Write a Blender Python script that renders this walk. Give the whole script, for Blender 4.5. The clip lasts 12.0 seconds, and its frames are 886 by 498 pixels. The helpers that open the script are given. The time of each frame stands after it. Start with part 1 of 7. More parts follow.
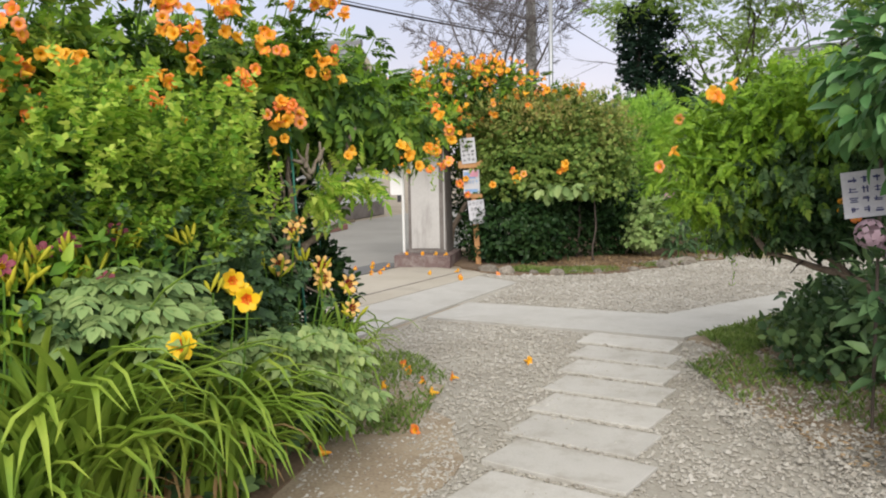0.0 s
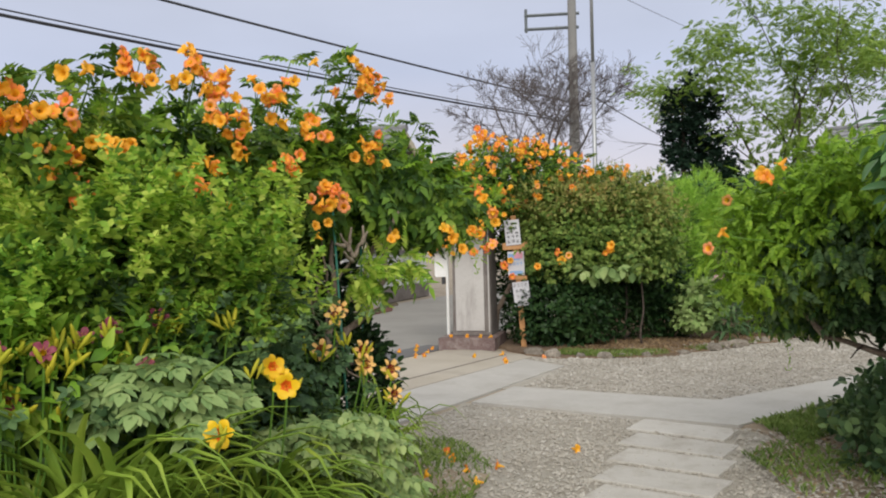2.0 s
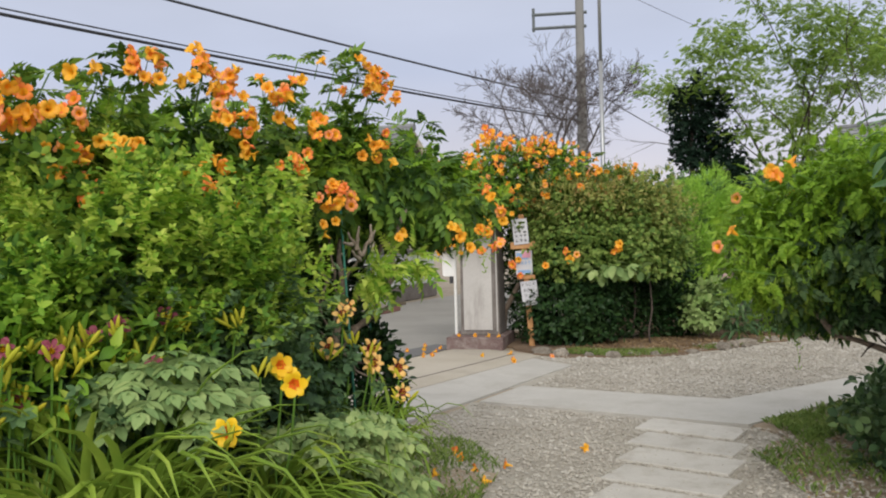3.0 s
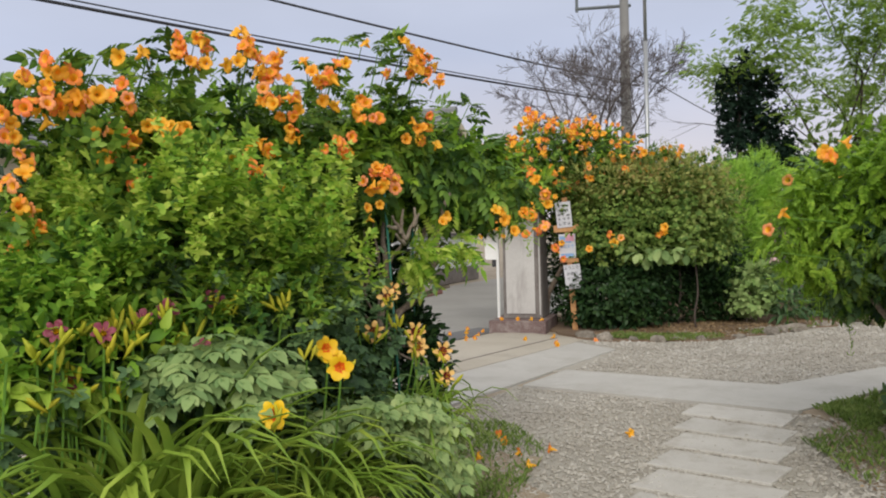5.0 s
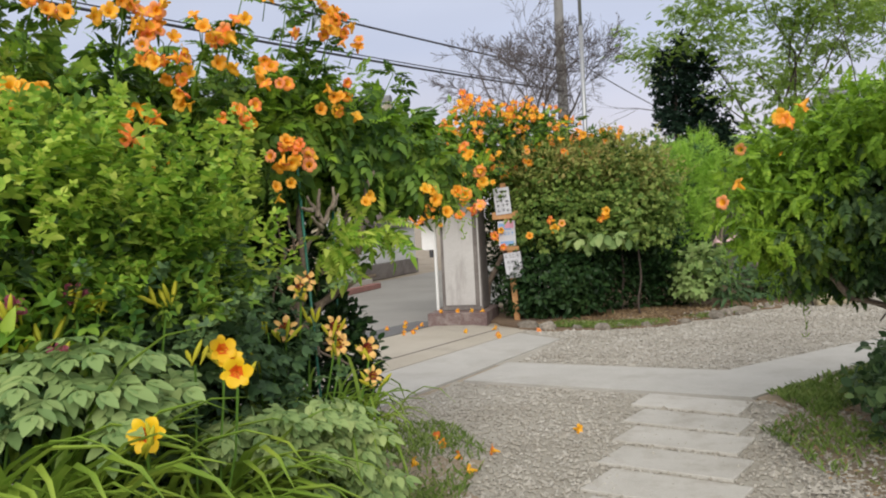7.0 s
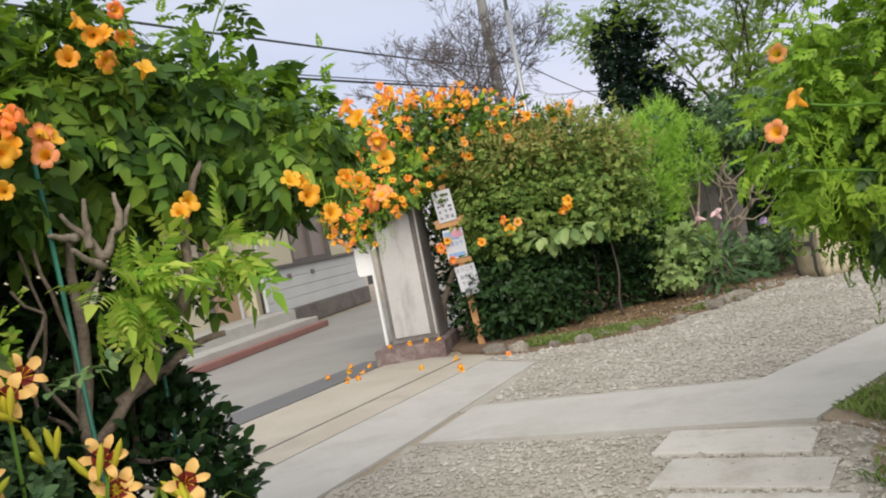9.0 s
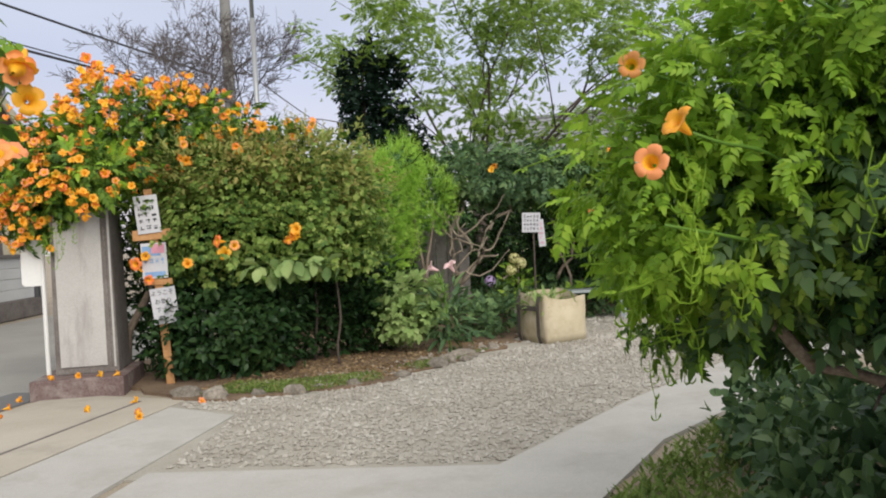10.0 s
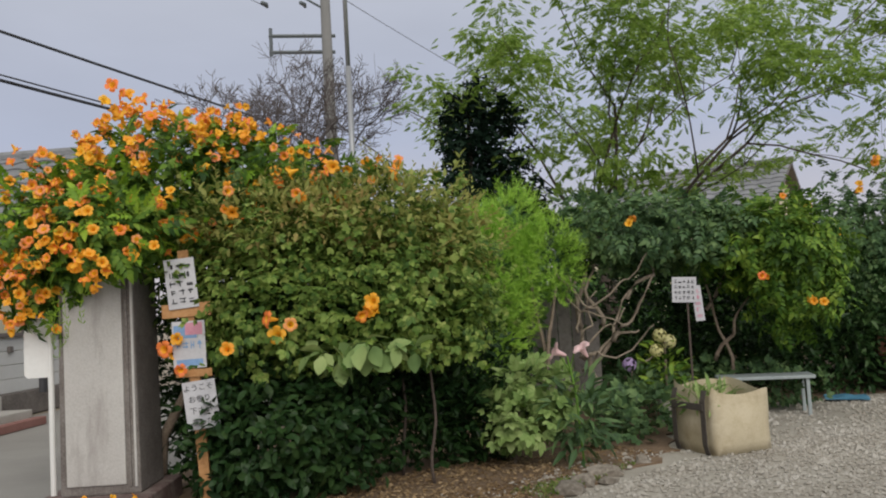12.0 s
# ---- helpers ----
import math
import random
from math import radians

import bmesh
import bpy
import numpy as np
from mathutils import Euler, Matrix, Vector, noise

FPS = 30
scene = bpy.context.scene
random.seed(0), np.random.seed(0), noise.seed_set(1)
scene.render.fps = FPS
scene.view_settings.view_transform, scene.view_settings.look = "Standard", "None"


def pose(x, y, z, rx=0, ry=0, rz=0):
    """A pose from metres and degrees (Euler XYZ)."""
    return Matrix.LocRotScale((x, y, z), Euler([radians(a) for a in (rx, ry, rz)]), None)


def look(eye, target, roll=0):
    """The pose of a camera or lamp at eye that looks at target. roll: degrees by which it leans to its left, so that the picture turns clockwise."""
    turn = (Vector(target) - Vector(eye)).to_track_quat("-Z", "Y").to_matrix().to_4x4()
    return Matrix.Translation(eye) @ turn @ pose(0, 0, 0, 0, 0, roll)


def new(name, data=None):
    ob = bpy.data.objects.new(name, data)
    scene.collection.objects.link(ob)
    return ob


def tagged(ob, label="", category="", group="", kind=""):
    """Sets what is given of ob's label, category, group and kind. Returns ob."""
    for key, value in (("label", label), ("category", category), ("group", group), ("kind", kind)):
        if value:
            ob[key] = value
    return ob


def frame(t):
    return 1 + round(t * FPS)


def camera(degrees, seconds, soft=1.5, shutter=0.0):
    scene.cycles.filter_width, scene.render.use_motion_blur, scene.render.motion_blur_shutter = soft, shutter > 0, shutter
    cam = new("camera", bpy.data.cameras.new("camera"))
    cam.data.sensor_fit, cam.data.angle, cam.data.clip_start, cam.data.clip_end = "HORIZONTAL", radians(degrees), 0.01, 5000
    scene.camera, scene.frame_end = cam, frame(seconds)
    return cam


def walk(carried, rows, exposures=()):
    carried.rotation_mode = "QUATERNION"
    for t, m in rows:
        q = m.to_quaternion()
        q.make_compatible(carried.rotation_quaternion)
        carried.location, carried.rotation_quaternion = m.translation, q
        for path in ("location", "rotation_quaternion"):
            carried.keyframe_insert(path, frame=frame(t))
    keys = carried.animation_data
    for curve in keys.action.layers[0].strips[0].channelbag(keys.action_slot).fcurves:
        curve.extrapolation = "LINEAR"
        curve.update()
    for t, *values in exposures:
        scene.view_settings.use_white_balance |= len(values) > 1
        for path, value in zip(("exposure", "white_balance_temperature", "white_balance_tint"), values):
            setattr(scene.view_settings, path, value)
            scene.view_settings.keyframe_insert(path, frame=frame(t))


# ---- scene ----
cam = camera(55.5, 12.0, soft=2.0)
PATH = [
    (0, (0.276, 0.08, 1.292), (-0.743, 1.788, 1.084), -1.1),
    (0.5, (0.275, 0.096, 1.305), (-0.78, 1.793, 1.216), -0.8),
    (1, (0.255, 0.119, 1.305), (-0.819, 1.806, 1.273), -0.8),
    (1.5, (0.256, 0.124, 1.3), (-0.842, 1.796, 1.284), -1.0),
    (2, (0.254, 0.132, 1.301), (-0.858, 1.795, 1.287), -1.4),
    (2.5, (0.254, 0.135, 1.296), (-0.866, 1.791, 1.281), -1.4),
    (3, (0.25, 0.138, 1.295), (-0.877, 1.79, 1.281), -1.5),
    (3.5, (0.231, 0.149, 1.3), (-0.925, 1.781, 1.256), -1.5),
    (3.7, (0.23, 0.141, 1.298), (-0.932, 1.767, 1.229), -1.7),
    (5.5, (0.222, 0.156, 1.294), (-0.994, 1.743, 1.262), -1.4),
    (6, (0.184, 0.18, 1.277), (-0.996, 1.795, 1.284), -1.2),
    (6.5, (0.1, 0.278, 1.266), (-1.0, 1.948, 1.23), -2.5),
    (6.7, (0.068, 0.378, 1.248), (-1.014, 2.058, 1.186), -2.9),
    (8.3, (-0.405, 1.494, 1.144), (-1.63, 3.079, 1.118), -4.1),
    (8.5, (-0.5, 1.648, 1.12), (-1.716, 3.236, 1.122), -4.6),
    (9, (-0.679, 1.994, 1.136), (-1.687, 3.721, 1.103), -11.0),
    (9.5, (-0.881, 2.441, 1.127), (-1.601, 4.307, 1.118), -4.0),
    (10, (-1.113, 2.861, 1.126), (-1.489, 4.825, 1.09), -3.0),
    (10.5, (-1.223, 3.354, 1.122), (-1.432, 5.343, 1.092), -3.1),
    (11, (-1.378, 3.812, 1.139), (-1.666, 5.791, 1.19), -2.9),
    (11.5, (-1.502, 4.266, 1.17), (-2.048, 6.181, 1.354), -3.6),
    (12, (-1.572, 4.713, 1.172), (-2.196, 6.608, 1.309), -3.3),
]
walk(cam, [(t, look(eye, target, roll)) for t, eye, target, roll in PATH], [(0.0, 0.28), (0.5, 0.1), (1.0, -0.04), (2.0, 0.0), (5.5, -0.05), (6.7, 0.0), (8.5, 0.30), (9.0, 0.22), (9.5, 0.17), (10.0, 0.14), (10.5, 0.17), (11.0, 0.14), (11.5, -0.03), (12.0, -0.36)])

# ---- light ----
world = bpy.data.worlds.new("world")
scene.world = world
world.use_nodes = True
wn, wl = world.node_tree.nodes, world.node_tree.links
bg = wn["Background"]
sky = wn.new("ShaderNodeTexSky")
sky.sky_type, sky.sun_disc = "NISHITA", False
sky.sun_elevation, sky.sun_rotation = radians(38), radians(200)
tc = wn.new("ShaderNodeTexCoord")
sep = wn.new("ShaderNodeSeparateXYZ")
wl.new(tc.outputs["Generated"], sep.inputs[0])
cloud = wn.new("ShaderNodeValToRGB")
cloud.color_ramp.elements[0].position, cloud.color_ramp.elements[0].color = 0.0, (8.0, 7.3, 7.6, 1)
cloud.color_ramp.elements[1].position, cloud.color_ramp.elements[1].color = 1.0, (12.0, 11.7, 11.0, 1)
for at, c in ((0.06, (7.4, 6.95, 7.6, 1)), (0.2, (6.0, 6.5, 8.2, 1)), (0.5, (7.6, 7.8, 8.4, 1))):
    e = cloud.color_ramp.elements.new(at)
    e.color = c
wl.new(sep.outputs["Z"], cloud.inputs[0])
cn = wn.new("ShaderNodeTexNoise")
cn.inputs["Scale"].default_value, cn.inputs["Detail"].default_value = 2.2, 5.0
stretch = wn.new("ShaderNodeVectorMath")
stretch.operation = "MULTIPLY"
stretch.inputs[1].default_value = (1, 1, 3.0)
wl.new(tc.outputs["Generated"], stretch.inputs[0])
wl.new(stretch.outputs[0], cn.inputs["Vector"])
mottle = wn.new("ShaderNodeMapRange")
mottle.inputs["From Min"].default_value, mottle.inputs["From Max"].default_value = 0.3, 0.7
mottle.inputs["To Min"].default_value, mottle.inputs["To Max"].default_value = 0.92, 1.08
wl.new(cn.outputs["Fac"], mottle.inputs["Value"])
shade = wn.new("ShaderNodeVectorMath")
shade.operation = "SCALE"
wl.new(cloud.outputs["Color"], shade.inputs[0])
wl.new(mottle.outputs[0], shade.inputs["Scale"])
overcast = wn.new("ShaderNodeMixRGB")
overcast.inputs["Fac"].default_value = 0.9
wl.new(sky.outputs["Color"], overcast.inputs[1])
wl.new(shade.outputs[0], overcast.inputs[2])
wl.new(overcast.outputs["Color"], bg.inputs["Color"])
bg.inputs["Strength"].default_value = 0.1

sun_data = bpy.data.lights.new("sun", "SUN")
sun_data.energy, sun_data.angle, sun_data.color = 2.6, radians(45), (1.0, 0.95, 0.85)
sun = new("sun", sun_data)
sun.matrix_world = look((6, -9, 9), (-2, 4, 0))

# ---- materials ----


def nodes(name):
    m = bpy.data.materials.new(name)
    m.use_nodes = True
    return m, m.node_tree.nodes, m.node_tree.links, m.node_tree.nodes["Principled BSDF"]


def rough_mat(name, colours, scale, rough=0.8, bump=0.3, fine=60.0, metal=0.0, random_tone=0.0, stain=None, stain_scale=1.2, streak=1.0):
    """A surface with tones at two scales, fine relief and, where given, stains."""
    m, n, l, b = nodes(name)
    pos = n.new("ShaderNodeNewGeometry")
    big, small = n.new("ShaderNodeTexNoise"), n.new("ShaderNodeTexNoise")
    big.inputs["Scale"].default_value, big.inputs["Detail"].default_value, big.inputs["Roughness"].default_value = scale, 8.0, 0.65
    small.inputs["Scale"].default_value, small.inputs["Detail"].default_value = fine, 6.0
    for tex in (big, small):
        l.new(pos.outputs["Position"], tex.inputs["Vector"])
    ramp = n.new("ShaderNodeValToRGB")
    els = ramp.color_ramp.elements
    els[0].position, els[1].position = 0.3, 0.7
    els[0].color, els[1].color = (*colours[0], 1), (*colours[-1], 1)
    for k, c in enumerate(colours[1:-1]):
        els.new(0.3 + 0.4 * (k + 1) / (len(colours) - 1)).color = (*c, 1)
    mixv = n.new("ShaderNodeMath")
    mixv.operation = "MULTIPLY_ADD"
    mixv.inputs[1].default_value, mixv.inputs[2].default_value = 0.45, 0.0
    half = n.new("ShaderNodeMath")
    half.operation = "MULTIPLY_ADD"
    half.inputs[1].default_value = 0.55
    l.new(small.outputs["Fac"], mixv.inputs[0])
    l.new(big.outputs["Fac"], half.inputs[0])
    l.new(mixv.outputs[0], half.inputs[2])
    l.new(half.outputs[0], ramp.inputs[0])
    out = ramp.outputs["Color"]
    if stain:
        st = n.new("ShaderNodeTexNoise")
        st.inputs["Scale"].default_value, st.inputs["Detail"].default_value, st.inputs["Roughness"].default_value = stain_scale, 9.0, 0.7
        run = n.new("ShaderNodeVectorMath")
        run.operation = "MULTIPLY"
        run.inputs[1].default_value = (1.0, 1.0, streak)
        l.new(pos.outputs["Position"], run.inputs[0])
        l.new(run.outputs[0], st.inputs["Vector"])
        sm = n.new("ShaderNodeMapRange")
        sm.inputs["From Min"].default_value, sm.inputs["From Max"].default_value = 0.5, 0.72
        l.new(st.outputs["Fac"], sm.inputs["Value"])
        mx = n.new("ShaderNodeMixRGB")
        l.new(sm.outputs[0], mx.inputs["Fac"])
        l.new(out, mx.inputs[1])
        mx.inputs[2].default_value = (*stain, 1)
        out = mx.outputs["Color"]
    if random_tone:
        info = n.new("ShaderNodeObjectInfo")
        hv = n.new("ShaderNodeHueSaturation")
        mr = n.new("ShaderNodeMapRange")
        mr.inputs["To Min"].default_value, mr.inputs["To Max"].default_value = 1 - random_tone, 1 + random_tone
        l.new(info.outputs["Random"], mr.inputs["Value"])
        l.new(mr.outputs[0], hv.inputs["Value"])
        l.new(out, hv.inputs["Color"])
        out = hv.outputs["Color"]
    l.new(out, b.inputs["Base Color"])
    b.inputs["Roughness"].default_value, b.inputs["Metallic"].default_value = rough, metal
    if bump:
        bm_ = n.new("ShaderNodeBump")
        bm_.inputs["Strength"].default_value, bm_.inputs["Distance"].default_value = bump, 0.01
        l.new(half.outputs[0], bm_.inputs["Height"])
        l.new(bm_.outputs[0], b.inputs["Normal"])
    return m


def leaf_mat(name, tones, rough=0.42, clear=0.22, patch=2.5):
    """Leaves: each leaf a tone of its own, lighter and darker patches, light passing through."""
    m, n, l, b = nodes(name)
    geo = n.new("ShaderNodeNewGeometry")
    tex = n.new("ShaderNodeTexNoise")
    tex.inputs["Scale"].default_value, tex.inputs["Detail"].default_value = patch, 4.0
    l.new(geo.outputs["Position"], tex.inputs["Vector"])
    mr = n.new("ShaderNodeMapRange")
    mr.inputs["From Min"].default_value, mr.inputs["From Max"].default_value = 0.3, 0.7
    l.new(tex.outputs["Fac"], mr.inputs["Value"])
    mean = n.new("ShaderNodeMixRGB")
    mean.inputs["Fac"].default_value = 0.45
    l.new(geo.outputs["Random Per Island"], mean.inputs[1])
    l.new(mr.outputs[0], mean.inputs[2])
    ramp = n.new("ShaderNodeValToRGB")
    els = ramp.color_ramp.elements
    els[0].position, els[1].position = 0.1, 0.9
    els[0].color, els[1].color = (*tones[0], 1), (*tones[-1], 1)
    for k, c in enumerate(tones[1:-1]):
        els.new(0.1 + 0.8 * (k + 1) / (len(tones) - 1)).color = (*c, 1)
    l.new(mean.outputs[0], ramp.inputs[0])
    l.new(ramp.outputs["Color"], b.inputs["Base Color"])
    b.inputs["Roughness"].default_value = rough
    b.inputs["Specular IOR Level"].default_value = 0.2
    tr = n.new("ShaderNodeBsdfTranslucent")
    l.new(ramp.outputs["Color"], tr.inputs["Color"])
    mix = n.new("ShaderNodeMixShader")
    mix.inputs["Fac"].default_value = clear
    l.new(b.outputs[0], mix.inputs[1])
    l.new(tr.outputs[0], mix.inputs[2])
    l.new(mix.outputs[0], n["Material Output"].inputs["Surface"])
    return m


def petal_mat(name, a, b_, clear=0.25):
    """Petals: tone between a and b_ from flower to flower."""
    m, n, l, b = nodes(name)
    info = n.new("ShaderNodeObjectInfo")
    geo = n.new("ShaderNodeNewGeometry")
    tex = n.new("ShaderNodeTexNoise")
    tex.inputs["Scale"].default_value = 70.0
    l.new(geo.outputs["Position"], tex.inputs["Vector"])
    ad = n.new("ShaderNodeMixRGB")
    ad.inputs["Fac"].default_value = 0.3
    l.new(info.outputs["Random"], ad.inputs[1])
    l.new(tex.outputs["Fac"], ad.inputs[2])
    mx = n.new("ShaderNodeMixRGB")
    l.new(ad.outputs[0], mx.inputs["Fac"])
    mx.inputs[1].default_value, mx.inputs[2].default_value = (*a, 1), (*b_, 1)
    l.new(mx.outputs[0], b.inputs["Base Color"])
    b.inputs["Roughness"].default_value = 0.55
    tr = n.new("ShaderNodeBsdfTranslucent")
    l.new(mx.outputs[0], tr.inputs["Color"])
    mix = n.new("ShaderNodeMixShader")
    mix.inputs["Fac"].default_value = clear
    l.new(b.outputs[0], mix.inputs[1])
    l.new(tr.outputs[0], mix.inputs[2])
    l.new(mix.outputs[0], n["Material Output"].inputs["Surface"])
    return m


M_GROUND = rough_mat("earth_and_gravel", ((0.16, 0.12, 0.085), (0.30, 0.25, 0.19), (0.42, 0.38, 0.31)), 1.6, 0.95, 0.6, 70)
M_GRAVELBED = rough_mat("gravel_bed", ((0.25, 0.225, 0.19), (0.35, 0.325, 0.28), (0.43, 0.405, 0.36)), 2.2, 0.95, 0.9, 90)
M_SOIL = rough_mat("soil", ((0.08, 0.052, 0.032), (0.165, 0.11, 0.07), (0.26, 0.185, 0.12)), 3.0, 0.97, 0.8, 60)
M_STONE = leaf_mat("gravel_stones", ((0.28, 0.255, 0.22), (0.35, 0.325, 0.285), (0.405, 0.38, 0.34), (0.47, 0.445, 0.41)), 0.9, 0.0, 1.5)
M_CONC = rough_mat("pale_concrete", ((0.37, 0.355, 0.33), (0.435, 0.42, 0.395), (0.50, 0.485, 0.46)), 1.7, 0.85, 0.15, 120, stain=(0.36, 0.34, 0.31), stain_scale=2.4)
M_PAVER = rough_mat("paver_concrete", ((0.38, 0.36, 0.33), (0.47, 0.45, 0.42), (0.53, 0.51, 0.48)), 3.5, 0.85, 0.2, 150, random_tone=0.06, stain=(0.34, 0.31, 0.27), stain_scale=5)
M_BEIGE = rough_mat("worn_beige_concrete", ((0.33, 0.29, 0.235), (0.42, 0.38, 0.32), (0.48, 0.44, 0.38)), 1.3, 0.88, 0.2, 120, stain=(0.30, 0.27, 0.23), stain_scale=1.1)
M_ASPHALT = rough_mat("asphalt", ((0.21, 0.20, 0.188), (0.28, 0.27, 0.255), (0.34, 0.33, 0.312)), 0.8, 0.9, 0.35, 160)
M_ASPHALT_DARK = rough_mat("asphalt_patch", ((0.12, 0.12, 0.125), (0.16, 0.16, 0.165)), 1.5, 0.9, 0.35, 160)
M_KERBRED = rough_mat("red_kerb", ((0.22, 0.10, 0.085), (0.32, 0.16, 0.14)), 3, 0.85, 0.2)
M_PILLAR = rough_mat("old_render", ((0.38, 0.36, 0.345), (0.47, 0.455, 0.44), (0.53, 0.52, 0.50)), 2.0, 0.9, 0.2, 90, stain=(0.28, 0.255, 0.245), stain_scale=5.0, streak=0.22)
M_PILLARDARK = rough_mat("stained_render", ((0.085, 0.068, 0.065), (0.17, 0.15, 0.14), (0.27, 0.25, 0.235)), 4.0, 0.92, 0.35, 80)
M_PLINTH = rough_mat("plinth_stone", ((0.085, 0.05, 0.048), (0.15, 0.10, 0.095), (0.24, 0.18, 0.17)), 4.0, 0.85, 0.35, 60, stain=(0.32, 0.28, 0.26), stain_scale=6)
M_WHITE = rough_mat("white_enamel", ((0.72, 0.72, 0.71), (0.80, 0.80, 0.79)), 3, 0.4, 0.03, 40)
M_PAPER = rough_mat("paper", ((0.44, 0.44, 0.47), (0.56, 0.56, 0.60)), 5, 0.6, 0.05, 60)
M_INK = rough_mat("ink", ((0.02, 0.02, 0.025), (0.05, 0.05, 0.06)), 8, 0.6, 0.0)
M_BLUE = rough_mat("print_blue", ((0.12, 0.25, 0.5), (0.25, 0.4, 0.62)), 12, 0.6, 0.0)
M_PINKP = rough_mat("print_pink", ((0.55, 0.2, 0.3), (0.65, 0.35, 0.42)), 12, 0.6, 0.0)
M_WOODOR = rough_mat("orange_wood", ((0.30, 0.14, 0.05), (0.45, 0.23, 0.09), (0.52, 0.30, 0.14)), 6, 0.7, 0.25, 50)
M_BARK = rough_mat("bark", ((0.10, 0.075, 0.055), (0.22, 0.17, 0.13), (0.34, 0.28, 0.22)), 14, 0.9, 0.8, 90)
M_BARKDARK = rough_mat("dark_bark", ((0.045, 0.035, 0.03), (0.12, 0.09, 0.075)), 14, 0.9, 0.7, 90)
M_BARKPALE = rough_mat("pale_bark", ((0.14, 0.11, 0.08), (0.27, 0.22, 0.17), (0.38, 0.32, 0.26)), 12, 0.9, 0.6, 90)
M_TWIG = rough_mat("winter_twigs", ((0.07, 0.058, 0.055), (0.13, 0.11, 0.105)), 10, 0.9, 0.2)
M_STAKE = rough_mat("green_stake", ((0.02, 0.13, 0.09), (0.04, 0.20, 0.14)), 8, 0.45, 0.05)
M_ROCK = rough_mat("garden_rock", ((0.10, 0.083, 0.065), (0.20, 0.175, 0.145), (0.33, 0.30, 0.255)), 5, 0.9, 0.7, 40, random_tone=0.25)
M_WALLCREAM = rough_mat("cream_stucco", ((0.56, 0.50, 0.36), (0.64, 0.58, 0.44)), 1.2, 0.9, 0.2, 80)
M_SIDING = rough_mat("grey_siding", ((0.50, 0.50, 0.50), (0.60, 0.60, 0.60)), 1.5, 0.8, 0.1, 60, random_tone=0.04)
M_BASE = rough_mat("foundation_stone", ((0.07, 0.06, 0.055), (0.15, 0.13, 0.12), (0.24, 0.215, 0.20)), 3, 0.9, 0.4, 40)
M_TRIM = rough_mat("dark_trim", ((0.10, 0.085, 0.08), (0.16, 0.14, 0.13)), 6, 0.6, 0.1)
M_DOOR = rough_mat("tan_door", ((0.40, 0.27, 0.17), (0.48, 0.34, 0.22)), 3, 0.6, 0.08, 30)
M_CURTAIN = rough_mat("window_screen", ((0.22, 0.17, 0.15), (0.30, 0.24, 0.21)), 6, 0.3, 0.05)
M_TILE = rough_mat("grey_roof_tile", ((0.12, 0.125, 0.132), (0.185, 0.19, 0.198), (0.25, 0.255, 0.265)), 4, 0.55, 0.2, 40, random_tone=0.12)
M_POLE = rough_mat("pole_concrete", ((0.15, 0.15, 0.145), (0.21, 0.205, 0.20)), 2.5, 0.8, 0.1, 50)
M_STEEL = rough_mat("galvanised_steel", ((0.33, 0.34, 0.36), (0.44, 0.45, 0.47)), 5, 0.4, 0.05, 60, metal=0.7)
M_STEELDARK = rough_mat("dark_steel", ((0.10, 0.12, 0.13), (0.17, 0.19, 0.20)), 5, 0.5, 0.05)
M_CABLE = rough_mat("cable", ((0.02, 0.02, 0.024), (0.045, 0.045, 0.05)), 5, 0.6, 0.0)
M_BAG = rough_mat("woven_bag", ((0.42, 0.35, 0.22), (0.54, 0.47, 0.33), (0.60, 0.53, 0.40)), 4, 0.8, 0.3, 130, stain=(0.36, 0.29, 0.18), stain_scale=3)
M_STRAP = rough_mat("dark_webbing", ((0.055, 0.045, 0.04), (0.10, 0.085, 0.075)), 20, 0.8, 0.2)
M_BENCH = rough_mat("bench_grey", ((0.26, 0.30, 0.31), (0.36, 0.40, 0.41)), 4, 0.5, 0.1)
M_FENCE = rough_mat("weathered_board", ((0.13, 0.115, 0.11), (0.22, 0.20, 0.19), (0.28, 0.26, 0.245)), 5, 0.9, 0.4, 30, random_tone=0.2)
M_POTW = rough_mat("pale_pot", ((0.50, 0.47, 0.43), (0.60, 0.57, 0.53)), 6, 0.7, 0.1)
M_TERRA = rough_mat("terracotta", ((0.13, 0.05, 0.03), (0.20, 0.085, 0.05)), 5, 0.8, 0.2)
M_TARP = rough_mat("blue_sheet", ((0.05, 0.16, 0.26), (0.10, 0.26, 0.38)), 6, 0.5, 0.2)

L_VINE = leaf_mat("trumpet_vine_leaves", ((0.024, 0.062, 0.014), (0.065, 0.14, 0.021), (0.14, 0.25, 0.034), (0.292, 0.41, 0.063)), 0.45, 0.28)
L_VINEYOUNG = leaf_mat("young_vine_leaves", ((0.124, 0.25, 0.021), (0.238, 0.41, 0.038), (0.389, 0.56, 0.065)), 0.45, 0.35)
L_BRIGHT = leaf_mat("bright_shrub_leaves", ((0.041, 0.108, 0.023), (0.114, 0.234, 0.035), (0.239, 0.378, 0.054), (0.414, 0.522, 0.083)), 0.45, 0.32)
L_SPROUT = leaf_mat("young_shrub_leaves", ((0.115, 0.26, 0.028), (0.241, 0.43, 0.048), (0.448, 0.61, 0.086), (0.621, 0.7, 0.149)), 0.45, 0.42)
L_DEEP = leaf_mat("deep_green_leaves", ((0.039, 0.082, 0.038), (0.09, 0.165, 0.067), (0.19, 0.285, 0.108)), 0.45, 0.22)
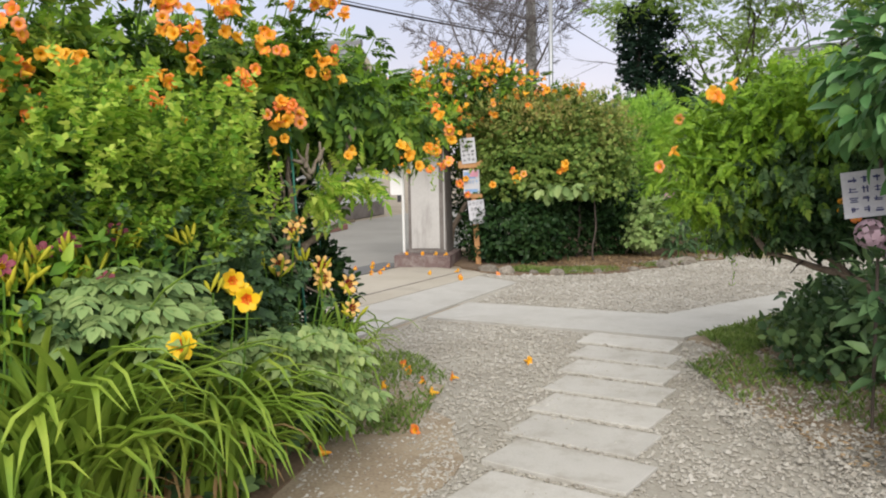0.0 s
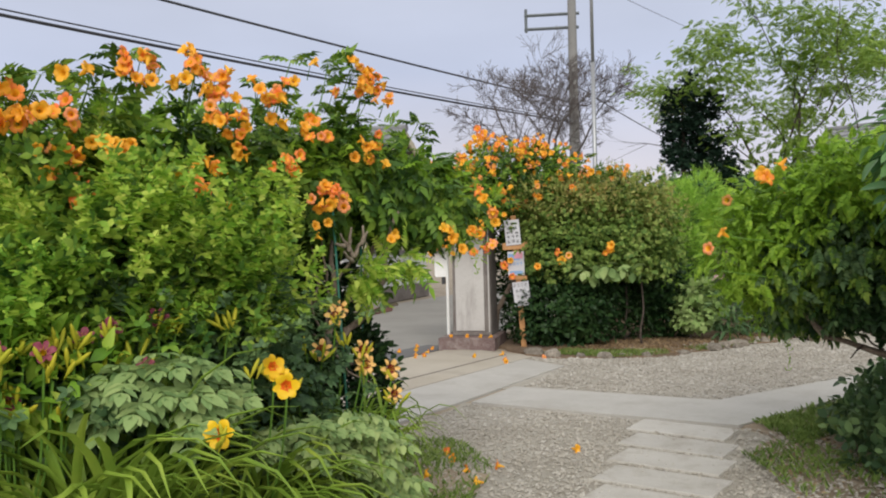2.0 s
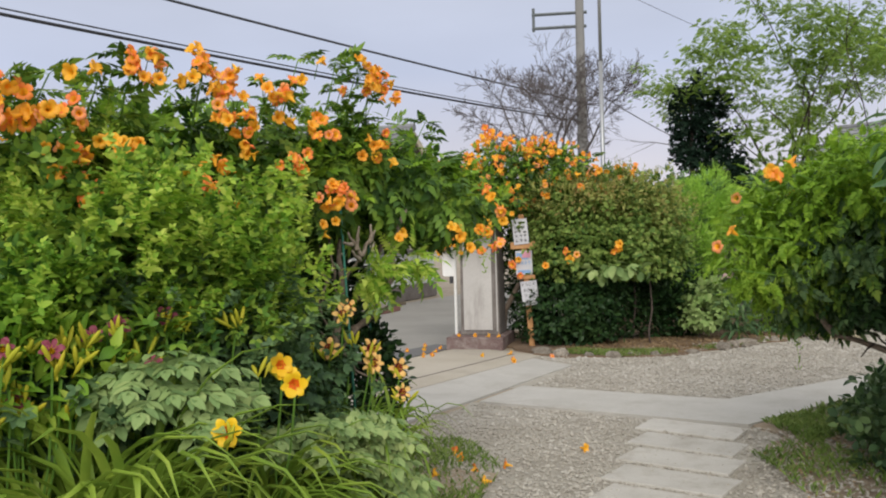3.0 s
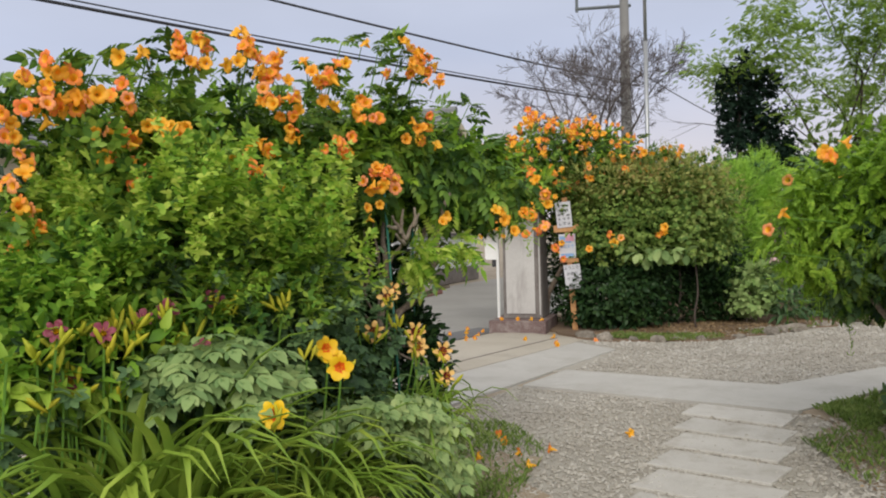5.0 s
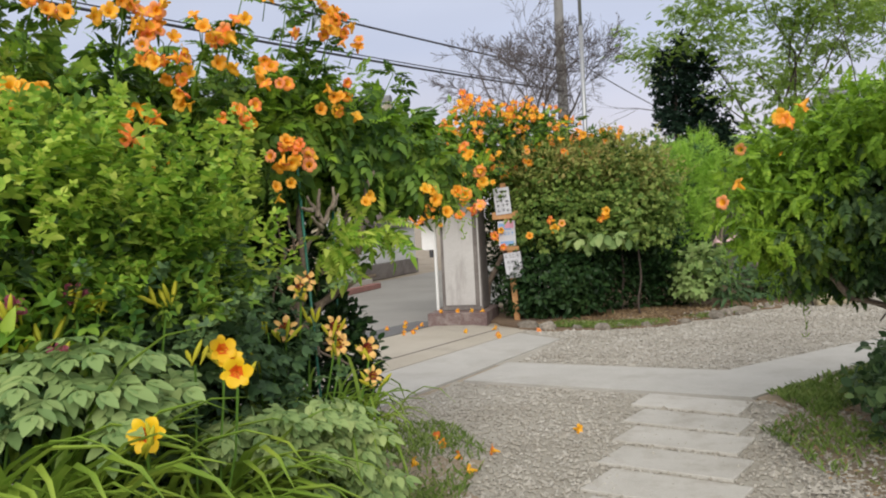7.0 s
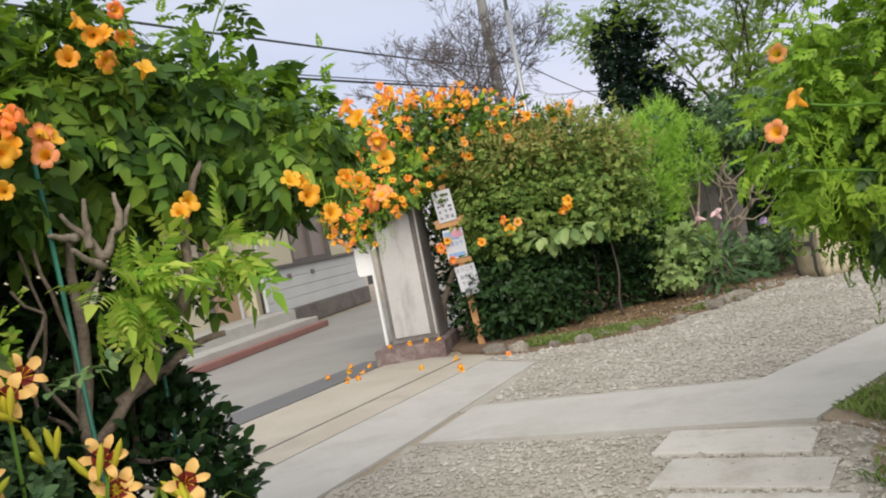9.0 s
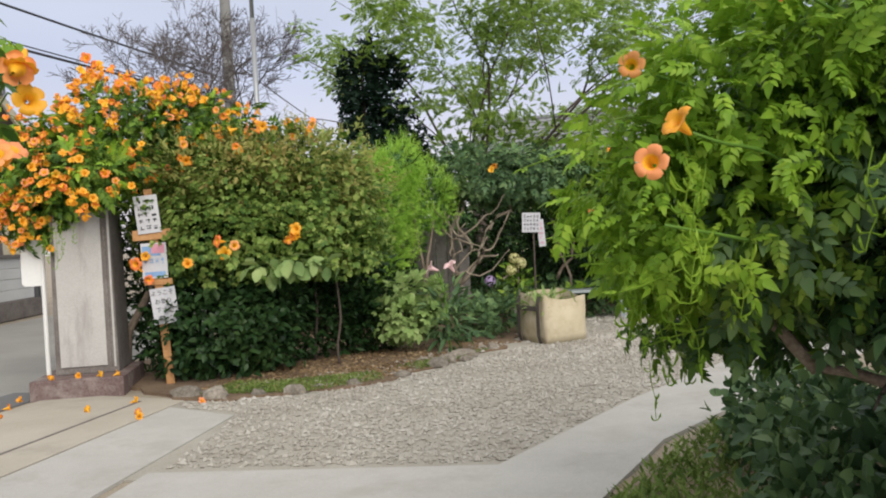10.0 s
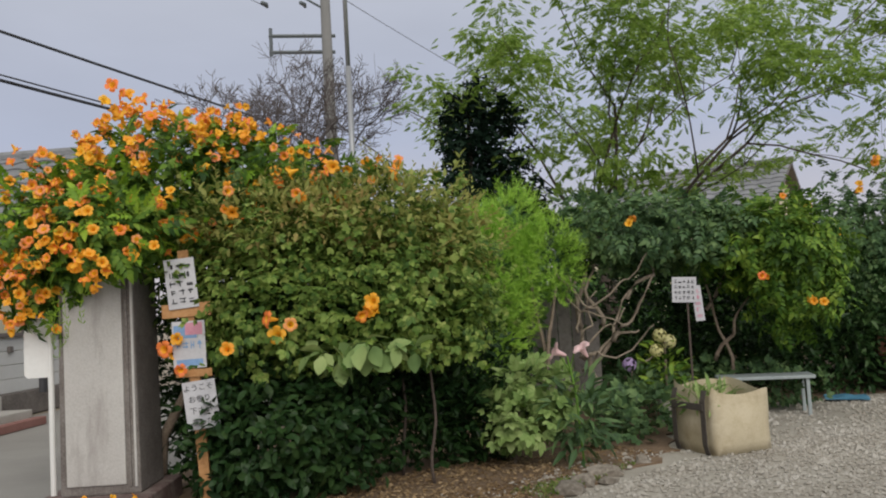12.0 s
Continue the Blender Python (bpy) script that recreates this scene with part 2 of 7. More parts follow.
# dark evergreen leaves; also the painted shade of leaves deep inside crowns
L_GLOSSY_SHADE = leaf_mat("glossy_and_shade_leaves", ((0.01, 0.03, 0.01), (0.023, 0.056, 0.016), (0.051, 0.098, 0.03)), 0.42, 0.12)
L_IVY = leaf_mat("hedge_leaves", ((0.035, 0.086, 0.022), (0.112, 0.202, 0.041), (0.242, 0.344, 0.076), (0.408, 0.482, 0.144)), 0.50, 0.38)
L_DRY = leaf_mat("olive_top_leaves", ((0.11, 0.17, 0.045), (0.27, 0.32, 0.085), (0.43, 0.44, 0.14), (0.46, 0.31, 0.13)), 0.5, 0.45)
L_FUZZ = leaf_mat("feathery_leaves", ((0.168, 0.34, 0.04), (0.336, 0.56, 0.08), (0.493, 0.7, 0.13)), 0.5, 0.35)
L_PALE = leaf_mat("pale_leaves", ((0.15, 0.25, 0.07), (0.28, 0.40, 0.13), (0.42, 0.52, 0.22)), 0.5, 0.3)
L_PEONY = leaf_mat("grey_green_leaves", ((0.149, 0.25, 0.092), (0.287, 0.4, 0.149), (0.483, 0.56, 0.23)), 0.5, 0.25)
L_BROAD = leaf_mat("broad_smooth_leaves", ((0.043, 0.12, 0.042), (0.097, 0.22, 0.074), (0.205, 0.36, 0.126)), 0.32, 0.2)
L_LILY = leaf_mat("strap_leaves", ((0.081, 0.175, 0.026), (0.207, 0.325, 0.045), (0.437, 0.53, 0.083)), 0.38, 0.3, 4)
L_STRAW = leaf_mat("withered_leaves", ((0.20, 0.12, 0.05), (0.34, 0.22, 0.10), (0.45, 0.33, 0.16)), 0.7, 0.2)
L_TREE = leaf_mat("airy_tree_leaves", ((0.12, 0.22, 0.036), (0.235, 0.36, 0.066), (0.38, 0.50, 0.115)), 0.45, 0.52)
L_CONIFER = leaf_mat("black_green_needles", ((0.005, 0.016, 0.010), (0.010, 0.028, 0.016), (0.018, 0.042, 0.022)), 0.6, 0.05)
L_FAR = leaf_mat("background_leaves", ((0.049, 0.115, 0.042), (0.108, 0.22, 0.067), (0.194, 0.32, 0.105)), 0.5, 0.28)
L_GRASS = leaf_mat("grass", ((0.08, 0.13, 0.03), (0.16, 0.245, 0.055), (0.28, 0.35, 0.11)), 0.6, 0.3)
L_LITTER = leaf_mat("leaf_litter", ((0.14, 0.085, 0.045), (0.28, 0.19, 0.10), (0.42, 0.31, 0.19)), 0.8, 0.05)
L_STEM = leaf_mat("green_stems", ((0.09, 0.20, 0.03), (0.16, 0.30, 0.05)), 0.5, 0.1)
L_BUD = leaf_mat("green_yellow_buds", ((0.25, 0.36, 0.03), (0.50, 0.48, 0.04), (0.62, 0.45, 0.04)), 0.5, 0.2)
P_ORANGE = petal_mat("orange_petals", (0.92, 0.35, 0.04), (0.90, 0.20, 0.06))
P_AMBER = petal_mat("amber_petals", (0.93, 0.52, 0.03), (0.91, 0.34, 0.03))
P_PEACH = petal_mat("peach_petals", (0.92, 0.40, 0.12), (0.90, 0.30, 0.14))
P_THROAT = petal_mat("yellow_throat", (0.95, 0.55, 0.03), (0.93, 0.40, 0.03))
P_YELLOW = petal_mat("yellow_petals", (0.93, 0.55, 0.01), (0.95, 0.62, 0.015))
P_RED = petal_mat("red_eye", (0.85, 0.20, 0.01), (0.78, 0.13, 0.01))
P_CREAM = petal_mat("cream_petals", (0.93, 0.62, 0.20), (0.91, 0.52, 0.16))
P_MAROON = petal_mat("maroon_eye", (0.20, 0.02, 0.02), (0.28, 0.03, 0.025))
P_PURPLE = petal_mat("plum_petals", (0.22, 0.03, 0.06), (0.32, 0.06, 0.10))
P_PINK = petal_mat("pale_pink_petals", (0.86, 0.55, 0.58), (0.82, 0.62, 0.62))
P_HYDY = petal_mat("cream_florets", (0.70, 0.66, 0.30), (0.66, 0.62, 0.34))
P_HYDV = petal_mat("mauve_florets", (0.42, 0.30, 0.55), (0.52, 0.40, 0.60))
P_HYDP = petal_mat("dusty_pink_florets", (0.50, 0.34, 0.40), (0.42, 0.30, 0.36))

# ---- building helpers ----
rng = np.random.default_rng(7)


def mesh(name, verts, faces, material, parent=None, label="", smooth=False, slots=None):
    """One mesh object from vertices and faces; slots: the material number of each face."""
    me = bpy.data.meshes.new(name)
    me.from_pydata(np.asarray(verts, float).tolist(), [], [list(map(int, f)) for f in faces])
    for m in material if isinstance(material, (list, tuple)) else (material,):
        me.materials.append(m)
    if slots is not None:
        me.polygons.foreach_set("material_index", np.asarray(slots, np.int32))
    if smooth:
        me.polygons.foreach_set("use_smooth", np.ones(len(me.polygons), bool))
    me.update()
    ob = new(name, me)
    if parent:
        ob.parent = parent
    return tagged(ob, label)


def part(name, bm, material, parent, label=""):
    """Links a bmesh as one mesh object under a thing or a part."""
    me = bpy.data.meshes.new(name)
    bm.to_mesh(me)
    bm.free()
    me.materials.append(material)
    ob = new(name, me)
    ob.parent = parent
    return tagged(ob, label)


def share(name, data, m, parent):
    ob = new(name, data)
    ob.parent, ob.matrix_local = parent, m
    return ob


def thing(name, at, label, category, group="", kind="", m=None):
    ob = new(name)
    ob.empty_display_size = 0.1
    ob.matrix_world = m if m is not None else Matrix.Translation(at)
    return tagged(ob, label, category, group, kind)


def box_bm(sx, sy, sz, at=(0, 0, 0), bevel=0.0, m=None):
    bm = bmesh.new()
    bmesh.ops.create_cube(bm, size=1.0, matrix=Matrix.Translation(at) @ Matrix.Diagonal((sx, sy, sz, 1)))
    if bevel:
        bmesh.ops.bevel(bm, geom=bm.edges[:], offset=bevel, segments=2, affect="EDGES", profile=0.6)
    if m is not None:
        bmesh.ops.transform(bm, matrix=m, verts=bm.verts[:])
    return bm


def prism(poly, z0, z1):
    """Vertices and faces of a flat-topped slab over a plan outline (counter-clockwise)."""
    n = len(poly)
    v = [(x, y, z0) for x, y in poly] + [(x, y, z1) for x, y in poly]
    f = [list(range(n, 2 * n))] + [[i, (i + 1) % n, n + (i + 1) % n, n + i] for i in range(n)]
    return v, f


def ragged(poly, step=0.12, amount=0.035, seed=1):
    """A plan outline with worn, uneven edges."""
    out = []
    for i, a in enumerate(poly):
        b = poly[(i + 1) % len(poly)]
        a, b = Vector(a), Vector(b)
        k = max(1, int((b - a).length / step))
        for j in range(k):
            p = a.lerp(b, j / k)
            d = noise.noise_vector(Vector((p.x * 3.1, p.y * 3.1, seed * 7.3)))
            out.append((p.x + d.x * amount * 2, p.y + d.y * amount * 2))
    return out


def tube(points, radii, sides=6):
    """Vertices and faces of a round rod along points."""
    pts = [Vector(p) for p in points]
    verts, faces = [], []
    ref = Vector((0.31, 0.17, 0.94))
    for i, p in enumerate(pts):
        d = (pts[min(i + 1, len(pts) - 1)] - pts[max(i - 1, 0)]).normalized()
        a = d.cross(ref if abs(d.dot(ref)) < 0.95 else Vector((1, 0, 0))).normalized()
        b = d.cross(a)
        r = radii[i] if isinstance(radii, (list, tuple)) else radii
        for k in range(sides):
            t = 2 * math.pi * k / sides
            verts.append(p + a * (r * math.cos(t)) + b * (r * math.sin(t)))
    for i in range(len(pts) - 1):
        for k in range(sides):
            k2 = (k + 1) % sides
            faces.append((i * sides + k, i * sides + k2, (i + 1) * sides + k2, (i + 1) * sides + k))
    faces.append(tuple(range(sides))[::-1])
    faces.append(tuple(range((len(pts) - 1) * sides, len(pts) * sides)))
    return verts, faces


def join(pieces):
    verts, faces = [], []
    for v, f in pieces:
        o = len(verts)
        verts.extend(v)
        faces.extend([tuple(i + o for i in q) for q in f])
    return verts, faces


def wander(a, b, bend=0.1, n=6, seed=0):
    """Points on an uneven line from a to b."""
    a, b = Vector(a), Vector(b)
    out = []
    for i in range(n + 1):
        t = i / n
        d = noise.noise_vector(Vector((seed * 3.7 + t * 2.3, seed * 1.9, t)))
        out.append(a.lerp(b, t) + d * bend * math.sin(math.pi * min(1, t * 1.0 + 0.02)) * (b - a).length)
    return out


# ---- leaves ----


def blade(width=0.42, fold=0.10, droop=0.16):
    """A leaf along +y with unit length, folded along its rib."""
    w = width / 2
    v = [(0, 0, 0), (0, 0.42, 0.0), (0, 1.0, -droop), (-w, 0.36, fold), (w, 0.36, fold), (-w * 0.6, 0.72, fold * 0.5 - droop * 0.4), (w * 0.6, 0.72, fold * 0.5 - droop * 0.4)]
    f = [(0, 4, 1), (0, 1, 3), (1, 4, 6), (1, 5, 3), (1, 6, 2), (1, 2, 5)]
    return np.array(v, float), np.array(f)


def oval(width=0.6, fold=0.07, droop=0.15):
    """A rounded leaf along +y with unit length and a pointed tip."""
    w = width / 2
    v = [(0, 0, 0), (0, 0.5, 0), (0, 1.0, -droop)]
    for s in (-1, 1):
        v += [(s * w * 0.6, 0.17, fold * 0.6), (s * w, 0.42, fold), (s * w * 0.8, 0.7, fold * 0.7 - droop * 0.35), (s * w * 0.38, 0.89, fold * 0.3 - droop * 0.7)]
    f = [(0, 1, 3), (3, 1, 4), (4, 1, 5), (5, 1, 6), (6, 1, 2), (0, 7, 1), (7, 8, 1), (8, 9, 1), (9, 10, 1), (10, 2, 1)]
    return np.array(v, float), np.array(f)


def lobed_fan():
    """A divided leaf along +y: two pairs of leaflets on a stalk and a three-lobed one at its end."""
    bv, bf = oval(0.56, 0.06, 0.14)
    vs, fs, n = [], [], 0
    for at, turn, size in ((0.26, -74, 0.30), (0.26, 74, 0.30), (0.27, -35, 0.24), (0.27, 35, 0.24), (0.50, -62, 0.31), (0.50, 62, 0.31), (0.66, -40, 0.26), (0.66, 40, 0.26), (0.64, 0, 0.38)):
        a = radians(turn)
        v = bv * size
        z = v[:, 2] - 0.25 * v[:, 1] - 0.14 * at ** 2
        vs.append(np.stack([v[:, 0] * math.cos(a) + v[:, 1] * math.sin(a), -v[:, 0] * math.sin(a) + v[:, 1] * math.cos(a) + at, z], 1))
        fs.append(bf + n)
        n += len(v)
    st = np.array([(-0.012, 0, 0), (0.012, 0, 0), (0.006, 0.66, -0.045), (-0.006, 0.66, -0.045)])
    vs.append(st)
    fs.append(np.array([(0, 1, 2), (0, 2, 3)]) + n)
    return np.concatenate(vs), np.concatenate(fs)


def compound(pairs=4, leaflet=0.30, width=0.45, arch=0.30, spread=62):
    """A feather of leaflets along +y with unit length, with its stalk."""
    bv, bf = blade(width, 0.06, 0.22)
    vs, fs, n = [], [], 0

    def add(at, turn, size, tip):
        nonlocal n
        c, s = math.cos(turn), math.sin(turn)
        v = bv * size
        v = np.stack([v[:, 0] * c + v[:, 1] * s, -v[:, 0] * s + v[:, 1] * c, v[:, 2] - tip * v[:, 1]], 1) + at
        vs.append(v)
        fs.append(bf + n)
        n += len(v)
    for i in range(pairs):
        t = 0.22 + 0.6 * i / max(1, pairs - 1)
        at = np.array((0, t * 0.8, -arch * t * t))
        for side in (-1, 1):
            add(at, side * radians(spread - 12 * i / pairs), leaflet * (1.0 - 0.12 * abs(i - 1)), 0.18 + 0.3 * arch * t)
    add(np.array((0, 0.70, -arch * 0.66)), 0.0, leaflet * 1.15, 0.45)
    st = np.array([(-0.008, 0, 0), (0.008, 0, 0), (0.006, 0.40, -arch * 0.2), (-0.006, 0.40, -arch * 0.2), (0.004, 0.72, -arch * 0.66), (-0.004, 0.72, -arch * 0.66)])
    vs.append(st)
    fs.append(np.array([(0, 1, 2), (0, 2, 3), (3, 2, 4), (3, 4, 5)]) + n)
    return np.concatenate(vs), np.concatenate(fs)


def trefoil(width=0.6, spread=75):
    """Three leaflets on a short stalk."""
    bv, bf = oval(width, 0.07, 0.15)
    vs, fs = [], []
    for k, a in enumerate((-spread, 0, spread)):
        a = radians(a)
        v = bv * (0.62 if k == 1 else 0.52)
        vs.append(np.stack([v[:, 0] * math.cos(a) + v[:, 1] * math.sin(a), -v[:, 0] * math.sin(a) + v[:, 1] * math.cos(a) + 0.3, v[:, 2]], 1))
        fs.append(bf + len(bv) * k)
    return np.concatenate(vs), np.concatenate(fs)


def plume(count=16, seed=3):
    """A feathery spray of thin leaflets along +y."""
    g = np.random.default_rng(seed)
    bv, bf = blade(0.16, 0.02, 0.05)
    vs, fs = [], []
    for k in range(count):
        a, e, t = g.uniform(-0.9, 0.9), g.uniform(-0.7, 0.7), k / count
        v = bv * g.uniform(0.18, 0.32)
        v = np.stack([v[:, 0] * math.cos(a) + v[:, 1] * math.sin(a), -v[:, 0] * math.sin(a) + v[:, 1] * math.cos(a) + t * 0.8, v[:, 2] + e * v[:, 1]], 1)
        vs.append(v)
        fs.append(bf + 7 * k)
    return np.concatenate(vs), np.concatenate(fs)


BLADE, NARROW, ROUND = blade(), blade(0.26, 0.05, 0.25), oval(0.72, 0.08, 0.12)
VINE, VINE5, FROND, TREF = compound(4, 0.34, 0.60, 0.30, 58), compound(3, 0.38, 0.58, 0.22), compound(6, 0.28, 0.46, 0.26, 68), trefoil()
TREELEAF, OVAL = compound(4, 0.36, 0.62, 0.3), oval(0.52, 0.06, 0.2)
PLUME, LOBED, PEONY = plume(), trefoil(0.62, 48), lobed_fan()


def place(template, pos, out, size, up=0.35, wild=0.5, hang=0.0, drape=0.0):
    """Copies of a leaf at the given places. out: the way the foliage faces there; the leaf points outwards, its face up; drape turns its face outwards."""
    tv, tf = template
    n = len(pos)
    d = out * (1 - 0.8 * drape) + rng.normal(0, wild, (n, 3)) + np.array((0, 0, up - hang))
    d /= np.linalg.norm(d, axis=1, keepdims=True) + 1e-9
    z = np.array((0, 0, 1.0 - 0.5 * drape)) + rng.normal(0, 0.45, (n, 3)) + out * (0.5 + 1.6 * drape)
    x = np.cross(d, z)
    x /= np.linalg.norm(x, axis=1, keepdims=True) + 1e-9
    z = np.cross(x, d)
    s = np.asarray(size).reshape(-1, 1, 1)
    v = (tv[None, :, 0:1] * x[:, None] + tv[None, :, 1:2] * d[:, None] + tv[None, :, 2:3] * z[:, None]) * s + pos[:, None]
    f = tf[None] + (np.arange(n) * len(tv))[:, None, None]
    return v.reshape(-1, 3), f.reshape(-1, tf.shape[1])


def shell(blobs, n, depth=0.35, lumps=0.16, low=-1.0, seed=0, gap=0.0, freq=2.2):
    """n places near the outside of a union of rounded masses, with the outward way at each. blobs: (centre, radii)."""
    area = np.array([(r[0] * r[1] + r[1] * r[2] + r[0] * r[2]) for _, r in blobs])
    P, N = [], []
    have = 0
    while have < n:
        k = rng.choice(len(blobs), size=n, p=area / area.sum())
        u = rng.normal(0, 1, (n, 3))
        u /= np.linalg.norm(u, axis=1, keepdims=True)
        c = np.array([blobs[i][0] for i in range(len(blobs))], float)[k]
        r = np.array([blobs[i][1] for i in range(len(blobs))], float)[k]
        lump = np.array([noise.noise(Vector(tuple(c[i] * 1.3 + u[i] * freq + seed))) for i in range(n)])
        keep = lump > -1 + gap * 2 * rng.random(n)
        rad = (1 - depth * rng.random(n) ** 1.6) * (1 + lumps * lump * 2)
        p = c + u * r * rad[:, None]
        for i, (cc, rr) in enumerate(blobs):
            q = (p - np.array(cc)) / np.array(rr)
            keep &= (k == i) | ((q * q).sum(1) > (1 - depth) ** 2 * 0.8)
        keep &= p[:, 2] > low
        nn = u / r
        nn /= np.linalg.norm(nn, axis=1, keepdims=True)
        P.append(p[keep])
        N.append(nn[keep])
        have += keep.sum()
    return np.concatenate(P)[:n], np.concatenate(N)[:n]


def crown(name, parent, material, template, blobs, n, size, depth=0.35, lumps=0.16, low=0.03, up=0.3, wild=0.5, hang=0.0, seed=0, gap=0.0, label="", drape=0.0, freq=2.2):
    p, o = shell(blobs, n, depth, lumps, low, seed, gap, freq)
    base = np.array(parent.matrix_world.translation) if parent else np.zeros(3)
    v, f = place(template, p - base, o, size * rng.uniform(0.65, 1.25, n), up, wild, hang, drape)
    v[:, 2] = np.maximum(v[:, 2], 0.004 - base[2])
    return mesh(name, v, f, material, parent, label, smooth=True)


def sprigs(name, parent, material, template, blobs, n, length, leaf, count=10, depth=0.1, lumps=0.3, low=0.1, up=1.0, seed=0):
    """Young shoots standing out of a crown: leaves that spiral along each and grow smaller to its tip."""
    p, o = shell(blobs, n, depth, lumps, low, seed)
    base = np.array(parent.matrix_world.translation)
    way = o * 0.7 + rng.normal(0, 0.25, (n, 3)) + np.array((0, 0, up))
    way /= np.linalg.norm(way, axis=1, keepdims=True)
    ln = length * rng.uniform(0.5, 1.3, (n, 1))
    P, O, S = [], [], []
    for k in range(count):
        t = k / (count - 1)
        a = 2.4 * k + rng.uniform(0, 6.28, n)
        side = np.stack([np.cos(a), np.sin(a), np.zeros(n)], 1)
        P.append(p - base + way * ln * t)
        O.append(side * (1.0 - 0.6 * t) + way * (0.25 + 0.7 * t))
        S.append(leaf * (1.05 - 0.55 * t) * rng.uniform(0.8, 1.2, n))
    v, f = place(template, np.concatenate(P), np.concatenate(O), np.concatenate(S), 0.0, 0.2)
    return mesh(name, v, f, material, parent, smooth=True)


def branches(start, way, length, radius, levels, seed, spread=0.6, kids=3, lift=0.15, shrink=0.68, tips=None, thin=0.0):
    """Tapered limbs that fork; returns rods and, in tips, the ends."""
    g = random.Random(seed)
    out = []

    def grow(p, d, ln, r, lev):
        pts, rad = [p], [r]
        q, dd = p.copy(), d.copy()
        seg = 4
        for i in range(seg):
            dd = (dd + Vector((g.gauss(0, 0.16), g.gauss(0, 0.16), g.gauss(0, 0.10) + lift * 0.3))).normalized()
            q = q + dd * (ln / seg)
            pts.append(q.copy())
            rad.append(max(thin, r * (1 - 0.42 * (i + 1) / seg)))
        out.append(tube(pts, rad, 6 if r > 0.02 else 4 if r > 0.006 else 3))
        if lev == 0:
            if tips is not None:
                tips.append((q.copy(), dd.copy()))
            return
        for k in range(kids):
            at = pts[-1] if k == 0 else pts[g.randint(2, seg)]
            s = Vector((g.gauss(0, 1), g.gauss(0, 1), g.gauss(0, 0.8) + lift)).normalized()
            grow(at.copy(), (dd + s * spread * (0.5 if k == 0 else 1.25)).normalized(), ln * shrink * g.uniform(0.8, 1.15), rad[-1] * (0.9 if k == 0 else 0.7), lev - 1)
    grow(Vector(start), Vector(way).normalized(), length, radius, levels)
    return out


# ---- flowers ----


def trumpet(seed):
    """A trumpet flower facing +z: a funnel and five rounded, waved lobes."""
    g = random.Random(seed)
    rings = [(-0.052, 0.004), (-0.040, 0.008), (-0.018, 0.012), (0.0, 0.019)]
    v, f, s = [], [], []
    for z, r in rings:
        for k in range(10):
            a = 2 * math.pi * k / 10
            v.append((r * math.cos(a), r * math.sin(a), z))
    for i in range(3):
        for k in range(10):
            f.append((i * 10 + k, i * 10 + (k + 1) % 10, (i + 1) * 10 + (k + 1) % 10, (i + 1) * 10 + k))
            s.append(1)
    for p in range(5):
        a0 = 2 * math.pi * p / 5
        base = [30 + 2 * p, 30 + (2 * p + 1) % 10, 30 + (2 * p + 2) % 10]
        n0 = len(v)
        curl = g.uniform(-0.006, 0.008)
        for r, wid, z in ((0.029, 0.62, 0.004 + curl * 0.3), (0.037, 0.52, 0.004 + curl), (0.041, 0.26, 0.001 + curl * 1.6)):
            for q in (-1, 0, 1):
                a = a0 + 2 * math.pi / 10 + q * wid
                v.append((r * math.cos(a) * g.uniform(0.95, 1.05), r * math.sin(a) * g.uniform(0.95, 1.05), z + (0.003 if q == 0 else -0.002) + g.uniform(-0.002, 0.002)))
        rows = [base, [n0, n0 + 1, n0 + 2], [n0 + 3, n0 + 4, n0 + 5], [n0 + 6, n0 + 7, n0 + 8]]
        for i in range(3):
            for q in range(2):
                f.append((rows[i][q], rows[i][q + 1], rows[i + 1][q + 1], rows[i + 1][q]))
                s.append(0)
    return v, f, s


def star(seed, petals=6, length=0.058, width=0.034, eye=0.42, curl=0.5):
    """A lily flower facing +z: pointed petals that bend back, with a darker eye and stamens."""
    g = random.Random(seed)
    v, f, s = [], [], []
    for p in range(petals):
        a = 2 * math.pi * p / petals + g.uniform(-0.08, 0.08)
        w = width * (1.0 if p % 2 else 0.72) * g.uniform(0.9, 1.1)
        c, sn = math.cos(a), math.sin(a)
        n0 = len(v)
        for t, wd in ((0.0, 0.15), (0.25, 0.5), (eye, 0.85), (0.7, 1.0), (0.9, 0.6), (1.0, 0.12)):
            r = length * t
            z = -0.045 * (1 - t) ** 2 + curl * 0.02 * t - curl * 0.035 * t ** 4 + (0.002 if p % 2 else -0.002)
            for q in (-1, 0, 1):
                x, y = r, q * w * wd * 0.5
                v.append((x * c - y * sn, x * sn + y * c, z + (0.004 * wd if q else 0) + g.uniform(-0.001, 0.001)))
        for i in range(5):
            for q in range(2):
                f.append((n0 + 3 * i + q, n0 + 3 * i + q + 1, n0 + 3 * i + q + 4, n0 + 3 * i + q + 3))
                s.append(1 if i < 2 else 0)
    for k in range(5):
        a = 2 * math.pi * k / 5
        tv, tf = tube([(0, 0, -0.035), (0.010 * math.cos(a), 0.010 * math.sin(a), 0.0), (0.016 * math.cos(a), 0.016 * math.sin(a), 0.022)], 0.0012, 3)
        o = len(v)
        v += [tuple(q) for q in tv]
        f += [tuple(i + o for i in q) for q in tf]
        s += [2] * len(tf)
    return v, f, s


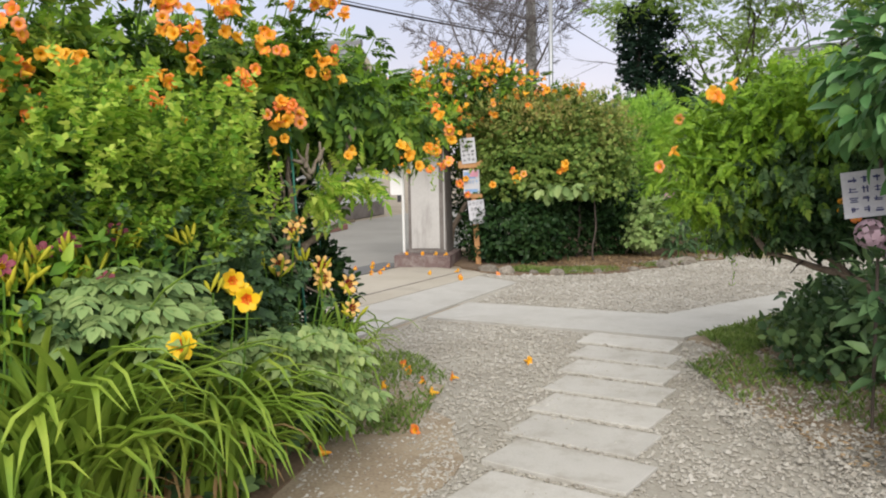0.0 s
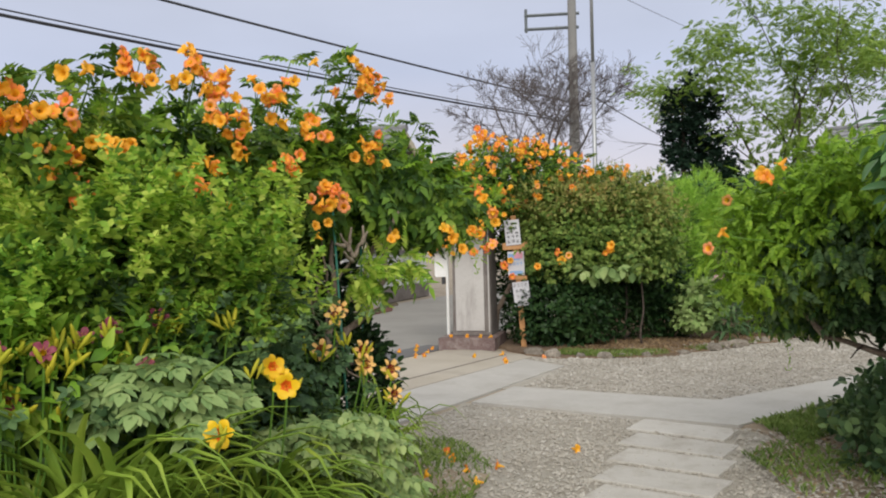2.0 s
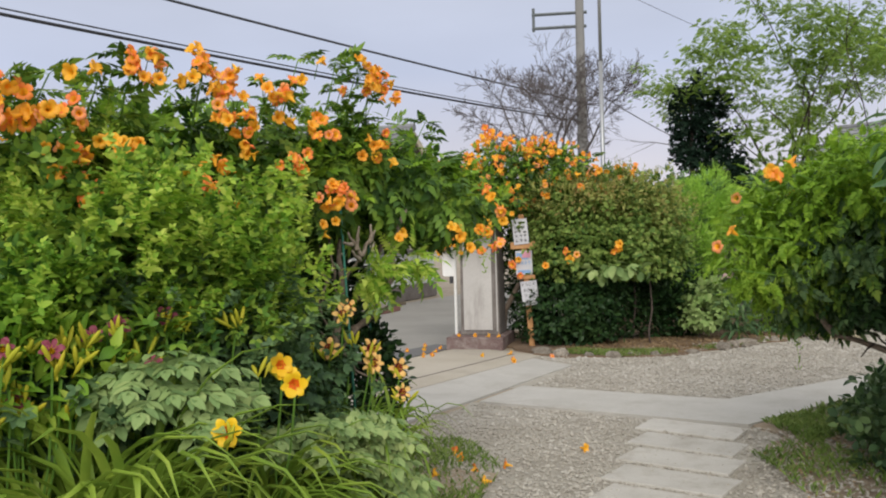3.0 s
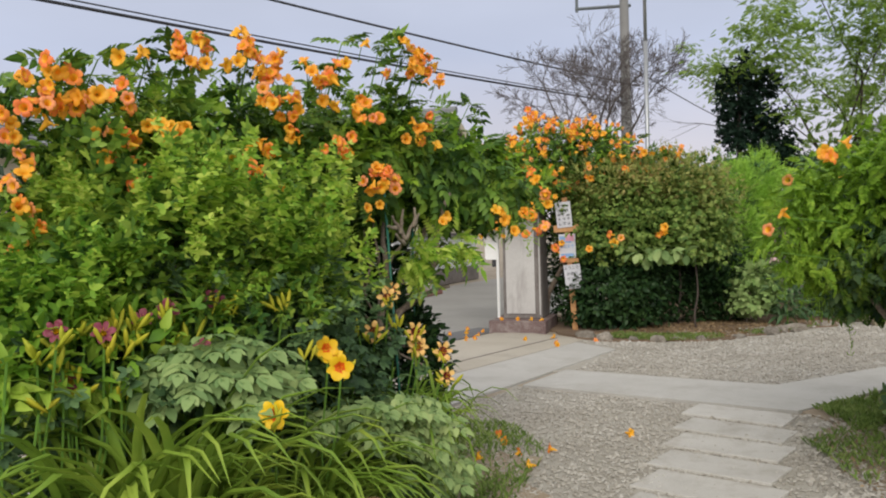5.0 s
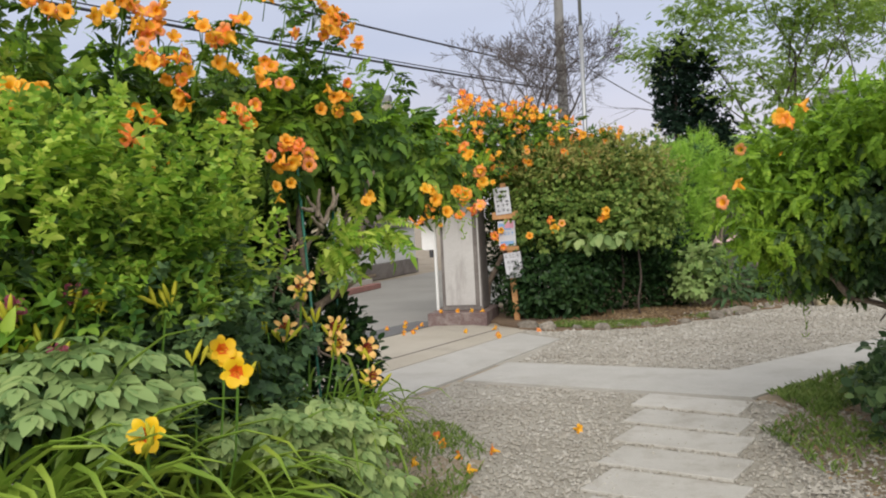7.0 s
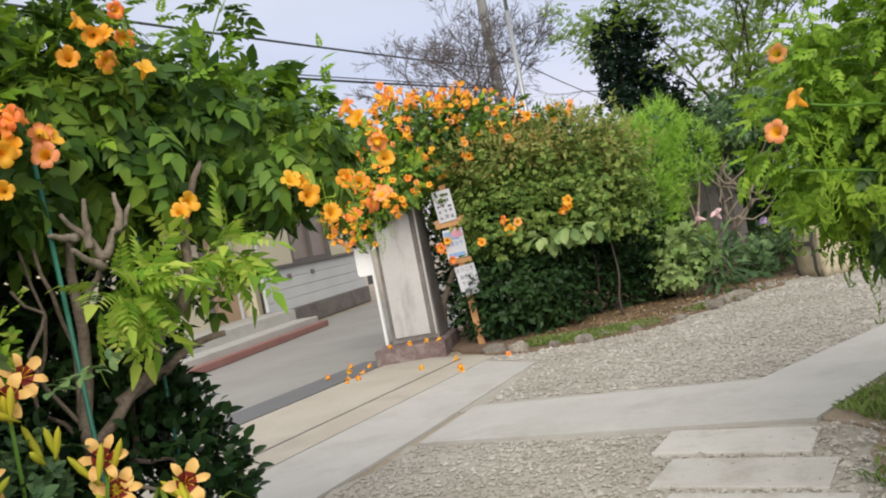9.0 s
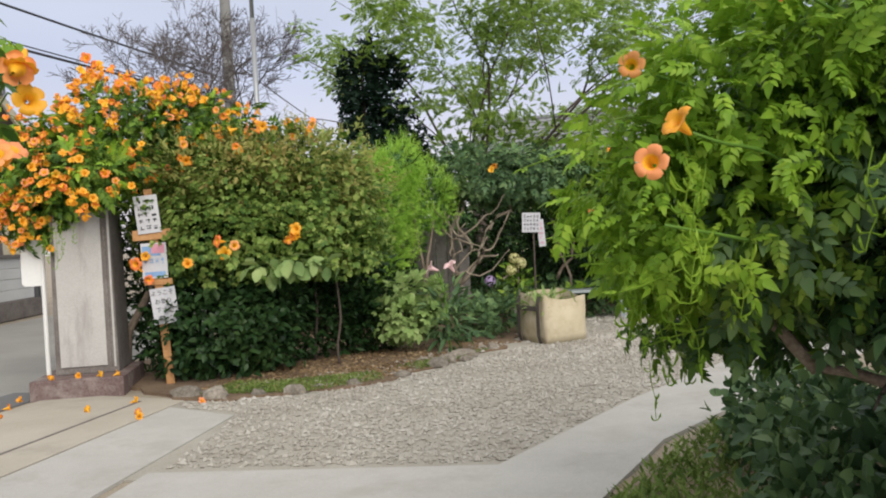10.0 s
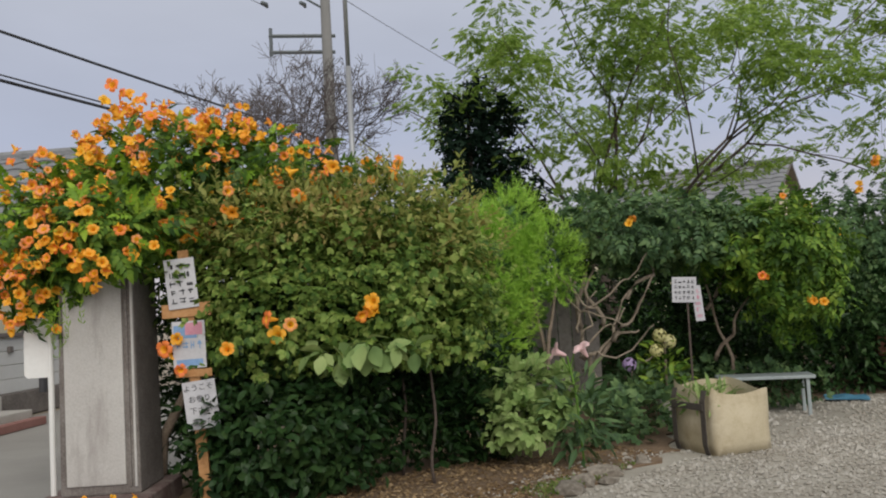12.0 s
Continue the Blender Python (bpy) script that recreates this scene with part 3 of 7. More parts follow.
def flower_data(name, shape, mats):
    v, f, s = shape
    me = bpy.data.meshes.new(name)
    me.from_pydata([tuple(p) for p in v], [], [list(q) for q in f])
    for m in mats:
        me.materials.append(m)
    me.polygons.foreach_set("material_index", np.array(s, np.int32))
    me.polygons.foreach_set("use_smooth", np.ones(len(me.polygons), bool))
    return me


TRUMPETS = [flower_data("flower", trumpet(k), (m, P_THROAT)) for k, m in enumerate((P_ORANGE, P_ORANGE, P_AMBER, P_AMBER, P_PEACH, P_AMBER))]
LILY_YELLOW = [flower_data("flower", star(k, length=0.076, width=0.062, eye=0.36, curl=0.2), (P_YELLOW, P_RED, P_YELLOW)) for k in (1, 2)]
LILY_CREAM = [flower_data("flower", star(k, length=0.066, width=0.034, eye=0.42, curl=0.6), (P_CREAM, P_MAROON, P_YELLOW)) for k in (3, 4)]
LILY_PLUM = [flower_data("flower", star(k, length=0.062, width=0.040, eye=0.2, curl=0.4), (P_PURPLE, P_YELLOW, P_YELLOW)) for k in (5, 6)]


def facing(at, way, size, spin=0.0):
    q = Vector(way).to_track_quat("Z", "Y")
    return Matrix.LocRotScale(Vector(at), q @ Euler((0, 0, spin)).to_quaternion(), Vector((size, size, size)))


def clusters(plant, spots, toward, radius=0.07, size=1.0, kinds=TRUMPETS, stalks=True, seed=1, turn=0.55):
    """Trumpet flowers in bunches: spots are (x, y, z, count); toward: where most of them face."""
    g = random.Random(seed)
    base = plant.matrix_world.translation
    rods = []
    for x, y, z, c in spots:
        root = Vector((x, y, z)) - base
        for k in range(c):
            a = g.uniform(0, 6.28)
            r = radius * math.sqrt(g.random()) * (1 if c > 1 else 0)
            off = Vector((g.gauss(0, 0.5) * r, math.cos(a) * r, math.sin(a) * r * 1.15))
            way = Vector(toward) + Vector((g.gauss(0, turn), g.gauss(0, turn), g.gauss(0.05, turn * 0.7)))
            ob = share("flower", kinds[g.randrange(len(kinds))], facing(root + off, way, size * g.uniform(0.8, 1.15), g.uniform(0, 6)), plant)
            if stalks:
                w = way.normalized()
                rods.append(tube([root + off - w * 0.045 * size, root + off * 0.4 - Vector(toward) * 0.10 + Vector((0, 0, 0.02)), root - Vector(toward) * 0.22 - Vector((0, 0, 0.02))], [0.002, 0.002, 0.003], 3))
    if rods:
        v, f = join(rods)
        tagged(mesh("flower_stalk", v, f, L_STEM, plant), kind="stuff")


def bud_bunch(plant, spots, size=0.03, seed=3):
    """Sprigs of small pointed buds on thin stalks, joined."""
    g = random.Random(seed)
    base = plant.matrix_world.translation
    rods = []
    for x, y, z, ln in spots:
        root = Vector((x, y, z)) - base
        end = root + Vector((g.uniform(-0.03, 0.03), g.uniform(-0.03, 0.03), -ln))
        line = wander(root, end, 0.16, 6, g.randint(0, 99))
        rods = [tube(line, 0.0016, 3)]
        for p in line[1:]:
            for k in range(2):
                d = Vector((g.gauss(0, 1), g.gauss(0, 1), g.uniform(-0.6, 0.8))).normalized()
                q = p + d * g.uniform(0.008, 0.03)
                rods.append(tube([p, q, q + d * size * 0.3 + Vector((0, 0, size * 0.3)), q + d * size * 0.4 + Vector((0, 0, size * 0.65))], [0.001, 0.0028, 0.0036, 0.0006], 4))
        v, f = join(rods)
        mesh("bud_spray", v, f, L_VINEYOUNG, plant)

# ---- ground, road, paving ----
mesh("ground", *(lambda v, f: (v, f))(*prism([(-600, -600), (600, -600), (600, 600), (-600, 600)], -0.5, -0.012)), M_GROUND)
tagged(bpy.data.objects["ground"], "bare earth mixed with small gravel", "ground", kind="structure")
# gravel yard
v, f = prism(ragged([(-3.42, 3.55), (-2.55, 3.2), (-1.75, 2.7), (-1.45, 1.2), (-1.45, -8), (6.0, -8), (6.0, 4.0), (2.6, 4.8), (0.6, 4.8), (-0.3, 5.2), (-0.85, 5.6), (-1.15, 5.93), (-3.42, 5.93)], seed=2, amount=0.06), -0.02, -0.004)
tagged(mesh("gravel_yard", v, f, M_GRAVELBED), "grey and beige crushed gravel between paving and beds", "gravel", kind="structure")
v, f = prism([(-3.55, 6.6), (-1.6, 6.7), (-0.7, 8.4), (0.6, 10.4), (6, 11), (6, 15.2), (-2.2, 15.2), (-2.2, 11.6), (-2.9, 9.6), (-4.2, 9.0), (-4.2, 8.2), (-3.62, 8.0)], -0.02, -0.002)
tagged(mesh("gravel_drive", v, f, M_GRAVELBED), "pale crushed gravel in front of the hedge bed", "gravel", kind="structure")
# road and its edges
v, f = prism([(-9.7, -60), (-5.6, -60), (-5.6, 9), (-6.9, 16), (-14, 60), (-18, 60), (-10.6, 13), (-9.7, 10)], -0.3, -0.004)
tagged(mesh("road", v, f, M_ASPHALT), "grey asphalt lane with worn surface", "road", kind="structure")
v, f = prism([(-6.05, -60), (-5.62, -60), (-5.5, 7.6), (-5.55, 9.0), (-5.95, 9.0)], -0.02, 0.0)
tagged(mesh("road_patch", v, f, M_ASPHALT_DARK), "darker strip of patched asphalt", "road", kind="structure")
v, f = prism([(-5.50, -60), (-4.2, -60), (-4.2, 8.6), (-5.45, 8.9)], -0.3, 0.002)
tagged(mesh("pavement_verge", v, f, M_BEIGE), "worn beige concrete strip beside the lane", "pavement", kind="structure")
v, f = prism([(-4.17, -60), (-3.44, -60), (-3.42, 4.0), (-3.46, 6.0), (-3.56, 8.02), (-4.17, 8.30)], -0.3, 0.006)
tagged(mesh("pavement_strip", v, f, M_CONC), "pale concrete strip with a dark joint", "pavement", kind="structure")
v, f = prism([(-4.56, -60), (-4.535, -60), (-4.535, 8.55), (-4.56, 8.56)], -0.01, 0.0045)
tagged(mesh("verge_joint", v, f, M_BASE), "thin dark line in the concrete verge", "joint", kind="structure")
joint = mesh("pavement_joint", *prism([(-4.2, -60), (-4.17, -60), (-4.17, 8.3), (-4.2, 8.3)], -0.3, -0.008), M_TRIM)
tagged(joint, "dark sunken joint between two concrete strips", "joint", kind="structure")
v, f = prism([(-3.36, 5.90), (-1.28, 6.00), (-0.86, 7.30), (0.55, 9.7), (2.6, 12.2), (2.0, 12.6), (-0.15, 9.9), (-0.98, 8.35), (-1.66, 6.83), (-3.40, 6.68)], -0.2, 0.012)
tagged(mesh("pavement_cross", v, f, M_CONC), "pale concrete footpath that bends past the shrub", "pavement", kind="structure")
# stepping pavers
walkway = thing("stepping_path", (-1.3, 4.4, 0), "row of rectangular concrete pavers set in gravel", "path", kind="structure")
pv = box_bm(0.66, 0.335, 0.06, (0, 0, 0), 0.006)
paver_me = bpy.data.meshes.new("paver")
pv.to_mesh(paver_me)
pv.free()
paver_me.materials.append(M_PAVER)
g = random.Random(5)
y = 5.71
for k in range(10):
    t = (5.71 - y)
    x = -1.58 + 0.245 * t - 0.012 * t * t
    share("paver", paver_me, Matrix.Translation((x + 1.3 + g.uniform(-0.012, 0.012), y - 4.4, -0.018 + g.uniform(-0.003, 0.004))) @ pose(0, 0, 0, g.uniform(-0.6, 0.6), g.uniform(-0.6, 0.6), -1.5 - 1.2 * t + g.uniform(-1, 1)), walkway)
    y -= 0.403
# planting soil
SOIL_LEFT = [(-3.42, -6), (-1.6, -6), (-1.65, 1.2), (-1.85, 2.2), (-2.05, 2.75), (-2.3, 3.2), (-2.75, 3.7), (-3.05, 4.3), (-3.42, 4.5)]
v, f = prism(ragged(SOIL_LEFT, seed=4), -0.05, 0.012)
tagged(mesh("bed_soil", v, f, M_SOIL), "brown planting soil under lilies and shrubs", "soil", kind="structure")
v, f = prism(ragged([(-2.2, 3.1), (-1.9, 2.2), (-1.4, 1.9), (-1.35, 2.9), (-1.65, 3.4), (-2.2, 4.1), (-2.8, 4.3), (-3.0, 4.25), (-2.72, 3.68)], seed=5, amount=0.07), -0.05, 0.003)
tagged(mesh("bare_soil", v, f, rough_mat("dusty_soil", ((0.17, 0.125, 0.085), (0.30, 0.235, 0.165), (0.38, 0.32, 0.24)), 2.5, 0.97, 0.6, 70)), "dusty bare soil worn along the bed edge", "soil", kind="structure")
v, f = prism(ragged([(-0.72, 4.75), (-0.3, 4.25), (0.45, 3.95), (3.5, 3.6), (3.5, 9.5), (0.75, 9.55), (-0.45, 7.6), (-0.8, 7.25), (-1.22, 5.98), (-0.98, 5.2)], seed=6, amount=0.09), -0.05, -0.001)
tagged(mesh("shrub_bed_soil", v, f, rough_mat("dry_soil", ((0.16, 0.12, 0.085), (0.27, 0.21, 0.15), (0.36, 0.30, 0.23)), 2.5, 0.97, 0.6, 70)), "brown soil scattered with dry leaves under the shrub", "soil", kind="structure")
v, f = prism(ragged([(-4.62, 8.85), (-4.2, 8.62), (-3.8, 8.5), (-3.3, 8.75), (-2.85, 9.2), (-2.55, 9.9), (-2.3, 10.5), (-2.0, 11.3), (-2.1, 12.0), (-1.2, 14.0), (0.5, 15.0), (6, 15.2), (6, 24), (-6.0, 24), (-5.6, 9.3)], seed=7, amount=0.09), -0.05, 0.012)
tagged(mesh("hedge_bed_soil", v, f, M_SOIL), "brown soil with litter and moss along the hedge", "soil", kind="structure")

# ---- gate pillar, post, notice boards ----
def gate_pillar():
    t = thing("gate_pillar", None, "weathered grey rendered gate pillar on a dark stone plinth", "gate pillar", m=pose(-5.19, 8.73, -0.045, 0, 0, 20))
    part("plinth", box_bm(0.70, 0.85, 0.19, (0, 0.425, 0.095), 0.012), M_PLINTH, t, "dark reddish stone plinth")
    bm = box_bm(0.49, 0.46, 1.36, (0.02, 0.50, 0.87), 0.015)
    for q in bm.verts:
        if q.co.z > 1:
            q.co.x *= 0.94
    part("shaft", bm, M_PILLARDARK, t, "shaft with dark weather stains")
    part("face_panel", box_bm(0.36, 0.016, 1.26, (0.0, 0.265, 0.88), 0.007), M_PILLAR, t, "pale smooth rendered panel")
    part("edge_rib", box_bm(0.016, 0.022, 1.27, (0.240, 0.268, 0.87), 0.004), M_PILLAR, t)
    part("edge_rib", box_bm(0.014, 0.022, 1.27, (0.206, 0.268, 0.87), 0.004), M_PILLARDARK, t)
    return t


gate_pillar()


def mirror_post():
    t = thing("notice_post", None, "white post carrying a round-topped white board beside the pillar", "sign", m=pose(-5.60, 8.97, 0.145, 0, 0, 20))
    v, f = tube([(0.0, 0, 0.0), (0, 0, 1.06)], 0.019, 10)
    mesh("post", v, f, M_WHITE, t, smooth=False)
    bm = bmesh.new()
    out = [(-0.14, 0.73), (0.0, 0.73), (0.0, 1.10)] + [(-0.02 - 0.14 * math.sin(a), 0.99 + 0.12 * math.cos(a)) for a in np.linspace(0.0, 1.5, 8)] + [(-0.16, 0.75)]
    fr = [bm.verts.new((x, -0.012, z)) for x, z in out]
    bk = [bm.verts.new((x, 0.012, z)) for x, z in out]
    bm.faces.new(fr)
    bm.faces.new(bk[::-1])
    for i in range(len(out)):
        j = (i + 1) % len(out)
        bm.faces.new((fr[j], fr[i], bk[i], bk[j]))
    bmesh.ops.recalc_face_normals(bm, faces=bm.faces[:])
    part("board", bm, M_WHITE, t)
    v, f = tube([(-0.05, 0.0, 0.64), (-0.05, 0.0, 0.73)], 0.025, 8)
    mesh("bracket", v, f, M_CABLE, t)
    return t


mirror_post()


def text_part(words, size, material, parent, m):
    c = bpy.data.curves.new("lettering", "FONT")
    c.body, c.size, c.extrude, c.align_x, c.align_y = words, size, 0.0008, "CENTER", "CENTER"
    tmp = bpy.data.objects.new("lettering", c)
    scene.collection.objects.link(tmp)
    me = bpy.data.meshes.new_from_object(tmp.evaluated_get(bpy.context.evaluated_depsgraph_get()))
    bpy.data.objects.remove(tmp)
    bpy.data.curves.remove(c)
    me.materials.clear()
    me.materials.append(material)
    ob = new("lettering", me)
    ob.parent, ob.matrix_local = parent, m
    return ob


def scribble(parent, w, h, rows, cols, material, seed, upright=False):
    """Rows of dark strokes as bars on a sheet that faces -y."""
    g = random.Random(seed)
    pieces = []
    for r in range(rows):
        for c in range(cols):
            cx, cz = (c + 0.5) / cols * w * 0.86 - w * 0.43, h * 0.43 - (r + 0.5) / rows * h * 0.86
            cw, ch = w * 0.86 / cols * 0.78, h * 0.86 / rows * 0.74
            for k in range(3):
                horiz = g.random() < 0.55
                ox, oz = g.uniform(-0.3, 0.3) * cw, g.uniform(-0.38, 0.38) * ch
                sx, sz = (cw * g.uniform(0.6, 1.0), ch * 0.14) if horiz else (cw * 0.15, ch * g.uniform(0.6, 1.0))
                if horiz:
                    ox = 0
                else:
                    oz = 0
                x0, x1, z0, z1 = cx + ox - sx / 2, cx + ox + sx / 2, cz + oz - sz / 2, cz + oz + sz / 2
                d = -0.0062 - 0.0003 * k - 0.00012 * (c + r)
                pieces.append(([(x0, d, z0), (x1, d, z0), (x1, d, z1), (x0, d, z1)], [(0, 1, 2, 3)]))
    v, f = join(pieces)
    return tagged(mesh("writing", v, f, material, parent), kind="stuff")


def sheet(parent, name, w, h, m, material=M_PAPER, label=""):
    ob = part(name, box_bm(w, 0.006, h, (0, 0, 0), 0.0015), material, parent, label)
    ob.matrix_local = m
    return ob


def notice_stake():
    t = thing("notice_stake", None, "leaning orange wooden stake with three paper notices", "sign", m=pose(-4.68, 9.20, 0.01, 0, 0, 22))
    part("stake", box_bm(0.065, 0.03, 1.62, (0.02, 0.03, 0.80), 0.004, pose(0, 0, 0, 0, -3.5, 0)), M_WOODOR, t)
    part("batten", box_bm(0.30, 0.02, 0.085, (-0.02, 0.008, 1.235), 0.004, pose(0, 0, 0, 0, -2, 0)), M_WOODOR, t)
    part("batten", box_bm(0.22, 0.02, 0.05, (-0.03, 0.008, 0.845), 0.004), M_WOODOR, t)
    a = sheet(t, "paper_notice", 0.185, 0.31, pose(-0.085, -0.012, 1.40, 0, -5, 0))
    scribble(a, 0.185, 0.31, 5, 3, M_INK, 2)
    b = sheet(t, "poster", 0.20, 0.29, pose(-0.05, -0.012, 1.02, 0, -1, 0), M_PAPER, "small colourful printed poster")
    scribble(b, 0.20, 0.09, 1, 4, M_BLUE, 4)
    v = [(-0.09, -0.0045, 0.04), (0.05, -0.0045, 0.04), (0.05, -0.0045, 0.12), (-0.09, -0.0045, 0.12)]
    mesh("picture", v, [(0, 1, 2, 3)], M_BLUE, b)
    v = [(-0.02, -0.0055, 0.06), (0.085, -0.0055, 0.06), (0.085, -0.0055, 0.135), (-0.02, -0.0055, 0.135)]
    mesh("picture", v, [(0, 1, 2, 3)], M_PINKP, b)
    v = [(-0.08, -0.0045, -0.13), (0.08, -0.0045, -0.13), (0.08, -0.0045, -0.09), (-0.08, -0.0045, -0.09)]
    mesh("picture", v, [(0, 1, 2, 3)], M_BLUE, b)
    c = sheet(t, "paper_notice", 0.20, 0.295, pose(0.01, -0.012, 0.65, 0, -6, 0))
    for k, w in enumerate(("ようこそ", "お参り", "下さい", "ました")):
        text_part(w, 0.046, M_INK, c, pose(-0.004, -0.0045, 0.105 - 0.07 * k, 90, 0, 0))
    return t


notice_stake()


def yard_sign():
    t = thing("parking_notice", None, "white paper notice with handwritten lines on a thin stake", "sign", m=pose(0.03, 4.32, 0.005, 0, 0, 8))
    v, f = tube([(0.0, 0.02, 0), (0.0, 0.02, 1.26)], 0.008, 6)
    mesh("stake", v, f, M_BARKDARK, t)
    a = sheet(t, "paper_notice", 0.29, 0.21, pose(-0.01, 0, 1.11, 0, -7, 0))
    scribble(a, 0.29, 0.21, 4, 5, rough_mat("blue_ink", ((0.03, 0.035, 0.12), (0.06, 0.07, 0.2)), 9, 0.6, 0.0), 6)


yard_sign()


def far_sign():
    t = thing("garden_notice", None, "two white paper notices on a thin dark stake", "sign", m=pose(-1.88, 12.15, 0.01, 0, 0, 2))
    v, f = tube([(0.0, 0.02, 0), (0.01, 0.02, 1.28)], 0.009, 6)
    mesh("stake", v, f, M_BARKDARK, t)
    a = sheet(t, "paper_notice", 0.20, 0.215, pose(-0.01, 0, 1.19, 0, 3, 0))
    scribble(a, 0.20, 0.215, 4, 5, M_INK, 8)
    b = sheet(t, "paper_notice", 0.075, 0.30, pose(0.095, 0.012, 1.07, 0, -4, 0))
    scribble(b, 0.075, 0.30, 5, 1, M_PINKP, 9)


far_sign()


# ---- houses across the lane ----
def tile_rows(roof, width, slope, rows, cols, m):
    """Rows of curved tiles, one joined strip a row."""
    for r in range(rows):
        verts, faces = [], []
        y0, y1 = slope * r / rows, slope * (r + 1) / rows + 0.03
        n = cols * 4
        for i in range(n + 1):
            x = width * i / n
            z = 0.028 * abs(math.sin(math.pi * i / 4))
            verts += [(x, y0, z + 0.035), (x, y1, z + 0.008), (x, y0, z)]
        for i in range(n):
            a, b = 3 * i, 3 * (i + 1)
            faces += [(a, b, b + 1, a + 1), (a + 2, b + 2, b, a)]
        ob = mesh("roof_course", verts, faces, M_TILE, roof)
        ob.matrix_local = m
    return roof


def lane_house():
    """The house whose gable looks on the lane. Its front runs along local x, the lane lies towards -y."""
    t = thing("lane_house", None, "low house with grey board siding, cream stucco and tiled roof", "house", m=pose(-10.67, 12.9, 0, 0, 0, 90 + 14))
    part("foundation", box_bm(4.6, 0.3, 0.34, (2.3, 0.09, 0.17), 0.02), M_BASE, t, "rough stone footing")
    k = 0
    for z in np.arange(0.34, 1.09, 0.19):
        part("siding_board", box_bm(4.6, 0.06, 0.184, (2.3, 0.03 + 0.004 * (k % 2), z + 0.095), 0.006), M_SIDING, t)
        k += 1
    part("sill_rail", box_bm(4.66, 0.14, 0.06, (2.3, 0.02, 1.13), 0.008), M_TRIM, t)
    wall = bmesh.new()
    pts = [(0, 1.15), (1.35, 1.15), (1.35, 2.1), (3.15, 2.1), (3.15, 1.15), (4.6, 1.15), (4.6, 2.55), (2.3, 3.85), (0, 2.55)]
    lo = [wall.verts.new((x, 0.06, z)) for x, z in pts]
    hi = [wall.verts.new((x, 0.22, z)) for x, z in pts]
    wall.faces.new(lo)
    wall.faces.new(hi[::-1])
    for i in range(len(pts)):
        j = (i + 1) % len(pts)
        wall.faces.new((lo[j], lo[i], hi[i], hi[j]))
    bmesh.ops.triangulate(wall, faces=wall.faces[:])
    bmesh.ops.recalc_face_normals(wall, faces=wall.faces[:])
    part("wall", wall, M_WALLCREAM, t, "cream stucco gable wall")
    part("wall", box_bm(0.16, 6.0, 3.0, (0.08, 3.2, 1.5), 0.01), M_WALLCREAM, t)
    part("wall", box_bm(0.16, 6.0, 3.0, (4.52, 3.2, 1.5), 0.01), M_WALLCREAM, t)
    win = part("window", box_bm(1.80, 0.05, 0.95, (2.25, 0.15, 1.63), 0.005), M_CURTAIN, t, "screened window with dark frame")
    for x in (1.39, 2.25, 3.11):
        part("window_frame", box_bm(0.07, 0.10, 0.95, (x, 0.10, 1.63), 0.004), M_TRIM, win)
    for z in (1.19, 2.07):
        part("window_frame", box_bm(1.80, 0.10, 0.06, (2.25, 0.098, z), 0.004), M_TRIM, win)
    # vents on the siding
    for x in (0.95, 1.95):
        part("vent", box_bm(0.10, 0.05, 0.09, (x, -0.02, 0.93), 0.02), M_TRIM, t)
    slope = 2.75
    ang = 29.5
    for side in (0, 1):
        r = new("roof_plane")
        r.parent = t
        r.matrix_local = (pose(-0.1, -0.45, 2.47, ang, 0, -90) if side else pose(4.7, 7.0, 2.47, ang, 0, 90)) if False else Matrix()
        m = Matrix.Translation((-0.12, 7.0, 2.48)) @ pose(0, 0, 0, 0, 0, -90) @ pose(0, 0, 0, ang, 0, 0) if side == 0 else Matrix.Translation((4.72, -0.45, 2.48)) @ pose(0, 0, 0, 0, 0, 90) @ pose(0, 0, 0, ang, 0, 0)
        tile_rows(r, 7.45, slope, 9, 24, m)
        deck = part("roof_deck", box_bm(7.4, slope, 0.05, (3.7, slope / 2, -0.03)), M_TRIM, r)
        deck.matrix_local = m
        verge = part("verge_board", box_bm(0.05, slope, 0.16, (7.43 if side == 0 else 0.02, slope / 2, -0.06), 0.01), M_WALLCREAM, r)
        verge.matrix_local = m
    v, f = tube([(2.3, -0.5, 3.88), (2.3, 7.1, 3.88)], 0.09, 8)
    mesh("ridge_cap", v, f, M_TILE, t)
    # set-back entrance
    part("wall", box_bm(4.2, 0.16, 2.6, (-2.1, 0.55, 1.3), 0.01), M_WALLCREAM, t)
    part("step", box_bm(4.0, 1.0, 0.38, (-2.0, 0.02, 0.19), 0.015), M_CONC, t, "pale concrete entrance step")
    part("step", box_bm(4.2, 0.45, 0.20, (-2.1, -0.65, 0.10), 0.015), M_CONC, t)
    d = part("door", box_bm(0.82, 0.06, 1.6, (-0.62, 0.45, 1.16), 0.01), M_DOOR, t, "plain tan entrance door")
    part("door_frame", box_bm(0.05, 0.12, 1.66, (-1.06, 0.44, 1.18), 0.004), M_TRIM, d)
    part("door_frame", box_bm(0.05, 0.12, 1.66, (-0.18, 0.44, 1.18), 0.004), M_SIDING, d)
    v, f = tube([(-0.05, 0.0, 0.4), (-0.05, 0.0, 2.4)], 0.035, 8)
    mesh("downpipe", v, f, M_SIDING, t)
    part("roof_deck", box_bm(4.6, 1.6, 0.10, (-2.2, 0.5, 2.62), 0.02), M_TILE, t)
    part("kerb", box_bm(6.2, 0.14, 0.10, (-3.0, -0.93, 0.05), 0.015), M_KERBRED, t, "dull red kerb")


lane_house()


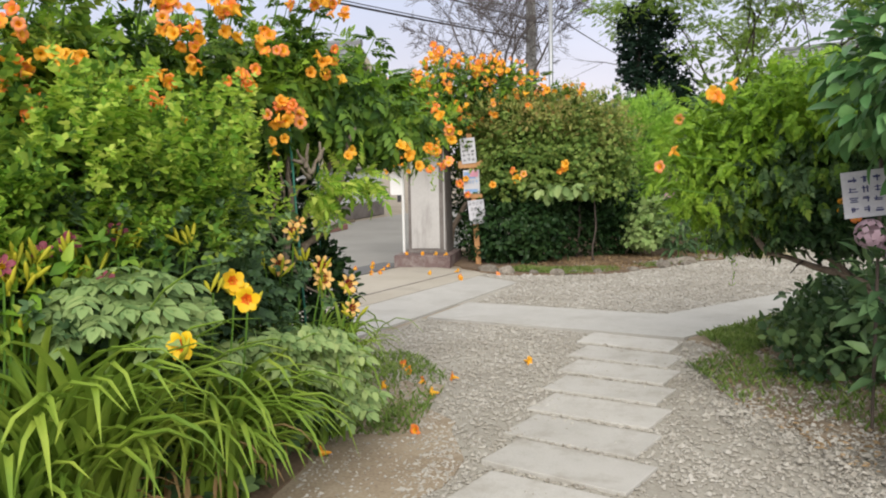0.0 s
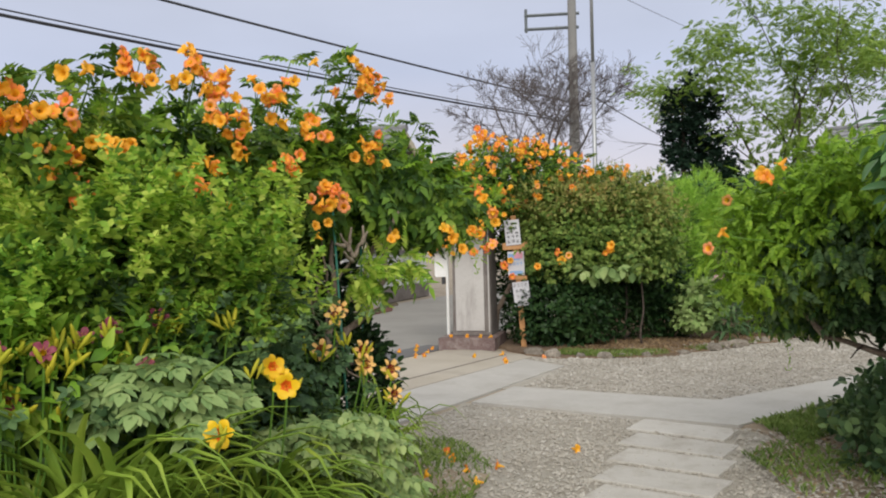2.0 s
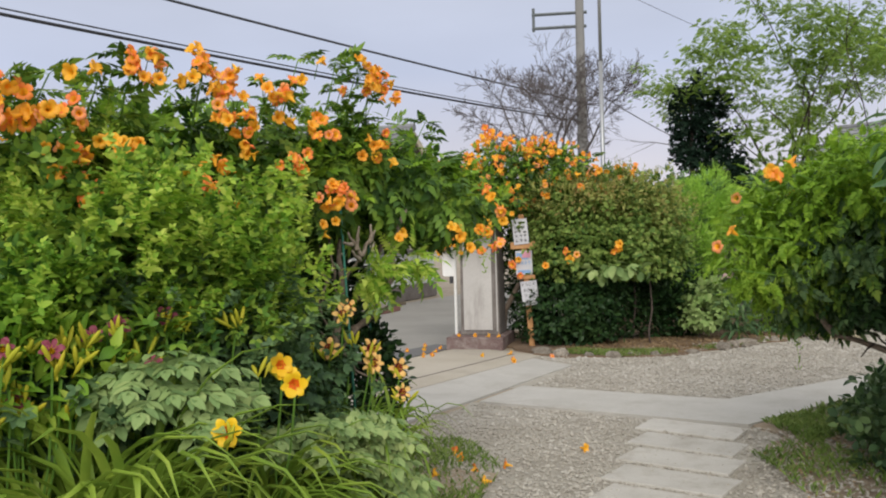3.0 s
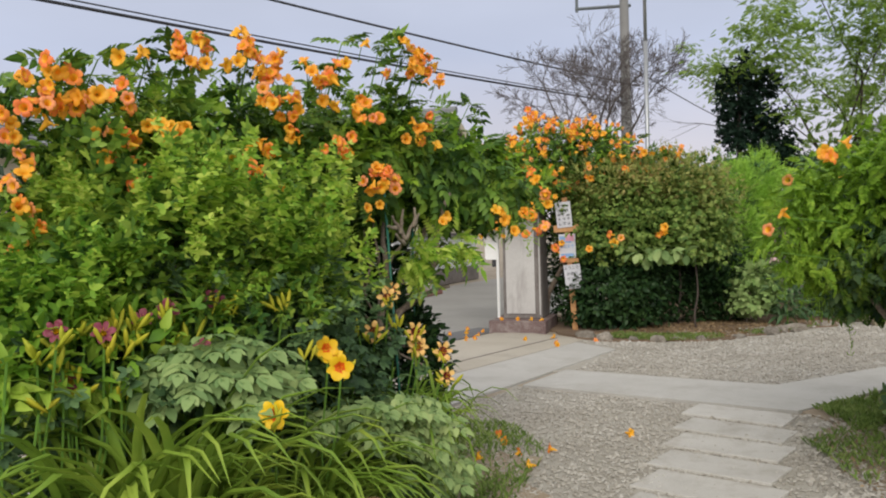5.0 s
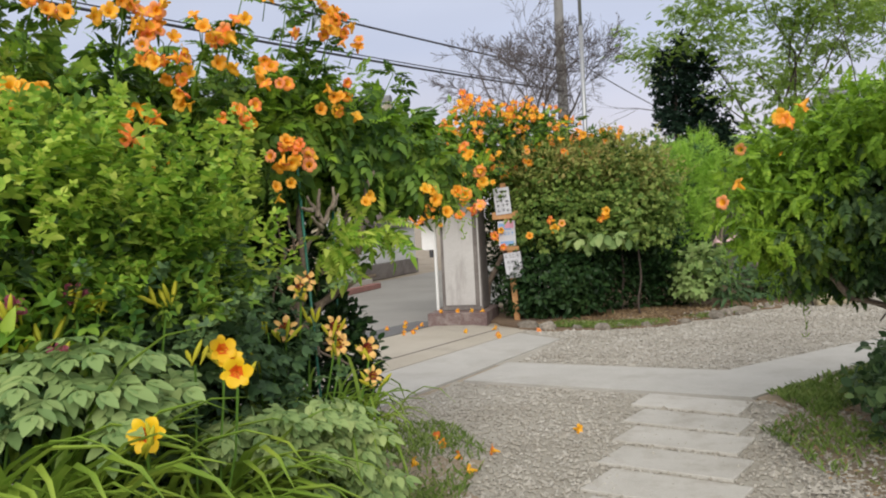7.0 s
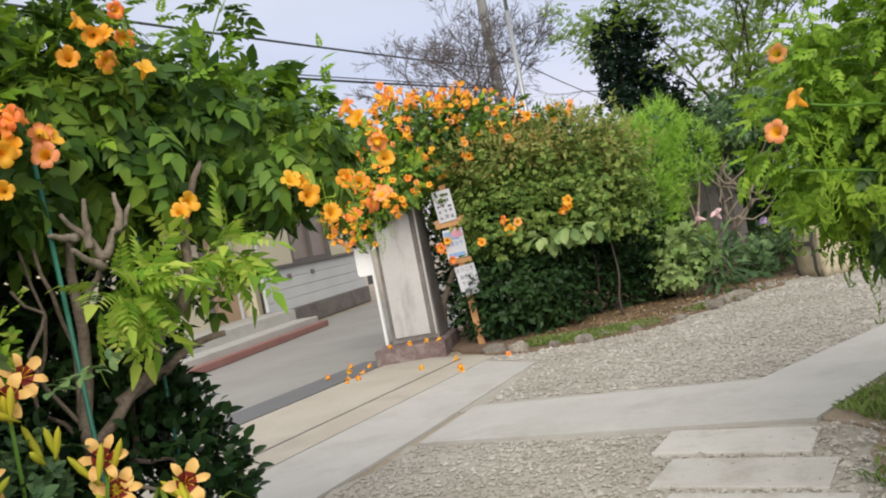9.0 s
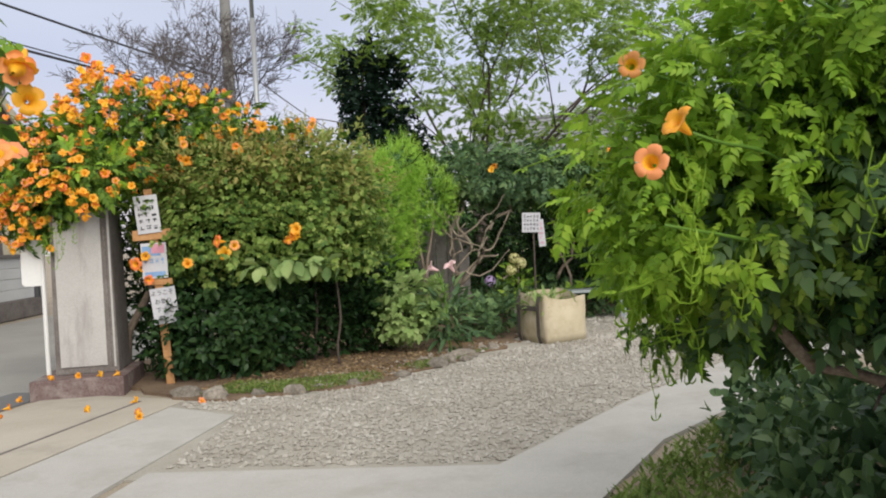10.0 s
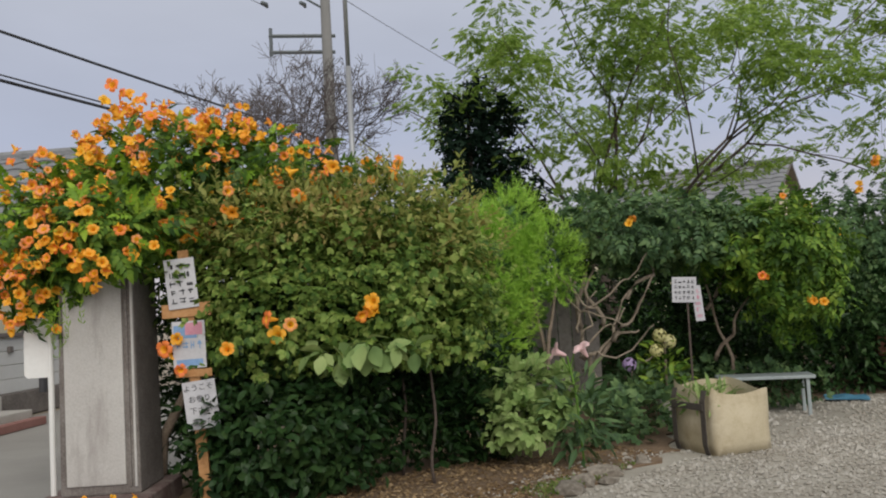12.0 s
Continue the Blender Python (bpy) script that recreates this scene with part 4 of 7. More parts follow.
def row_house():
    t = thing("row_house", None, "low old house with grey tiled roof beside the lane", "house", m=pose(-10.9, 6.2, 0, 0, 0, -90))
    part("wall", box_bm(10.0, 0.2, 2.5, (5.0, 0.4, 1.25), 0.01), M_WALLCREAM, t)
    part("wall", box_bm(0.2, 5.0, 2.5, (0.1, -2.2, 1.25), 0.01), M_WALLCREAM, t)
    part("baseboard", box_bm(10.0, 0.1, 0.5, (5.0, 0.53, 0.25), 0.01), M_SIDING, t)
    w = part("window", box_bm(1.6, 0.06, 1.0, (1.6, 0.50, 1.4), 0.005), M_CURTAIN, t)
    part("window_frame", box_bm(1.7, 0.08, 0.07, (1.6, 0.52, 0.9), 0.005), M_TRIM, w)
    m = Matrix.Translation((10.2, 0.95, 2.42)) @ pose(0, 0, 0, 0, 0, 180) @ pose(0, 0, 0, 17, 0, 0)
    tile_rows(t, 10.5, 2.9, 10, 34, m)
    part("roof_deck", box_bm(10.4, 2.9, 0.06, (5.2, 1.45, -0.035)), M_TRIM, t).matrix_local = m
    m2 = Matrix.Translation((-0.3, -4.6, 2.42)) @ pose(0, 0, 0, 17, 0, 0)
    part("roof_deck", box_bm(10.4, 2.9, 0.06, (5.2, 1.45, -0.03)), M_TILE, t).matrix_local = m2
    v, f = tube([(-0.3, -1.85, 3.3), (10.2, -1.85, 3.3)], 0.11, 8)
    mesh("ridge_cap", v, f, M_TILE, t)


row_house()


def far_house():
    t = thing("far_house", None, "distant house with a grey tiled gable roof above the trees", "house", m=pose(-0.8, 31, 0.4, 0, 0, -12))
    part("wall", box_bm(5.6, 6, 3.8, (-2.2, 3, 1.5), 0.02), M_WALLCREAM, t)
    for side in (0, 1):
        m = (Matrix.Translation((-5.2, -0.9, 3.15)) if side == 0 else Matrix.Translation((1.0, 6.9, 3.15)) @ pose(0, 0, 0, 0, 0, 180)) @ pose(0, 0, 0, 23, 0, 0)
        tile_rows(t, 6.2, 4.25, 9, 16, m)
        part("roof_deck", box_bm(6.2, 4.25, 0.1, (3.1, 2.1, -0.06)), M_TRIM, t).matrix_local = m
    bm = bmesh.new()
    bm.faces.new([bm.verts.new(p) for p in ((0.62, -0.2, 3.3), (0.62, 6.2, 3.3), (0.62, 3.0, 4.75))])
    part("gable", bm, M_WALLCREAM, t)
    v, f = tube([(-5.25, 3.0, 4.84), (1.05, 3.0, 4.84)], 0.12, 8)
    mesh("ridge_cap", v, f, M_TILE, t)


far_house()

# ---- poles and wires ----


def utility_pole():
    t = thing("utility_pole", (-10.66, 23.85, 0), "tall grey concrete utility pole with steel crossarms", "utility pole")
    v, f = tube([(0, 0, 0), (0, 0, 9.75)], [0.19, 0.12], 14)
    mesh("pole", v, f, M_POLE, t, smooth=True)
    way = Vector((-1.5, -0.77, 0)).normalized()
    for z, ln, back in ((9.35, 1.75, 0.25), (8.22, 1.45, 0.22), (7.80, 1.45, 0.2)):
        a, b = way * -back + Vector((0, 0, z)), way * ln + Vector((0, 0, z))
        v, f = tube([a, b], 0.05, 4)
        mesh("crossarm", v, f, M_STEELDARK, t)
    v, f = tube([way * 1.40 + Vector((0, 0, 7.7)), way * 1.40 + Vector((0, 0, 8.42))], 0.045, 4)
    mesh("brace", v, f, M_STEELDARK, t)
    v, f = tube([Vector((0, 0, 8.9)), way * 0.75 + Vector((0, 0, 9.35))], 0.03, 4)
    mesh("brace", v, f, M_STEELDARK, t)
    for d, z in ((1.6, 9.45), (1.0, 9.45), (0.45, 9.45), (1.45, 8.95), (0.5, 8.95), (-0.2, 9.45)):
        p = way * d + Vector((0, 0, z))
        v, f = tube([p, p + Vector((0, -0.05, 0.07)), p + Vector((0, -0.26, 0.05)), p + Vector((0, -0.3, 0.05))], [0.03, 0.06, 0.05, 0.02], 8)
        mesh("insulator", v, f, M_STEELDARK, t)


utility_pole()
t = thing("flag_mast", (-6.87, 16.59, 0), "slim silver metal mast with a stepped joint", "mast")
v, f = tube([(0, 0, 0), (0, 0, 5.0)], [0.048, 0.044], 12)
mesh("lower_tube", v, f, M_STEEL, t, smooth=True)
v, f = tube([(0, 0, 4.9), (0, 0, 9.0)], [0.036, 0.033], 12)
mesh("upper_tube", v, f, M_STEEL, t, smooth=True)


def cable(a, b, sag, r, group="wires over the lane"):
    a, b = Vector(a), Vector(b)
    pts = [a.lerp(b, i / 40) - Vector((0, 0, 4 * sag * (i / 40) * (1 - i / 40))) for i in range(41)]
    v, f = tube(pts, r, 5)
    return tagged(mesh("overhead_cable", v, f, M_CABLE), "black overhead cable along the lane", "cable", group)


cable((-11.1, -30, 6.1), (-10.55, 23.7, 5.44), 0.49, 0.022)
cable((-10.13, -30, 4.89), (-10.55, 23.7, 4.86), 0.57, 0.024)
cable((-10.1, -30, 4.98), (-10.5, 23.7, 4.91), 0.57, 0.012)
cable((-11.9, -30, 9.6), (-12.0, 23.1, 9.4), 0.8, 0.009)
cable((-11.3, -30, 9.6), (-11.5, 23.4, 9.4), 0.8, 0.009)
cable((-11.9, -30, 9.1), (-11.95, 23.1, 8.95), 0.8, 0.009)
cable((-10.6, 23.8, 6.05), (-14.5, 60, 6.3), 0.6, 0.02)
cable((-10.6, 23.8, 9.45), (-2.5, 60, 9.0), 0.9, 0.009)

# ---- trumpet vine hedge beside the lane ----
CAMWARD = (0.78, -0.62, 0.1)


def limbs(parent, lines, material, r0, r1, seed=1, bend=0.12, name="branch"):
    """Crooked limbs, one mesh each: lines of (start, end)."""
    base = parent.matrix_world.translation
    for i, (a, b) in enumerate(lines):
        k = 9
        pts = wander(Vector(a) - base, Vector(b) - base, bend, k, seed + i * 3)
        v, f = tube(pts, [r0 + (r1 - r0) * j / k for j in range(k + 1)], 7)
        mesh(name, v, f, material, parent, smooth=True)


def left_vine():
    t = thing("trumpet_vine", (-2.75, 3.5, 0.0), "tall trumpet vine hedge covered in orange flowers", "flowering vine", "trumpet vines")
    blobs = [((-2.85, 1.52, 1.14), (0.20, 0.36, 0.30)), ((-2.9, 2.15, 1.50), (0.30, 0.38, 0.36)), ((-2.9, 2.65, 1.52), (0.30, 0.42, 0.36)), ((-2.84, 3.2, 1.60), (0.30, 0.40, 0.30)),
             ((-2.8, 3.66, 1.66), (0.32, 0.36, 0.28)), ((-2.66, 4.06, 1.58), (0.27, 0.27, 0.22)), ((-2.62, 4.38, 1.55), (0.20, 0.24, 0.17)), ((-2.95, 2.2, 0.95), (0.25, 0.8, 0.5))]
    crown("foliage", t, L_VINE, VINE, blobs[:3] + blobs[7:], 2700, 0.175, 0.45, 0.30, low=0.25, up=0.1, wild=0.45, hang=0.45, seed=1, drape=0.6, freq=4.5, gap=0.5)
    crown("head_foliage", t, L_VINE, VINE, blobs[3:7], 2300, 0.165, 0.5, 0.34, low=1.38, up=0.0, wild=0.42, hang=0.55, seed=1, drape=0.7, freq=4.5, gap=0.5)
    crown("young_foliage", t, L_VINEYOUNG, VINE, blobs[:7], 300, 0.12, 0.12, 0.25, low=1.55, up=0.5, wild=0.5, seed=2)
    sprigs("young_shoot", t, L_VINEYOUNG, VINE, blobs[1:7], 80, 0.16, 0.11, 5, 0.05, 0.2, 1.5, 0.9, 3)
    # shoots standing above the hedge
    P, O = [], []
    g = random.Random(4)
    base = t.matrix_world.translation
    for y, top in ((1.5, 1.80), (1.62, 1.88), (1.8, 1.92), (2.1, 2.04), (2.45, 2.06), (2.85, 2.04), (3.05, 2.18), (3.4, 2.18), (3.55, 2.16), (4.05, 1.98), (2.0, 1.95), (3.3, 2.2)):
        a = Vector((-2.72 + g.uniform(-0.1, 0.1), y + g.uniform(-0.1, 0.1), 1.55)) - base
        b = Vector((-2.50 + g.uniform(-0.05, 0.05), y, top)) - base
        line = wander(a, b, 0.06, 6, g.randint(0, 99))
        v, f = tube(line, [0.006] * 5 + [0.003] * 2, 4)
        mesh("shoot", v, f, L_STEM, t)
        for p in line[1:]:
            for k in range(5):
                w = Vector((g.gauss(0, 1), g.gauss(0, 1), 0.2)).normalized()
                P.append(p)
                O.append(w)
    v, f = place(VINE, np.array(P), np.array(O), rng.uniform(0.09, 0.16, len(P)), 0.1, 0.2)
    mesh("shoot_foliage", v, f, L_VINE, t)
    limbs(t, [((-2.78, 3.42, 0.0), (-2.62, 3.36, 0.78)), ((-2.62, 3.36, 0.76), (-2.50, 3.62, 1.08)), ((-2.50, 3.62, 1.06), (-2.48, 3.80, 1.48)), ((-2.62, 3.36, 0.76), (-2.64, 3.42, 1.50)),
              ((-2.58, 3.44, 0.86), (-2.46, 3.74, 0.98)), ((-2.85, 3.55, 0.0), (-2.74, 3.62, 0.9)), ((-2.74, 3.62, 0.88), (-2.62, 3.86, 1.45))], M_BARK, 0.018, 0.009, 3, 0.2)
    limbs(t, [((-2.64, 3.36, 0.85), (-2.58, 3.28, 1.35)), ((-2.66, 3.4, 0.7), (-2.6, 3.22, 1.2)), ((-2.7, 3.42, 0.6), (-2.66, 3.30, 1.3)), ((-2.6, 3.36, 0.72), (-2.42, 3.46, 0.6)), ((-2.6, 3.38, 0.78), (-2.44, 3.3, 0.66)),
              ((-2.66, 3.5, 0.7), (-2.5, 3.62, 0.62))], M_BARK, 0.008, 0.004, 31, 0.2, "stem")
    limbs(t, [((-2.6, 3.40, 1.10), (-2.47, 3.40, 1.25)), ((-2.47, 3.40, 1.24), (-2.46, 3.50, 1.37)), ((-2.47, 3.40, 1.24), (-2.47, 3.30, 1.36)), ((-2.48, 3.40, 1.22), (-2.44, 3.29, 1.27)), ((-2.47, 3.33, 1.30), (-2.46, 3.25, 1.31)),
              ((-2.46, 3.45, 1.30), (-2.44, 3.44, 1.40)), ((-2.47, 3.36, 1.27), (-2.44, 3.35, 1.39))], M_BARKPALE, 0.013, 0.005, 40, 0.12, "dead_branch")
    # near-black fill behind the trunks: the vine's deep shade put into leaf colour
    crown("inner_shade_foliage", t, L_GLOSSY_SHADE, BLADE, [((-2.98, 3.45, 0.9), (0.2, 0.3, 0.42)), ((-3.05, 3.0, 1.0), (0.25, 0.45, 0.55)), ((-3.05, 3.4, 1.3), (0.2, 0.35, 0.3)), ((-3.1, 3.8, 1.05), (0.2, 0.32, 0.42)), ((-3.05, 2.2, 1.1), (0.2, 0.8, 0.5))], 5600, 0.09, 0.6, 0.2, low=0.2, seed=19)
    # young sprigs at the trunk
    blob = [((-2.42, 3.40, 1.15), (0.06, 0.09, 0.04)), ((-2.42, 3.74, 1.22), (0.07, 0.07, 0.05))]
    crown("sprig", t, L_SPROUT, FROND, blob, 62, 0.18, 0.9, 0.1, low=0.9, up=0.1, wild=0.35, hang=0.25, seed=5, drape=0.3)
    crown("sprig", t, L_VINE, VINE5, [((-2.55, 3.82, 1.16), (0.12, 0.10, 0.10))], 14, 0.14, 0.9, 0.1, low=0.8, up=0.0, wild=0.5, hang=0.3, seed=6)
    # flowers: far end
    spots = [(-2.4, 1.57, 1.85, 2), (-2.4, 1.62, 1.85, 1), (-2.4, 1.59, 1.81, 3), (-2.4, 1.49, 1.76, 5), (-2.4, 1.54, 1.78, 2), (-2.4, 1.43, 1.67, 3), (-2.4, 1.41, 1.63, 2), (-2.4, 1.5, 1.7, 2), (-2.4, 1.58, 1.7, 3), (-2.4, 1.62, 1.73, 3), (-2.4, 1.69, 1.74, 4), (-2.4, 1.76, 1.77, 3), (-2.4, 1.74, 1.63, 2), (-2.4, 1.75, 1.55, 2), (-2.4, 1.49, 1.54, 1), (-2.4, 1.42, 1.52, 2), (-2.4, 1.39, 1.47, 2), (-2.4, 1.4, 1.42, 2), (-2.4, 1.44, 1.41, 1), (-2.4, 1.47, 1.36, 3), (-2.4, 1.42, 1.3, 3)]
    clusters(t, spots, CAMWARD, 0.055, 0.70, seed=11, turn=0.8)
    # flowers: middle
    spots = [(-2.4, 1.84, 1.75, 2), (-2.4, 1.8, 1.91, 1), (-2.4, 1.9, 1.94, 1), (-2.4, 1.81, 1.82, 1), (-2.4, 2.08, 2, 5), (-2.4, 2.15, 1.99, 5), (-2.4, 2.07, 1.95, 3), (-2.4, 2.28, 2, 2), (-2.4, 2.37, 2.04, 6), (-2.4, 2.45, 1.98, 6), (-2.4, 2.45, 1.86, 5), (-2.4, 2.47, 1.81, 3), (-2.4, 2.43, 1.67, 5), (-2.4, 2.03, 1.73, 2), (-2.4, 1.97, 1.7, 4), (-2.4, 2.03, 1.67, 4), (-2.4, 1.8, 1.63, 4), (-2.4, 1.85, 1.56, 2), (-2.4, 1.88, 1.53, 4), (-2.4, 2.29, 1.6, 4), (-2.4, 2.35, 1.56, 3), (-2.4, 2.4, 1.51, 4), (-2.4, 2.45, 1.44, 2)]
    clusters(t, spots, CAMWARD, 0.055, 0.70, seed=41, turn=0.8)
    # flowers: upper
    spots = [(-2.4, 2.51, 1.97, 5), (-2.4, 2.54, 1.89, 4), (-2.4, 2.58, 1.81, 3), (-2.4, 2.58, 1.72, 5), (-2.4, 2.55, 1.48, 1), (-2.38, 2.7, 1.98, 3), (-2.38, 2.77, 1.97, 4), (-2.38, 2.87, 1.99, 3), (-2.38, 2.78, 1.9, 3), (-2.4, 2.65, 1.89, 2), (-2.38, 2.98, 1.84, 5), (-2.38, 3.04, 1.79, 3), (-2.38, 2.83, 1.84, 1), (-2.38, 2.76, 1.65, 1), (-2.38, 2.85, 1.7, 3), (-2.38, 2.92, 1.68, 3), (-2.38, 3.03, 1.48, 2), (-2.38, 3.01, 1.39, 2), (-2.38, 3.04, 2.15, 1)]
    clusters(t, spots, CAMWARD, 0.055, 0.70, seed=71, turn=0.8)
    # flowers: head
    spots = [(-2.38, 3.16, 1.58, 5), (-2.38, 3.11, 1.51, 4), (-2.38, 3.24, 1.52, 3), (-2.38, 3.11, 1.41, 1), (-2.38, 3.51, 1.86, 1), (-2.38, 3.46, 1.76, 4), (-2.38, 3.37, 1.8, 2), (-2.38, 3.6, 1.77, 2), (-2.38, 3.19, 2.03, 1), (-2.38, 3.35, 2.16, 4), (-2.38, 3.44, 2.14, 5), (-2.38, 3.38, 2.08, 3), (-2.38, 3.53, 2.13, 3), (-2.38, 3.6, 2.03, 2), (-2.38, 3.59, 1.35, 2), (-2.38, 3.42, 2, 2)]
    clusters(t, spots, CAMWARD, 0.055, 0.70, seed=101, turn=0.8)
    # the spray that reaches out towards the pillar
    spots = [(-2.18, 4.17, 1.53, 2), (-2.14, 4.22, 1.44, 3), (-2.26, 3.99, 1.36, 3), (-2.05, 4.05, 1.29, 3), (-2.2, 4.12, 1.34, 3), (-2.22, 4.05, 1.24, 2)]
    clusters(t, spots, CAMWARD, 0.06, 0.80, seed=13)
    bud_bunch(t, [(-2.18, 4.1, 1.40, 0.13), (-2.25, 4.05, 1.36, 0.12), (-2.1, 4.1, 1.33, 0.14), (-2.2, 4.2, 1.4, 0.1), (-2.15, 4.02, 1.28, 0.15), (-2.5, 3.3, 1.62, 0.12), (-2.36, 3.5, 1.84, 0.1), (-2.42, 2.2, 2.0, 0.1)], 0.018, 2)
    return t


left_vine()


def stake(at, top):
    v, f = tube([at, top], 0.006, 7)
    return tagged(mesh("garden_stake", v, f, M_STAKE, smooth=True), "thin green plastic plant stake in the bed", "plant stake", "plant stakes")


stake((-2.32, 3.18, 0.0), (-2.50, 3.28, 1.50))
stake((-2.62, 3.62, 0.0), (-2.62, 3.64, 1.3))


def bright_shrub():
    t = thing("leafy_shrub", (-2.4, 2.2, 0.012), "dense rounded shrub with bright green young leaves", "shrub")
    blobs = [((-2.42, 1.98, 1.10), (0.34, 0.42, 0.46)), ((-2.42, 2.42, 1.02), (0.32, 0.36, 0.42)), ((-2.45, 1.52, 0.90), (0.30, 0.34, 0.36))]
    crown("foliage", t, L_BRIGHT, TREF, blobs, 4800, 0.062, 0.36, 0.44, low=0.95, up=0.5, wild=0.5, seed=7, freq=4, gap=0.85)
    sprigs("young_shoot", t, L_SPROUT, TREF, blobs, 520, 0.15, 0.066, 12, 0.12, 0.42, 0.98, 0.8, 17)
    sprigs("side_shoot", t, L_DEEP, TREF, [((-2.40, 1.9, 0.80), (0.36, 0.6, 0.42)), ((-2.38, 2.5, 0.80), (0.30, 0.40, 0.42))], 260, 0.14, 0.068, 10, 0.1, 0.4, 0.3, 0.5, 18)
    low = [((-2.45, 1.9, 0.60), (0.34, 0.55, 0.40)), ((-2.42, 2.55, 0.66), (0.30, 0.42, 0.54)), ((-2.48, 1.3, 0.55), (0.32, 0.4, 0.42)), ((-2.5, 2.2, 0.85), (0.25, 0.6, 0.36))]
    crown("lower_foliage", t, L_DEEP, LOBED, low, 5200, 0.08, 0.36, 0.32, low=0.06, up=0.1, wild=0.42, hang=0.3, seed=8, drape=0.5, freq=4, gap=0.85)
    limbs(t, [((-2.4, 2.2, 0.0), (-2.4, 2.0, 1.2)), ((-2.42, 2.3, 0.0), (-2.38, 2.6, 1.1)), ((-2.44, 1.9, 0.0), (-2.45, 1.5, 1.0))], M_BARKDARK, 0.012, 0.005, 9)


bright_shrub()


def round_bush():
    t = thing("evergreen_bush", (-2.75, 3.72, 0.012), "dark glossy clipped evergreen bush under the vine", "bush")
    blobs = [((-2.74, 3.60, 0.53), (0.29, 0.27, 0.42)), ((-2.98, 3.58, 0.80), (0.22, 0.24, 0.28)), ((-2.9, 3.35, 0.50), (0.3, 0.35, 0.46)), ((-3.0, 3.7, 0.42), (0.26, 0.24, 0.38))]
    crown("foliage", t, L_GLOSSY_SHADE, ROUND, blobs, 9500, 0.044, 0.30, 0.14, low=0.04, up=0.4, wild=0.6, seed=9, freq=4)
    limbs(t, [((-2.75, 3.7, 0), (-2.72, 3.7, 0.5)), ((-2.8, 3.65, 0), (-2.85, 3.45, 0.5))], M_BARKDARK, 0.016, 0.008, 12)
    crown("foliage", t, L_DEEP, BLADE, [((-2.9, 2.9, 0.55), (0.35, 0.5, 0.55))], 2600, 0.075, 0.35, 0.12, low=0.04, up=0.3, seed=10)


round_bush()


# ---- lilies and peonies ----
def straps(parent, roots, n, length, width, material, lean=1.0, seed=1, droop=1.0):
    """Arching strap leaves from clump roots, each a part of its own."""
    g = random.Random(seed)
    base = parent.matrix_world.translation
    for i in range(n):
        V, F = [], []
        rx, ry = roots[g.randrange(len(roots))]
        a = g.uniform(0, 2 * math.pi)
        ln = length * g.uniform(0.6, 1.15)
        w = width * g.uniform(0.7, 1.2)
        h = Vector((math.cos(a), math.sin(a), 0))
        p = Vector((rx + g.gauss(0, 0.05), ry + g.gauss(0, 0.05), 0.012)) - base
        e = radians(g.uniform(66, 86))
        kink = g.uniform(0.95, 1.5) * droop
        side = Vector((-h.y, h.x, 0))
        o = len(V)
        seg = 8
        for k in range(seg + 1):
            t = k / seg
            ww = w * (0.7 + 0.6 * t if t < 0.5 else 1.0 * (1 - ((t - 0.5) / 0.5) ** 2.2)) + 0.001
            up = Vector((0, 0, 1)) * 0.35 * ww
            V += [p - side * ww * 0.5 + up, p, p + side * ww * 0.5 + up]
            ang = e - kink * 2.1 * t ** 1.7
            p = p + (h * math.cos(ang) * lean + Vector((0, 0, math.sin(ang)))) * ln / seg
            p.z = max(p.z, 0.016 - base.z)
        for k in range(seg):
            q = o + 3 * k
            F += [(q, q + 1, q + 4, q + 3), (q + 1, q + 2, q + 5, q + 4)]
        mesh("strap_leaf", V, F, material, parent, smooth=True)


def lily_stems(parent, heads, kinds, seed=1, buds=3, size=1.0):
    """Flower stems: heads are (root x, root y, x, y, z, open flowers)."""
    g = random.Random(seed)
    base = parent.matrix_world.translation
    for rx, ry, x, y, z, c in heads:
        top = Vector((x, y, z)) - base
        line = wander(Vector((rx, ry, 0.01)) - base, top - Vector((0, 0, 0.05)), 0.04, 7, g.randint(0, 99))
        rods = [tube(line, 0.004, 5)]
        for k in range(c):
            off = Vector((g.uniform(-0.015, 0.03), g.uniform(-0.05, 0.05), g.uniform(-0.05, 0.03))) * (1 if k else 0)
            way = Vector(CAMWARD) + Vector((g.gauss(0, 0.2), g.gauss(0, 0.2), 0.15 + g.gauss(0, 0.16)))
            share("flower", kinds[g.randrange(len(kinds))], facing(top + off, way, size * g.uniform(0.9, 1.1), g.uniform(0, 6)), parent)
            rods.append(tube([line[-1], top + off - way.normalized() * 0.04], 0.003, 4))
        for k in range(buds):
            d = Vector((g.gauss(0, 0.6), g.gauss(0, 0.6), 1)).normalized()
            s = line[-1] + Vector((g.uniform(-0.02, 0.02), g.uniform(-0.03, 0.03), 0))
            ln = g.uniform(0.04, 0.075)
            v, f = tube([s, s + d * 0.02, s + d * (0.02 + ln * 0.4), s + d * (0.02 + ln * 0.8), s + d * (0.02 + ln)], [0.002, 0.004, 0.008, 0.006, 0.001], 6)
            mesh("bud", v, f, L_BUD, parent, smooth=True)
        v, f = join(rods)
        mesh("stem", v, f, L_STEM, parent)


